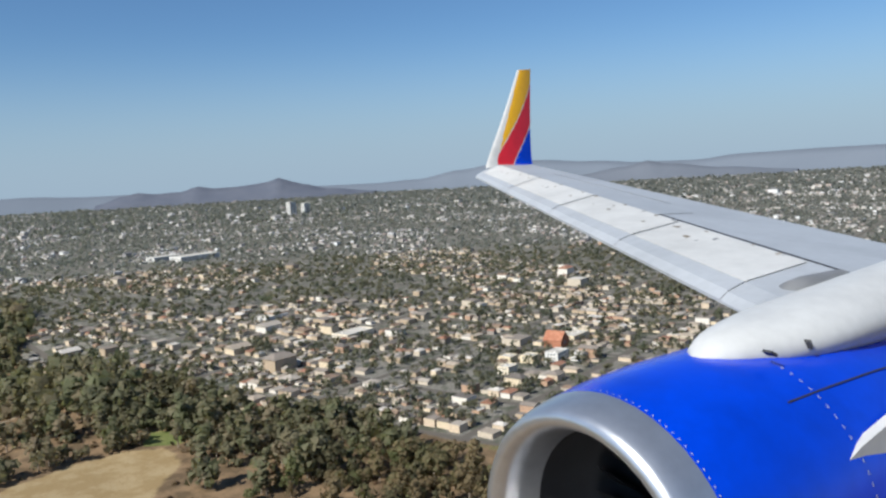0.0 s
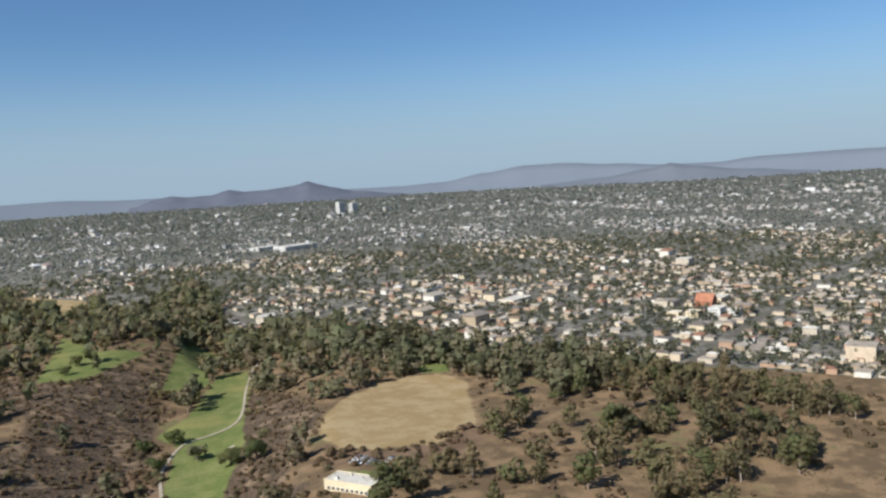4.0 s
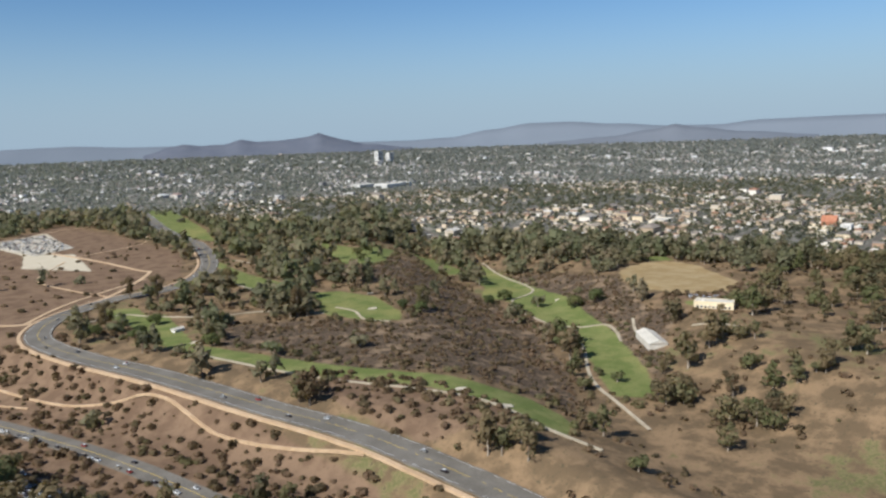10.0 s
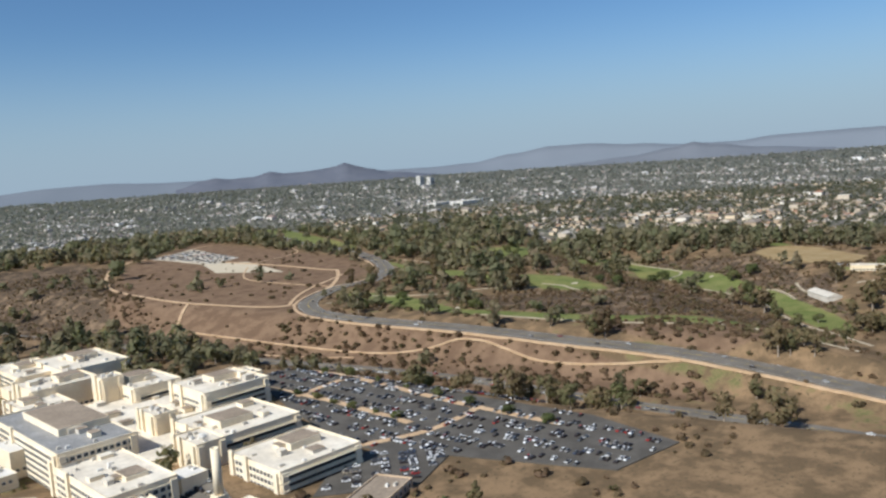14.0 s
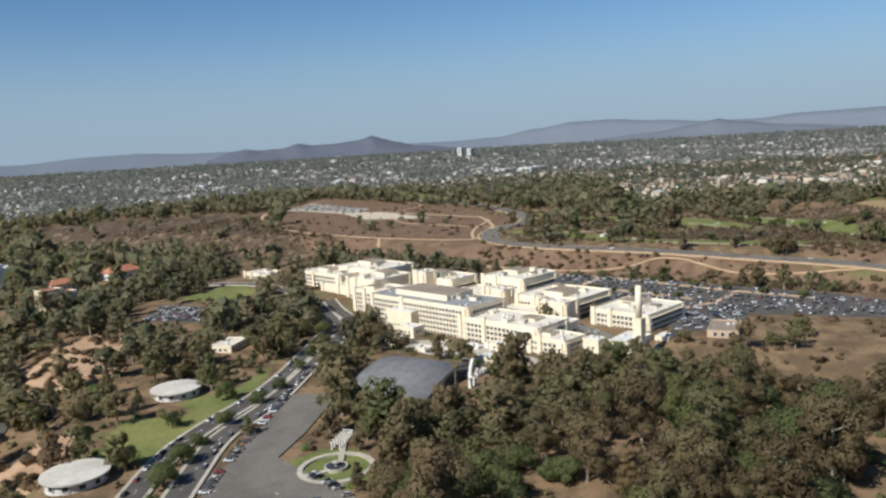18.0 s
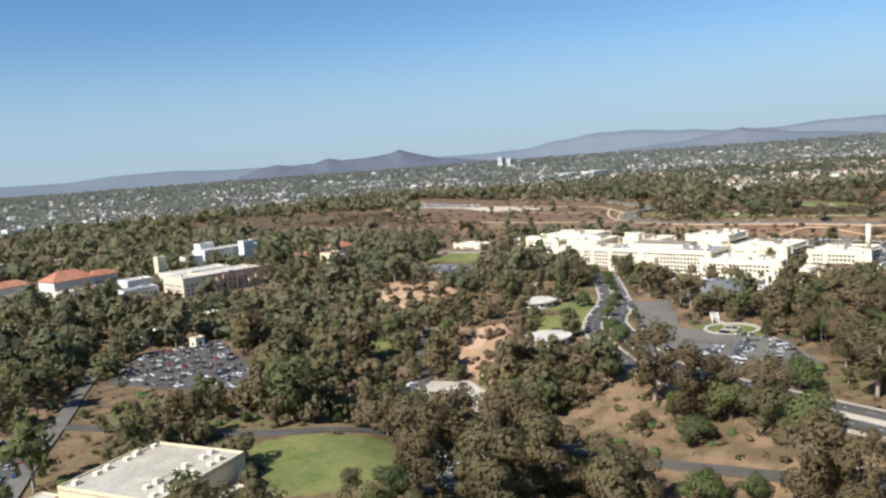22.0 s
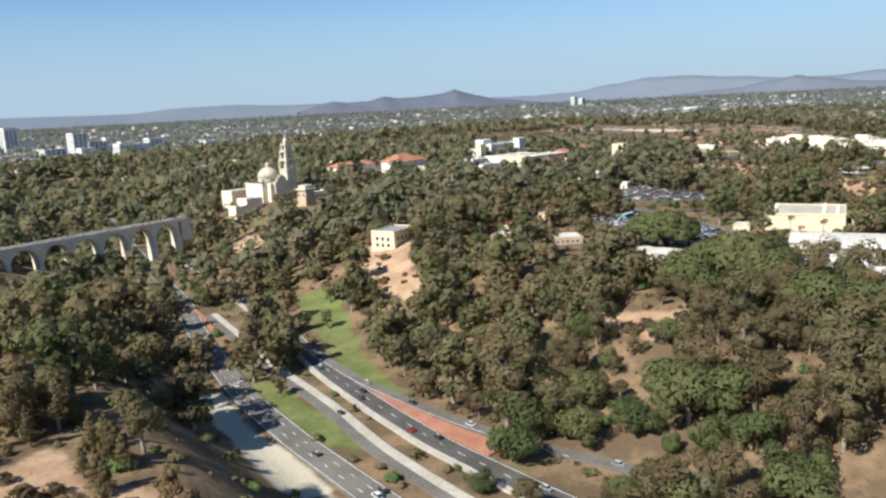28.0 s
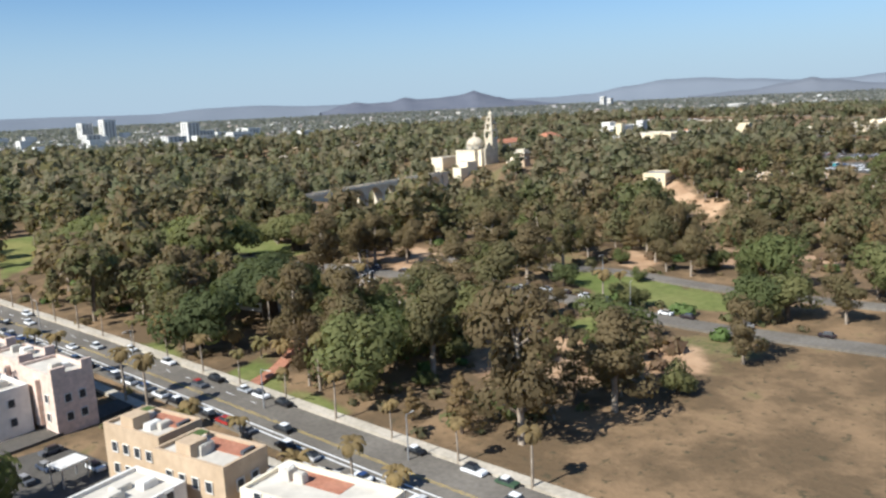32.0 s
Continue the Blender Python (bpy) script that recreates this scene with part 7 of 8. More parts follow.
def screened(x, y):
    """Places from which a tree would hide what the flight sees plainly: lots, freeway, hospital, halls."""
    b = np.zeros(x.shape, bool)
    for far in (6.0, 12.0, 18.0):
        px, py = x + LOOK[0] * far, y + LOOK[1] * far
        for poly in OPEN:
            b |= poly_distance(px, py, poly) > -0.5
        if far < 14:
            b |= patch_depth(px, py, PALE_PATCHES) > 0.5
        for row in FOOT:
            if 380 < row[1] < 520 and row[2] > 9:
                b |= in_box(px, py, *row)
        if far < 10:
            b |= (patch_depth(px, py, BARE_PATCHES + GREEN_PATCHES) > 0.5) & (np.sin(x * 1.7 + y * 2.3) < 0.55)
            for line in (AVENUE, PARK_BLVD_W, CANYON_ROAD, PARK_DRIVE, EAST_DRIVE):
                b |= line_distance(px, py, line) < 3.5
            for row in FOOT:
                if row[1] < 520 and row[3] > 5:
                    b |= in_box(px, py, *row)
    return b


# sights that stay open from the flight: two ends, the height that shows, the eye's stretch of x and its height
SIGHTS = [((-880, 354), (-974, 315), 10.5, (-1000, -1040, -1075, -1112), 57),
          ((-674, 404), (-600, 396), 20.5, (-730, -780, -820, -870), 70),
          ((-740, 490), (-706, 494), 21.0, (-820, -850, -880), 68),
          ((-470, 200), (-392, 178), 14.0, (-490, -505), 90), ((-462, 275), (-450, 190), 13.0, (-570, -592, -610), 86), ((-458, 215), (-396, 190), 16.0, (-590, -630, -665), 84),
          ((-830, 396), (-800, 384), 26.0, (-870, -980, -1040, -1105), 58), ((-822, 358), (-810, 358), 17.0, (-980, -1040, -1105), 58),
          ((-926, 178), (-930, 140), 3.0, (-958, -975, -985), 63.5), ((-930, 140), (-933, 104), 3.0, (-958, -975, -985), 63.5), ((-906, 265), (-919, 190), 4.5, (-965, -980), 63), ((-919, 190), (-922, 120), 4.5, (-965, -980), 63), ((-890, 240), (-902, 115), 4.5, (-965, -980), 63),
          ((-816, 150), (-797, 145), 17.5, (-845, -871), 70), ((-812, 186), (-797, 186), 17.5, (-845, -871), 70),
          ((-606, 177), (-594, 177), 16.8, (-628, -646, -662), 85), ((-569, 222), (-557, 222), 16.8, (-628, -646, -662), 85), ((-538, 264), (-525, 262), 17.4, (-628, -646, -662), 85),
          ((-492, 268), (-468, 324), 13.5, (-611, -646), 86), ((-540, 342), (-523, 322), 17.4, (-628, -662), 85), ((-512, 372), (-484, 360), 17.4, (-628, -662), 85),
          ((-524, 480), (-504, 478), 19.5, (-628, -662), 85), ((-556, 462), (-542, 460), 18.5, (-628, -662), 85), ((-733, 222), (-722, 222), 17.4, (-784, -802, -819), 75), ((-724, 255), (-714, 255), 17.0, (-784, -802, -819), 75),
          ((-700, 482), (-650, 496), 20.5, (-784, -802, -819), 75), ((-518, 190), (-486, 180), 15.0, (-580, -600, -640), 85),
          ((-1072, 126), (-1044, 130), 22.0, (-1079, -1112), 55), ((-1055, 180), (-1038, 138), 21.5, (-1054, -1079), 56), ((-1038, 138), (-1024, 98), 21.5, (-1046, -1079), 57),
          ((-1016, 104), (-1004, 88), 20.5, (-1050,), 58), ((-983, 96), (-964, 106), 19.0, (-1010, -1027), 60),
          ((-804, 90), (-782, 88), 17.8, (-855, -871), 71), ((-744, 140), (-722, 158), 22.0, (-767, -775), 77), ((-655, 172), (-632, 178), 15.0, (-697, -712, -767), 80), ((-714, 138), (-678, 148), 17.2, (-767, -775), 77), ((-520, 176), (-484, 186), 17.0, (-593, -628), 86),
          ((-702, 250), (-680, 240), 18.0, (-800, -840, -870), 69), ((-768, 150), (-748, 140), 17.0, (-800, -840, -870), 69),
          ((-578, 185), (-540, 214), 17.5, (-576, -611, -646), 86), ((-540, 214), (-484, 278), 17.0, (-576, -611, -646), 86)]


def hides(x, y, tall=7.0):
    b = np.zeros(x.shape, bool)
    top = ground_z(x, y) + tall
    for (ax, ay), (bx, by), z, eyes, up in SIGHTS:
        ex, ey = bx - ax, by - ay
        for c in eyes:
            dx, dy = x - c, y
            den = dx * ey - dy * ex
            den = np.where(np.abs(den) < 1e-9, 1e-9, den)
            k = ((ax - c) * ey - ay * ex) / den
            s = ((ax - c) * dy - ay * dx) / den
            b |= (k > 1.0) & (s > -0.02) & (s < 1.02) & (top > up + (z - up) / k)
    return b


def patch_depth(x, y, patches):
    d = np.full(x.shape, -99.0)
    for poly in patches:
        d = np.maximum(d, poly_distance(x, y, poly))
    return d


def plant(rng, x0, x1, y0, y1, spacing):
    n = int((x1 - x0) * (y1 - y0) / spacing ** 2)
    nx = max(2, int((x1 - x0) / spacing))
    i = np.arange(n)
    x = x0 + (i % nx + 0.5 * ((i // nx) % 2)) * spacing + rng.uniform(-0.42, 0.42, n) * spacing
    y = y0 + (i // nx) * spacing + rng.uniform(-0.42, 0.42, n) * spacing
    return x, y


def woods():
    rng = np.random.default_rng(11)
    sets = [plant(rng, -1125, -420, 60, 330, 5.9), plant(rng, -1150, -440, 330, 1010, 6.8), plant(rng, -440, 170, 135, 1010, 6.0)]
    x, y = np.concatenate([s[0] for s in sets]), np.concatenate([s[1] for s in sets])
    green, bare = patch_depth(x, y, GREEN_PATCHES), patch_depth(x, y, BARE_PATCHES + PALE_PATCHES)
    dry, brush, town = patch_depth(x, y, DRY_PATCHES), patch_depth(x, y, BRUSH_PATCHES), poly_distance(x, y, TOWN)
    field = noise_field(x, y, 0.011, 5)
    chance = np.where(x < -420, np.where(field > 0.40, 0.84, 0.24), 0.0)
    chance = np.where((x < -806) & (x > -880) & (y < 150), 0.95, chance)
    chance = np.where((x < -728) & (x > -800) & (y > 212) & (y < 310), 0.85, chance)
    chance = np.where((x < -505) & (x > -560) & (y > 235) & (y < 315), 0.85, chance)
    chance = np.where((x < -1000) & (y < 260), np.where(field > 0.42, 0.78, 0.24), chance)
    golf = (x >= -420)
    chance = np.where(golf, np.where(field > 0.58, 0.5, 0.06), chance)
    belt = golf & (town < -2) & (town > -62) & (x > -20)
    chance = np.where(belt, 0.85, chance)
    chance = np.where(golf & (y > 560) & (x > -200), np.maximum(chance, 0.4), chance)
    chance = np.where((y > 800) & (x < 0), np.maximum(chance, 0.36), chance)
    chance = np.where((x > -455) & (x < -340) & (y > 385) & (y < 570), 0.14, chance)
    chance = np.where(golf & (x > -380) & (x < -290) & (y > 210) & (y < 400) & (np.abs(line_distance(x, y, FLORIDA_ROAD)) < 16), 0.4, chance)
    chance = np.where(golf & (x < -380) & (y < 430), 0.35, chance)
    chance = np.where((brush > 0) | (bare > 1.5), 0.02, chance)
    chance = np.where((green > 0.5), np.where(x < -850, 0.22, 0.03), chance)
    chance = np.where((dry > -3) | (town > -2), 0.0, chance)
    chance = np.where((x < -1108) & (y < 150), 0.1, chance)
    avenue_side = (x < -1075 - (y - 60) * 0.26)
    chance = np.where(avenue_side & (y < 170), 0.4, chance)
    chance = np.where((x > -954) & (x < -924) & (y > 50) & (y < 126), 0.0, chance)
    keep = rng.uniform(size=len(x)) < chance
    x, y = x[keep], y[keep]
    keep = ~blocked(x, y)
    x, y = x[keep], y[keep]
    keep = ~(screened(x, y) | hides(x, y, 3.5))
    x, y = x[keep], y[keep]
    # trees shrunk where full height would block the camera's view of the sights
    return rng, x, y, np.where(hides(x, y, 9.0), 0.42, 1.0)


rng, TX, TY, TS = woods()
order = np.argsort(TY + np.where(TX > -430, 60, 0))
TX, TY, TS = TX[order], TY[order], TS[order]

# ---- the nearest trees, one by one ----
KINDS = {
    "euc": ("eucalyptus_tree", "tall eucalyptus with a pale trunk and loose olive crown", M_BARK, M_EUC, 2700, 0.215),
    "oak": ("oak_tree", "broad round evergreen tree with a dense dark crown", M_DARK_BARK, M_OAK, 2700, 0.215),
    "pine": ("pine_tree", "conical pine with layered dark green boughs", M_DARK_BARK, M_PINE, 2400, 0.2),
}
MODELS = {k: [near_tree(k, 20 + i, c, sz, bark, leaves, name, label, "tree", name.replace("_tree", "s of the park"))
              for i in range(3)] for k, (name, label, bark, leaves, c, sz) in KINDS.items()}
NEAR = 620
used = {k: [0, 0, 0] for k in KINDS}
pick = np.random.default_rng(3)


def stand(kind, x, y, size, turn):
    i = int(pick.integers(0, 3))
    model = MODELS[kind][i]
    m = pose(x, y, gz(x, y), 0, 0, turn) @ Matrix.Diagonal((size, size, size * pick.uniform(0.85, 1.15), 1))
    if used[kind][i]:
        copy_thing(model, m)
    else:
        model.matrix_basis = m
    used[kind][i] += 1


near_x, near_y, near_s = TX[:NEAR], TY[:NEAR], TS[:NEAR]
mixf = noise_field(near_x, near_y, 0.02, 8)
for x, y, q, low in zip(near_x, near_y, mixf, near_s):
    r = pick.uniform()
    if x < -930 and x > -985 and y < 140:
        kind = "pine" if r < 0.75 else "euc"
    elif q > 0.56:
        kind = "oak" if r < 0.75 else "euc"
    else:
        kind = "euc" if r < 0.72 else ("oak" if r < 0.9 else "pine")
    stand(kind, x, y, low * min(1.6, math.exp(pick.normal(0.13, 0.26))) * {"oak": 1.0, "euc": 0.95, "pine": 0.85}[kind], pick.uniform(0, 360))
GOLF_TREES = [(-232, 459), (-218, 454), (-214, 431), (-205, 431), (-184, 391), (-183, 372), (-182, 349), (-130, 318), (-134, 328), (-69, 533), (-106, 620), (-101, 572),
              (-78, 564), (-63, 321), (-62, 348), (-269, 382), (-264, 367), (-256, 364), (-199, 433), (-185, 429), (-69, 479), (-156, 398), (-190, 380), (-176, 360), (-126, 322),
              (-225, 445), (-210, 440), (-240, 385), (-236, 322), (-260, 395), (-250, 372), (-110, 600), (-95, 590), (-85, 545), (-60, 500), (-40, 300), (-33, 290), (-48, 350)]
for x, y in GOLF_TREES:
    stand("oak" if pick.uniform() < 0.6 else "euc", x, y, pick.uniform(0.75, 1.15), pick.uniform(0, 360))
for x, y in ((-595, 151), (-590, 159), (-585, 167), (-578, 176), (-571, 185), (-561, 194), (-548, 204), (-538, 211), (-525, 225), (-515, 236), (-505, 247), (-497, 262), (-600, 138),
             (-572, 203), (-553, 214), (-536, 231), (-520, 247), (-505, 266), (-492, 283), (-588, 184), (-603, 166), (-612, 146)):
    stand("oak", x, y, pick.uniform(0.5, 0.85), pick.uniform(0, 360))
for x, y in ((-731, 217), (-725, 210), (-719, 203), (-711, 192), (-702, 180), (-692, 172), (-684, 167), (-676, 166), (-668, 165), (-722, 216), (-706, 196), (-695, 184)):
    stand("oak", x, y, pick.uniform(0.62, 0.85), pick.uniform(0, 360))
for k in range(16):
    u = k / 15
    x, y = (-349 + 18 * u, 288 - 120 * u) if k % 2 else (-375 + 15 * u, 276 - 74 * u)
    stand("oak", x + pick.uniform(-1, 1), y, pick.uniform(0.35, 0.6), pick.uniform(0, 360))
PARK_OAKS = [(-1068, 108, 0.9), (-1061, 99, 1.0), (-1053, 96, 1.1), (-1043, 98, 0.8), (-1039, 84, 0.5), (-1040, 74, 0.9), (-1020, 88, 0.7), (-1024, 124, 0.9), (-1061, 138, 1.0), (-1037, 124, 0.6),
             (-1048, 77, 0.7), (-1058, 116, 0.9), (-1055, 105, 0.8), (-994, 143, 0.9), (-1007, 133, 1.0), (-996, 128, 0.8), (-1020, 128, 0.9), (-1013, 124, 0.8), (-986, 88, 0.8), (-981, 90, 0.8),
             (-988, 96, 0.7), (-1068, 94, 0.8), (-1061, 92, 0.8), (-1048, 106, 0.9), (-1012, 123, 0.8), (-1006, 99, 0.6), (-1021, 119, 0.7), (-1018, 106, 0.6), (-997, 112, 0.8)]
for x, y, size in PARK_OAKS:
    stand("oak", x, y, size * 1.15, pick.uniform(0, 360))
for x, y, size in ((-1050, 140, 1.2), (-1038, 147, 1.15), (-1034, 148, 1.0), (-1039, 110, 1.0), (-1030, 94, 1.0), (-1075, 131, 1.2), (-1082, 122, 1.1), (-1072, 98, 1.1), (-1066, 158, 1.2), (-1054, 86, 1.0),
                   (-1073, 100, 1.0), (-1067, 96, 1.0), (-1023, 133, 0.95), (-1017, 129, 1.05), (-1009, 116, 0.95), (-1008, 109, 0.8), (-1029, 143, 1.05), (-1013, 133, 1.0), (-996, 101, 0.9), (-1034, 155, 1.0)):
    stand("euc", x, y, size, pick.uniform(0, 360))
for x, y in ((-985, 134), (-985, 120), (-973, 138), (-969, 127), (-967, 122), (-961, 124), (-960, 114), (-959, 106), (-982, 110), (-962, 98)):
    stand("pine", x, y, pick.uniform(0.85, 1.1), pick.uniform(0, 360))
fig = near_tree("fig", 60, 5200, 0.25, M_DARK_BARK, M_OAK, "fig_tree", "huge spreading fig tree with a dense domed crown", "tree", "figs of the park")
fig.matrix_basis = pose(-806, 127, gz(-806, 127)) @ Matrix.Diagonal((1.9, 1.9, 1.9, 1))
for x, y, size in ((-790.5, 160, 1.15), (-812, 116, 1.3), (-1068, 122, 1.0), (-1078, 206, 1.1), (-1040, 176, 0.9), (-1062, 172, 1.2)):
    copy_thing(fig, pose(x, y, gz(x, y), 0, 0, x * 7) @ Matrix.Diagonal((size, size, size * 1.1, 1)))


# ---- palms ----
def palm(seed, height, name, label, fronds, frond_len):
    rnd = random.Random(seed)
    t = thing(name, 0, 0, -200, 0, label, "palm tree", "palms of the avenue")
    s = Solid()
    for k in range(4):
        limb(s, (0.05 * k, 0, height * k / 4 - (0.6 if k == 0 else 0)), (0.05 * (k + 1), 0, height * (k + 1) / 4), 0.17 - 0.02 * k, 0.15 - 0.02 * k, 7)
    part("trunk", s, M_BARK, t, smooth=True)
    s = Solid()
    for k in range(fronds):
        a, up = k * 2.4, rnd.uniform(-0.5, 1.0)
        pts, x, z, ang = [], 0.0, height, up
        for j in range(6):
            pts.append((0.2 + x, z))
            x += math.cos(ang) * frond_len / 5
            z += math.sin(ang) * frond_len / 5
            ang -= 0.42
        w = [0.08, 0.3, 0.36, 0.32, 0.22, 0.03]
        v = []
        for (r, zz), ww in zip(pts, w):
            v += [(r * math.cos(a) - ww * math.sin(a), r * math.sin(a) + ww * math.cos(a), zz - 0.12), (r * math.cos(a), r * math.sin(a), zz + 0.03),
                  (r * math.cos(a) + ww * math.sin(a), r * math.sin(a) - ww * math.cos(a), zz - 0.12)]
        s.add(v, [(3 * j + i, 3 * j + i + 1, 3 * j + i + 4, 3 * j + i + 3) for j in range(5) for i in range(2)])
    part("fronds", s, M_PALM, t)
    return t


tall_palm = palm(1, 6.2, "fan_palm", "tall slender palm with a small tufted crown", 16, 1.5)
date_palm = palm(2, 3.2, "date_palm", "stout palm with a wide feathery crown", 30, 2.4)
spots = offset_line(smooth_line(AVENUE, 1.0), -9.0)
west = offset_line(smooth_line(AVENUE, 1.0), 4.6)
first = {"tall": True, "date": True}


def put_palm(kind, x, y, size):
    model = tall_palm if kind == "tall" else date_palm
    m = pose(x, y, gz(x, y), 0, 0, x * 31 % 360) @ Matrix.Diagonal((size, size, size, 1))
    if first[kind]:
        model.matrix_basis, first[kind] = m, False
    else:
        copy_thing(model, m)


for k in range(44, 232, 7):
    x, y = spots[k]
    put_palm("tall" if k % 3 else "date", x + pick.uniform(-0.8, 2.5), y, pick.uniform(0.75, 1.1))
for k in range(60, 200, 9):
    x, y = west[k]
    put_palm("tall", x, y, pick.uniform(0.6, 0.85))
for x, y in ((-1059, 119), (-1026, 88), (-1039, 69), (-1082, 117), (-1079, 109), (-1077, 103), (-1075, 100), (-1076, 86), (-1071, 85), (-1085, 124), (-1070, 98), (-1066, 104), (-1072, 112), (-1035, 104), (-1050, 124), (-1058, 116), (-1020, 90), (-755, 137), (-759, 141), (-752, 132), (-762, 133), (-750, 144), (-774, 232),
             (-790, 212), (-760, 226), (-797, 205), (-785, 198), (-492, 178), (-500, 176), (-640, 420), (-655, 425), (-610, 425)):
    put_palm("date" if int(x) % 2 else "tall", x, y, pick.uniform(0.8, 1.15))

# ---- cypress hedge row by the garden gate ----
cyp = thing("cypress", -200, 0, -200, 0, "slim dark column cypress in a garden row", "tree", "cypress row")
s = Solid()
limb(s, (0, 0, -0.5), (0, 0, 1.5), 0.1, 0.05)
part("trunk", s, M_DARK_BARK, cyp)
v, f, nn = leaf_cloud(np.random.default_rng(4), [((0, 0, 0.7 + 0.55 * k), (0.42 - 0.04 * k, 0.42 - 0.04 * k, 0.5)) for k in range(6)], 220, 0.2)
part("crown", quads_mesh("crown", v, f, M_OAK, None, nn), None, cyp)
for k in range(9):
    x, y = -492 + k * 1.9, 163 + k * 1.1
    m = pose(x, y, gz(x, y))
    if k:
        copy_thing(cyp, m)
    else:
        cyp.matrix_basis = m

# ---- the woods behind, and scrub ----
fx, fy = TX[NEAR:], TY[NEAR:]
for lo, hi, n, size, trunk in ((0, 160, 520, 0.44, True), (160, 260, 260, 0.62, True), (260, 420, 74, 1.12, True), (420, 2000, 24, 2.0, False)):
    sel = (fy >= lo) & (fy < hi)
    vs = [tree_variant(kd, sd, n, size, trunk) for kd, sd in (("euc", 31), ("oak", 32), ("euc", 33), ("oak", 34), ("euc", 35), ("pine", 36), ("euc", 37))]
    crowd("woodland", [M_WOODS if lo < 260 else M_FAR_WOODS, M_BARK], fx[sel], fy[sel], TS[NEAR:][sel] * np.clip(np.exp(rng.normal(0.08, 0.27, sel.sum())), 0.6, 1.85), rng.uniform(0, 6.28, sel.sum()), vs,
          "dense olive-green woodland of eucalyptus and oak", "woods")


def scrub(name, label, mats, spacing, test, n, size, lo, hi, seed, area):
    r = np.random.default_rng(seed)
    x, y = plant(r, *area, spacing)
    k = test(x, y, r)
    x, y = x[k], y[k]
    k = ~blocked(x, y, 0.4)
    x, y = x[k], y[k]
    crowd(name, mats, x, y, r.uniform(lo, hi, len(x)), r.uniform(0, 6.28, len(x)), [shrub_variant(s, n, size) for s in range(5)], label, "shrubs")


scrub("scrub", "low dark brown chaparral scrub on dry slopes", [M_SHRUB], 3.4,
      lambda x, y, r: (patch_depth(x, y, BRUSH_PATCHES) > -4) & (r.uniform(size=len(x)) < np.where(noise_field(x, y, 0.035, 12) > 0.47, 0.72, 0.24)) & (patch_depth(x, y, GREEN_PATCHES) < 0), 20, 0.42, 0.5, 1.7, 21, (-640, 110, 90, 760))
scrub("bushes", "scattered dark bushes on bare earth", [M_SHRUB], 3.7,
      lambda x, y, r: (patch_depth(x, y, BARE_PATCHES) > -1) & (r.uniform(size=len(x)) < np.where((x > -345) & (y > 400), 0.05, np.where(x > -345, 0.7, 0.3))), 46, 0.38, 0.6, 2.3, 22, (-1080, 60, 40, 700))
scrub("undergrowth", "low green undergrowth between park trees", [M_WOODS], 4.2,
      lambda x, y, r: (patch_depth(x, y, GREEN_PATCHES + BARE_PATCHES + PALE_PATCHES) < 0) & (r.uniform(size=len(x)) < 0.5), 30, 0.36, 0.5, 1.7, 23, (-1110, -430, 62, 260))
scrub("edge_bushes", "dark rounded bushes along the golf fairways", [M_WOODS], 3.6,
      lambda x, y, r: (np.abs(patch_depth(x, y, GREEN_PATCHES) + 5) < 4.5) & (r.uniform(size=len(x)) < 0.4 * (noise_field(x, y, 0.02, 9) > 0.42)), 40, 0.42, 0.7, 2.4, 25, (-310, 60, 150, 700))
scrub("edge_bushes", "scattered bushes on the dry slopes of the golf ground", [M_SHRUB], 5.0,
      lambda x, y, r: (patch_depth(x, y, GREEN_PATCHES + BARE_PATCHES + DRY_PATCHES) < -3) & (poly_distance(x, y, TOWN) < 0) & (r.uniform(size=len(x)) < 0.5 * (noise_field(x, y, 0.016, 4) > 0.45)), 34, 0.42, 0.6, 2.0, 26, (-430, 200, 120, 560))
scrub("fresh_bushes", "bright green bushes beside lawns and paths", [M_GREENSHRUB], 9.0,
      lambda x, y, r: (patch_depth(x, y, GREEN_PATCHES + BARE_PATCHES) < 0) & (r.uniform(size=len(x)) < 0.2), 110, 0.3, 0.8, 2.0, 24, (-1110, -430, 62, 300))

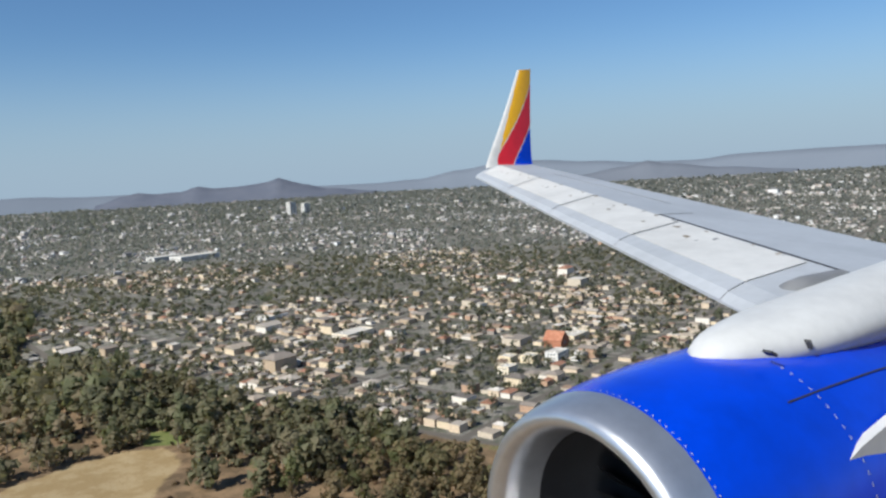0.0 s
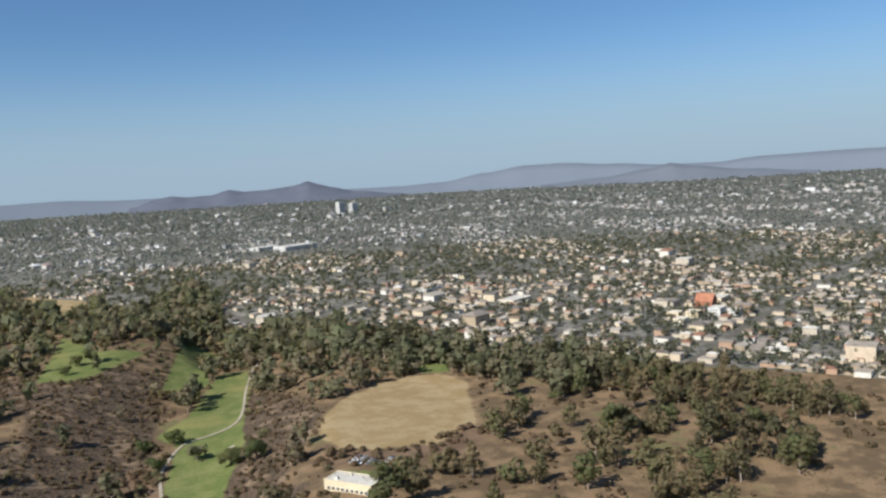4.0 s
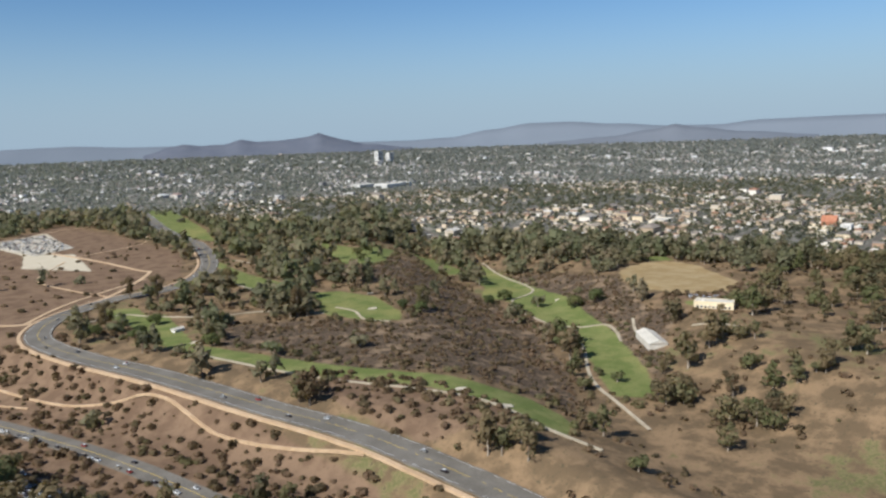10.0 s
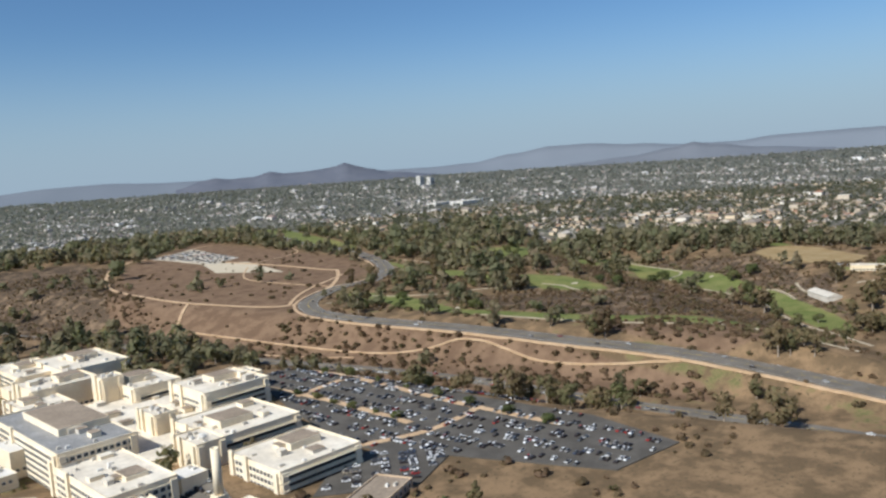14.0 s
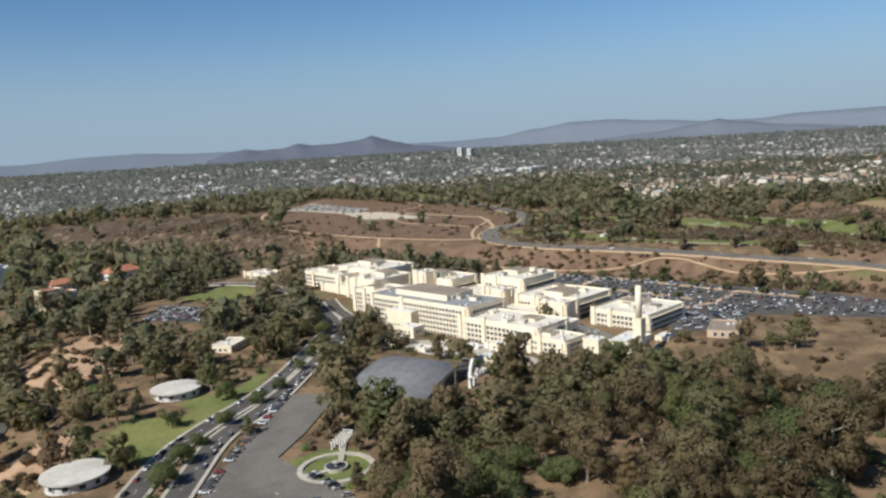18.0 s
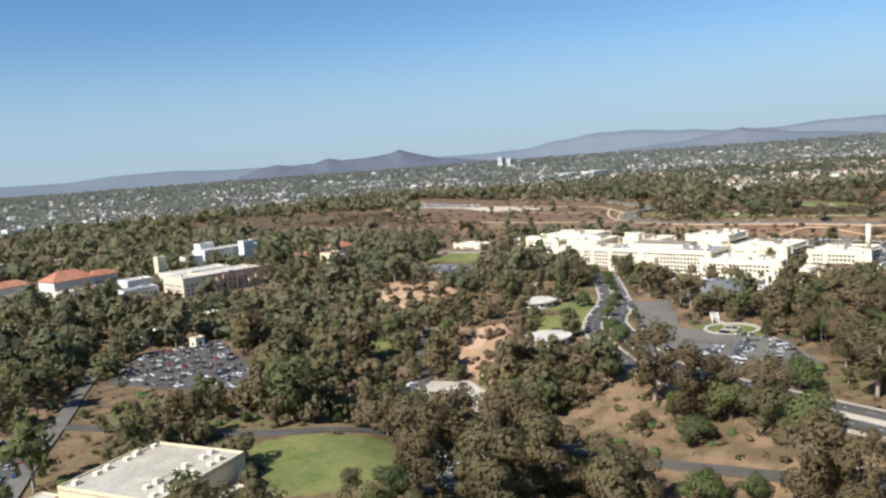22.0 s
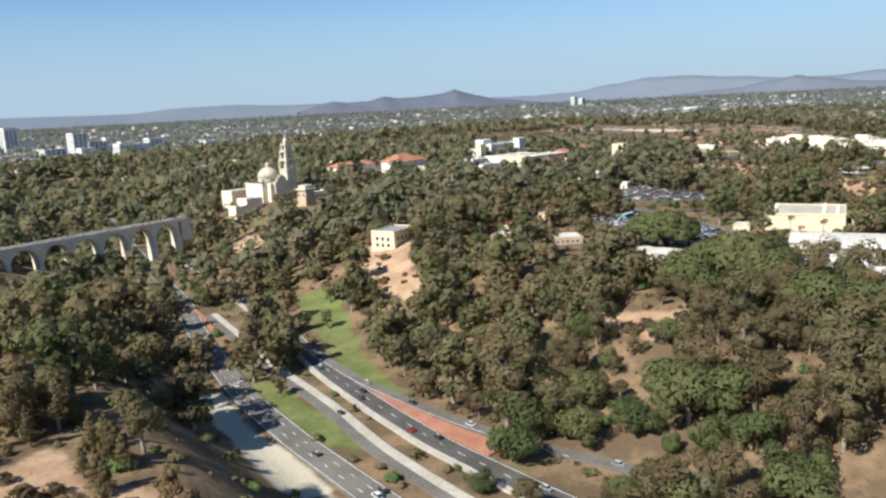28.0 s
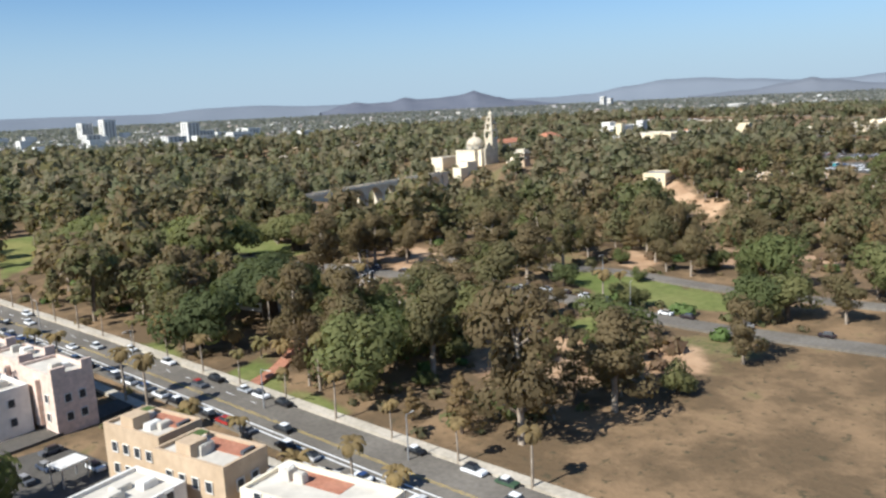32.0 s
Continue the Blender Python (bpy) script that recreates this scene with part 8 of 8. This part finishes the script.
# ---- cars ----
def car_model(seed, wheels=True):
    """A car about 2.2 m long at this scale: body with bonnet and boot, glazed cabin, four wheels, lamps."""
    kind = seed % 3
    t = thing("car", 0, 0, -200, 0, "parked car with glossy paint", "car", "cars")
    L, W = (2.2, 2.4, 2.5)[kind] / 2, 0.45
    hood, roof = (0.42, 0.48, 0.5)[kind], (0.7, 0.84, 0.9)[kind]
    prof = [(-L, 0.14), (-L, 0.36), (-L * 0.92, hood - 0.02), (-L * 0.4, hood), (L * 0.72, hood + 0.02), (L * 0.97, hood - 0.03), (L, 0.34), (L, 0.14)]
    s, n = Solid(), len(prof)
    s.add([(x, y, z) for y in (-W, W) for x, z in prof], [tuple(range(n)), tuple(range(2 * n - 1, n - 1, -1))] + [(k, n + k, n + (k + 1) % n, (k + 1) % n) for k in range(n)])
    back = (0.74, 0.92, 0.95)[kind]
    cab = [(-L * 0.45, hood), (-L * 0.12, roof), (L * back * 0.62, roof), (L * back, hood)]
    part("body", s, M_CAR_PAINT, t)
    s = Solid()
    s.add([(x, y * (0.97 if z == hood else 0.8), z) for y in (-W, W) for x, z in cab], [(0, 1, 2, 3), (7, 6, 5, 4), (0, 4, 5, 1), (2, 6, 7, 3)])
    part("glazing", s, M_GLASS, t)
    s = Solid().box(-L * 0.14, L * back * 0.64, -W * 0.81, W * 0.81, roof - 0.01, roof + 0.035, 0, 0.02)
    part("roof", s, M_CAR_PAINT, t)
    wheel = Solid().lathe([(0.16, -0.08), (0.175, -0.06), (0.175, 0.06), (0.16, 0.08)], 10).mesh("wheel", [M_TYRE])
    for x in (-L * 0.62, L * 0.6) if wheels else ():
        for y in (-W + 0.03, W - 0.03):
            part("wheel", wheel, None, t, at=pose(x, y, 0.175, 90, 0, 0))
    return t


CARS = [car_model(k, k < 3) for k in range(6)]
car_used = [0] * 6
car_rng = np.random.default_rng(5)
SPARE = []       # cars past the first few hundred, joined further down


def put_car(x, y, turn, lift=0.36, single=True, z=None):
    z = (gz(x, y) if z is None else z) + lift
    if not single or sum(car_used) > 270:
        SPARE.append((x, y, z, radians(turn)))
        return
    k = int(car_rng.integers(0, 3)) + (3 if sum(car_used) > 90 else 0)
    m = pose(x, y, z, 0, 0, turn)
    if car_used[k]:
        copy_thing(CARS[k], m)
    else:
        CARS[k].matrix_basis = m
    car_used[k] += 1


def fill_lot(poly, turn, fill, aisle=3.4, stall=1.35, single=True, centre=None, margin=1.2, rows=(-1.3, 1.3), nose=0.0):
    """Rows of cars, nose to nose, across a lot."""
    c, s = math.cos(radians(turn)), math.sin(radians(turn))
    cx, cy = np.mean(poly, 0)
    for i in range(-16, 17):
        for r in rows:
            for k in range(-75, 76):
                u, w = k * stall, i * (2 * aisle + 1.2) + r
                x, y = cx + c * u - s * w, cy + s * u + c * w
                if float(poly_distance(np.array(x), np.array(y), list(poly))) > margin and car_rng.uniform() < fill:
                    put_car(x + car_rng.normal(scale=0.06), y + car_rng.normal(scale=0.06), turn + 90 + (180 if car_rng.uniform() < 0.5 else 0) + car_rng.normal(scale=2), 0.33, single)


def along(line, off, start, end, gap, fill, turn=0.0, lift=0.38, single=True):
    pts = offset_line(smooth_line(line, 1.0), off)
    run, nxt = 0.0, start
    for a, b in zip(pts, pts[1:]):
        run += math.dist(a, b)
        if run >= nxt and run < end:
            nxt = run + gap * car_rng.uniform(0.9, 1.25)
            if car_rng.uniform() < fill:
                put_car(*a, math.degrees(math.atan2(b[1] - a[1], b[0] - a[0])) + turn, lift, single)


fill_lot(PARKING["plaza"], -18, 0.42, 3.8)
along(AVENUE, -3.7, 60, 250, 2.9, 0.8)
along(AVENUE, 3.5, 90, 240, 2.9, 0.45, 180)
along(AVENUE, -1.1, 40, 250, 26, 0.7)
along(AVENUE, 1.1, 50, 250, 22, 0.7, 180)
along(FREEWAY_W, 0.0, 150, 500, 22, 0.85)
along(FREEWAY_W, 1.8, 160, 500, 34, 0.8)
along(FREEWAY_E, -1.1, 90, 330, 20, 0.85, 180)
along(FREEWAY_E, 1.2, 90, 330, 26, 0.85, 180)
along(FREEWAY_RAMP, 0.4, 30, 220, 30, 0.8)
along(FREEWAY_X, 0.0, 50, 200, 16, 0.85, 180)
along([(-540, 205), (-578, 162), (-597, 130)], 1.6, 2, 90, 1.5, 0.7, 90)
along([(-557, 150), (-558, 130), (-573, 111)], -1.6, 2, 60, 1.5, 0.6, 90)
fill_lot([(-560, 140), (-562, 128), (-574, 112), (-594, 128), (-582, 144)], 25, 0.5, 3.6)
along(PARK_BLVD_W, -1.9, 120, 330, 2.8, 0.62)
along(PARK_BLVD_E, 1.9, 60, 200, 2.8, 0.7, 180)
along(PARK_DRIVE, 2.2, 20, 190, 3.2, 0.35)
for x, y, a in ((-1041, 155, 40), (-1038, 149, 130), (-1034, 128, 75), (-1026, 108, 110), (-1109, 80, 110), (-1107, 82, 110), (-1106, 86, 20), (-1103, 79, 110), (-1104, 73, 20), (-1111, 76, 110)):
    put_car(x, y, a)
fill_lot(PARKING["lawn"], 20, 0.5, 3.4)
fill_lot(PARKING["organ"], 17, 0.5, 3.9, single=False)
fill_lot(PARKING["hospital"], 102, 0.42, 3.8, single=False)
fill_lot(PARKING["yard"], 60, 0.5, 3.2, single=False)
fill_lot(PARKING["deck"], 12, 0.35, 2.4, single=False)
fill_lot(PARKING["mesa"], 20, 0.25, 3.0, single=False)
fill_lot([(-352, 300), (-325, 296), (-310, 230), (-300, 190), (-318, 190), (-330, 240)], 12, 0.4, 2.4, single=False)
fill_lot(PARKING["grove"], 50, 0.7, 2.6, single=False)
fill_lot([(-20, 240), (-6, 230), (2, 236), (-12, 248)], 40, 0.5, 2.4, single=False)
along(CANYON_ROAD, 2.6, 350, 1150, 34, 0.8, 0, 0.4, False)
along(CANYON_ROAD, -2.6, 350, 1150, 28, 0.8, 180, 0.4, False)
along(FLORIDA_ROAD, 1.8, 250, 900, 26, 0.8, 0, 0.4, False)
along(FLORIDA_ROAD, -3.2, 450, 900, 2.8, 0.3, 180, 0.4, False)
if SPARE:
    v_all, f_all, m_all = [], [], []
    for x, y, z, a in SPARE:
        k, c, s = len(v_all), math.cos(a), math.sin(a)
        b = Solid().box(-1.12, 1.12, -0.45, 0.45, 0.12, 0.45, 0).box(-0.55, 0.8, -0.42, 0.42, 0.45, 0.76, 1, 0.14)
        b.box(-0.36, 0.6, -0.28, 0.28, 0.755, 0.785, 0).box(-0.8, -0.5, -0.47, 0.47, 0, 0.3, 2).box(0.5, 0.8, -0.47, 0.47, 0, 0.3, 2)
        v_all += [(x + c * p - s * q, y + s * p + c * q, z + w) for p, q, w in b.v]
        f_all += [tuple(i + k for i in q) for q in b.f]
        m_all += b.m
    me = bpy.data.meshes.new("parked_cars")
    me.from_pydata(v_all, [], f_all)
    for m in (M_CAR_STUFF, M_CAR_DARK, M_TYRE):
        me.materials.append(m)
    me.polygons.foreach_set("material_index", np.array(m_all, np.int32))
    tagged(new("parked_cars", me), "rows of parked cars in many colours on far lots and roads", "cars", kind="stuff")

# ---- bus on the plaza, lamp posts ----
t = thing("bus", -755, 207.5, gz(-755, 207.5) + 0.33, 17, "teal and white city bus standing at the lot", "bus")
part("body", box(-3.6, 3.6, -0.65, 0.65, 0.25, 1.55, taper=0.06), worn("teal_paint", (0.03, 0.22, 0.24), (0.05, 0.28, 0.3), 0.5, 0.4, 3, 0), t)
part("window_band", box(-3.5, 3.5, -0.67, 0.67, 0.85, 1.3), M_GLASS, t)
part("roof", box(-3.5, 3.5, -0.58, 0.58, 1.55, 1.66), M_WHITE, t)
for x in (-2.3, 2.3):
    for y in (-0.6, 0.6):
        part("wheel", Solid().lathe([(0.26, -0.1), (0.26, 0.1)], 12), M_TYRE, t, at=pose(x, y, 0.26, 90, 0, 0))
lamp = thing("street_lamp", 0, 0, -200, 0, "slim grey street lamp with a short arm", "lamp post", "street lamps")
part("pole", Solid().lathe([(0.16, -0.3), (0.1, 0.2), (0.05, 5.0)], 8), M_POLE, lamp)
part("arm", box(-0.03, 1.0, -0.03, 0.03, 4.92, 4.98), M_POLE, lamp)
part("head", box(0.7, 1.25, -0.09, 0.09, 4.86, 4.95), M_ROOF_PALE, lamp)
spots = [(-768, 190), (-757, 160), (-776, 150), (-764, 128), (-785, 135), (-700, 250), (-690, 235), (-684, 262), (-560, 140), (-572, 135), (-556, 118), (-582, 146), (-1036, 110), (-1040, 140),
         (-1022, 86), (-1010, 104), (-995, 96), (-925, 180), (-926, 150), (-890, 140), (-886, 110), (-884, 160), (-1100, 142), (-1092, 112), (-1084, 84), (-1078, 62), (-360, 250), (-350, 220), (-365, 200), (-340, 180)]
for k, (x, y) in enumerate(spots):
    m = pose(x, y, gz(x, y), 0, 0, x * 13 % 360)
    if k:
        copy_thing(lamp, m)
    else:
        lamp.matrix_basis = m

# ---- the airliner from which the flight is seen, where it stands at the start ----
def gloss(name, col, rough=0.25, metal=0.0, streak=0.12):
    m, n, l, b = nodes_of(name, rough, metal)
    g, h = noise_node(n, l, 1.4, 5), noise_node(n, l, 14.0, 3)
    dark = tuple(c * (1 - streak * 2) for c in col)
    c = mix(n, l, ramp_fac(n, l, g, 0.4, 0.7), col, dark)
    c = mix(n, l, 1.0, c, ramp(n, l, h, [(0.3, (0.93, 0.93, 0.93)), (0.7, (1.04, 1.04, 1.04))]), "MULTIPLY")
    l.new(c, b.inputs["Base Color"])
    b.inputs["Specular IOR Level"].default_value = 0.5
    return m


P_BLUE = gloss("cowl_blue", (0.004, 0.045, 0.55), 0.22)
P_WHITE = gloss("fairing_white", (0.56, 0.55, 0.52), 0.45, 0, 0.06)
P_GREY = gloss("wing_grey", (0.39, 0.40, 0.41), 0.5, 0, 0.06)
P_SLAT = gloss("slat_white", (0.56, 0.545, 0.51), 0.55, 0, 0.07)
P_LIP = gloss("bare_aluminium", (0.66, 0.66, 0.66), 0.3, 0.85, 0.06)
P_DARK = gloss("inlet_dark", (0.03, 0.03, 0.032), 0.6, 0, 0.1)
P_SHADOW = gloss("panel_grey", (0.19, 0.19, 0.19), 0.6, 0, 0.1)
P_STAIN = gloss("brown_stain", (0.26, 0.22, 0.17), 0.8, 0, 0.2)
P_YELLOW = gloss("winglet_yellow", (0.80, 0.42, 0.01), 0.3, 0, 0.04)
P_RED = gloss("winglet_red", (0.62, 0.02, 0.03), 0.3, 0, 0.04)
plane = thing("airliner", 0, 0, 121.57, 0, "airliner wing with a blue engine and a striped winglet, in flight", "airplane")


def loft(rows, closed=True):
    """A skin through rows of points of equal number."""
    s, n = Solid(), len(rows[0])
    f = [(i * n + k, i * n + (k + 1) % n, (i + 1) * n + (k + 1) % n, (i + 1) * n + k) for i in range(len(rows) - 1) for k in range(n if closed else n - 1)]
    return s.add([p for r in rows for p in r], f)


def turned(rings, cx, cy, cz, n=48):
    """Rings of (distance aft, radius) about an axis along x."""
    return loft([[(x, cy + r * math.cos(2 * math.pi * k / n), cz + r * math.sin(2 * math.pi * k / n)) for k in range(n)] for x, r in [(cx + a, b) for a, b in rings]])


EX, EY, EZ = 1.80, 1.89, -1.35
cowl = part("engine_cowl", turned([(0.16, 0.553), (0.3, 0.572), (0.55, 0.588), (0.9, 0.592), (1.3, 0.58), (1.75, 0.54), (2.1, 0.49)], EX, EY, EZ), P_BLUE, plane, "glossy blue engine cowl", True)
part("inlet_lip", turned([(0.16, 0.553), (0.08, 0.538), (0.03, 0.52), (0.0, 0.495), (0.01, 0.465), (0.05, 0.44), (0.12, 0.42), (0.2, 0.41)], EX, EY, EZ), P_LIP, cowl, "bare aluminium inlet lip", True)
part("inlet_duct", turned([(0.2, 0.41), (0.6, 0.42), (0.62, 0.1), (0.4, 0.02)], EX, EY, EZ), P_DARK, cowl, "dark inlet duct and fan", True)
for k in range(22):
    a = k * 2 * math.pi / 22
    part("fan_blade", Solid().add([(EX + 0.58, EY + 0.1 * math.cos(a), EZ + 0.1 * math.sin(a)), (EX + 0.52, EY + 0.1 * math.cos(a + 0.2), EZ + 0.1 * math.sin(a + 0.2)),
                                   (EX + 0.5, EY + 0.4 * math.cos(a + 0.25), EZ + 0.4 * math.sin(a + 0.25)), (EX + 0.6, EY + 0.4 * math.cos(a), EZ + 0.4 * math.sin(a))], [(0, 1, 2, 3)]), P_DARK, cowl)
n = 120
part("rivet_band", Solid().add([q for k in range(n) for q in [(EX + dx, EY + r * math.cos(2 * math.pi * (k + da) / n), EZ + r * math.sin(2 * math.pi * (k + da) / n))
                                                             for dx, da, r in ((0.168, 0, 0.5562), (0.173, 0, 0.5566), (0.173, 0.25, 0.5566), (0.168, 0.25, 0.5562))]],
                               [(4 * k, 4 * k + 1, 4 * k + 2, 4 * k + 3) for k in range(n)]), P_GREY, cowl)
strake = [(2.38, -1.15), (2.46, -1.115), (2.68, -1.03), (2.9, -0.975), (3.2, -0.93), (3.2, -1.06), (2.9, -1.13), (2.62, -1.21), (2.45, -1.2)]
n = len(strake)
part("cowl_strake", Solid().add([(x, y - 0.05 * (x - 2.38), z) for y in (1.385, 1.425) for x, z in strake],
                                [tuple(range(n)), tuple(range(2 * n - 1, n - 1, -1))] + [(k, n + k, n + (k + 1) % n, (k + 1) % n) for k in range(n)]), P_WHITE, cowl, "white vortex strake")
# cowl seams: a hoop of fasteners aft, and a panel line along the side
part("cowl_seam", Solid().add([q for k in range(90) for q in [(EX + 0.86 + dx, EY + r * math.cos(2 * math.pi * (k + da) / 90), EZ + r * math.sin(2 * math.pi * (k + da) / 90))
                                                              for dx, da, r in ((0, 0, 0.5955), (0.006, 0, 0.5955), (0.006, 0.35, 0.5955), (0, 0.35, 0.5955))]],
                              [(4 * k, 4 * k + 1, 4 * k + 2, 4 * k + 3) for k in range(90)]), P_GREY, cowl)
part("panel_line", loft([[(x, EY + r * math.cos(2.2 + da), EZ + r * math.sin(2.2 + da)) for da in (0, 0.012)] for x, r in ((2.5, 0.593), (2.8, 0.594), (3.1, 0.584), (3.4, 0.566))], False), P_DARK, cowl)
# pylon fairing: a long rounded nose that widens into the wing
rows = []
for i in range(25):
    u = i / 24
    x = 2.44 + 2.0 * u
    top = -0.774 + 0.07 * min(1, u * 9) ** 0.5 + 0.155 * u ** 0.8
    low = -0.774 - 0.09 * min(1, u * 6) ** 0.5 - 0.08 * u
    w = 0.245 * math.sin(min(u * 2.6, 1.0) * math.pi / 2) ** 0.6 + 0.004
    rows.append([(x, EY + w * math.cos(q), (top + low) / 2 + (top - low) / 2 * math.sin(q)) for q in [k * 2 * math.pi / 24 for k in range(24)]])
py = part("pylon_fairing", loft(rows), P_WHITE, plane, "rounded white pylon fairing", True)
for x, z, dx, dz in ((2.6, -0.735, 0.03, -0.02), (2.86, -0.74, 0.008, -0.03)):
    part("latch", Solid().add([(x, 1.663, z), (x + dx, 1.657, z + dz), (x + dx + 0.006, 1.657, z + dz + 0.008), (x + 0.006, 1.663, z + 0.008)]
                              + [(x, 1.7, z), (x + dx, 1.7, z + dz), (x + dx + 0.006, 1.7, z + dz + 0.008), (x + 0.006, 1.7, z + 0.008)],
                              [(0, 1, 2, 3), (0, 4, 5, 1), (2, 6, 7, 3), (1, 5, 6, 2), (3, 7, 4, 0)]), P_DARK, py)


def wing_z(y):
    return -0.09 - 0.102 * (8.0 - y)


def lead(y):
    return 6.15 - 0.52 * (8.0 - y)


def trail(y):
    return 7.09 - 0.33 * (8.0 - y)


def skin(y, u, lift=0.0):
    """A point on the upper skin: u runs from the nose to the trailing edge."""
    c = trail(y) - lead(y)
    stations, heights = (0, 0.03, 0.1, 0.38, 1.0), (-0.015, 0.018, 0.045, 0.086 + 0.009 * (y - 3), 0.018 * (y - 2.2))
    return (lead(y) + u * c, y, wing_z(y) + float(np.interp(u, stations, heights)) + lift)


def under(y, u):
    x, y, z = skin(y, u)
    return (x, y, min(z - 0.012, wing_z(y) - 0.02 - 0.1 * u * (1 - u)))


ys = [2.0, 2.2, 2.8, 3.5, 4.2, 5.0, 5.8, 6.6, 7.3, 7.7, 8.0]
chord = [0, 0.03, 0.1, 0.24, 0.38, 0.6, 0.8, 1.0]
wing = part("wing", loft([[skin(y, u) for u in chord] + [under(y, u) for u in chord[::-1]] for y in ys]), P_GREY, plane, "pale grey swept wing", False)


def plate(u0, u1, span, lift, thick=0.006):
    """A thin panel on the upper skin between two chord lines."""
    us = [u0 + (u1 - u0) * k / 3 for k in range(4)]
    return loft([[skin(y, u, lift) for u in us] + [skin(y, u, lift - thick) for u in us[::-1]] for y in span])


for y0, y1 in ((2.3, 3.55), (3.58, 4.95), (4.98, 6.4), (6.43, 7.85)):
    part("slat", plate(0.1, 0.37, [y0 + (y1 - y0) * k / 4 for k in range(5)], 0.006), P_SLAT, wing, "white leading edge slat")
    # the shade on the slat's nose is painted as a grey strip
    part("slat_nose", plate(0.0, 0.098, [y0 + (y1 - y0) * k / 4 for k in range(5)], 0.005), P_GREY, wing, "slat nose coloured grey for its shade")
part("spoiler_gap", plate(0.39, 0.402, (2.02, 2.5, 3.0, 3.9), 0.004), P_DARK, wing)
part("spoiler_gap", plate(0.402, 0.62, (3.89, 3.905), 0.003), P_SHADOW, wing)
part("aileron_gap", plate(0.72, 0.726, (4.4, 5.2, 6.0, 6.8), 0.003), P_SHADOW, wing)
marks = random.Random(6)
for k in range(34):
    y, u = marks.uniform(2.4, 7.8), marks.choice((0.35, 0.36, 0.3, 0.24))
    d, w = marks.uniform(0.01, 0.06), marks.uniform(0.008, 0.03)
    part("stain", plate(u, u + w, (y, y + d), 0.0075, 0.001), marks.choice((P_STAIN, P_STAIN, P_SHADOW)), wing)
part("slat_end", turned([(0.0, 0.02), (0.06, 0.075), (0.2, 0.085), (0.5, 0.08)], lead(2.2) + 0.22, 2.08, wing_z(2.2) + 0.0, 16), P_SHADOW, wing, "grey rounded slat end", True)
# winglet: white nose, then yellow, red and blue bands that sweep up it
V, F, MI = [], [], []
nu, nh = 44, 64
for side in (0, 1):
    for j in range(nh + 1):
        h = j / nh
        blend = h ** 0.8
        fwd = 6.30 + 0.92 * h + 0.03 * math.sin(h * math.pi)
        aft = 7.10 + 0.36 * h
        for i in range(nu + 1):
            s = i / nu
            th = 0.05 * (1 - 0.5 * h) * math.sqrt(s) * (1 - s) * 2 * (1 if side else -1)
            V.append((fwd + (aft - fwd) * s, 7.98 + 0.36 * blend + th, 0.0 + 1.30 * h + 0.02 * s))
    base = side * (nu + 1) * (nh + 1)
    for j in range(nh):
        for i in range(nu):
            q = base + j * (nu + 1) + i
            F.append((q, q + 1, q + nu + 2, q + nu + 1) if not side else (q + nu + 1, q + nu + 2, q + 1, q))
            s, h = (i + 0.5) / nu, (j + 0.5) / nh
            edge = 0.86 * max(0.0, (s - 0.1) / 0.9) ** 0.75
            sweep = 0.4 * max(0.0, (s - 0.56) / 0.44) ** 0.8
            line = abs(h - edge) < 0.014 and s > 0.12 or abs(h - sweep) < 0.012 and s > 0.54
            MI.append(0 if s < 0.2 - 0.1 * h or line else (3 if h < sweep else (2 if h < edge else 1)))
sw = Solid()
sw.v, sw.f, sw.m = V, F, MI
part("winglet", sw, [P_SLAT, P_YELLOW, P_RED, P_BLUE], plane, "upswept winglet with yellow, red and blue bands", True)
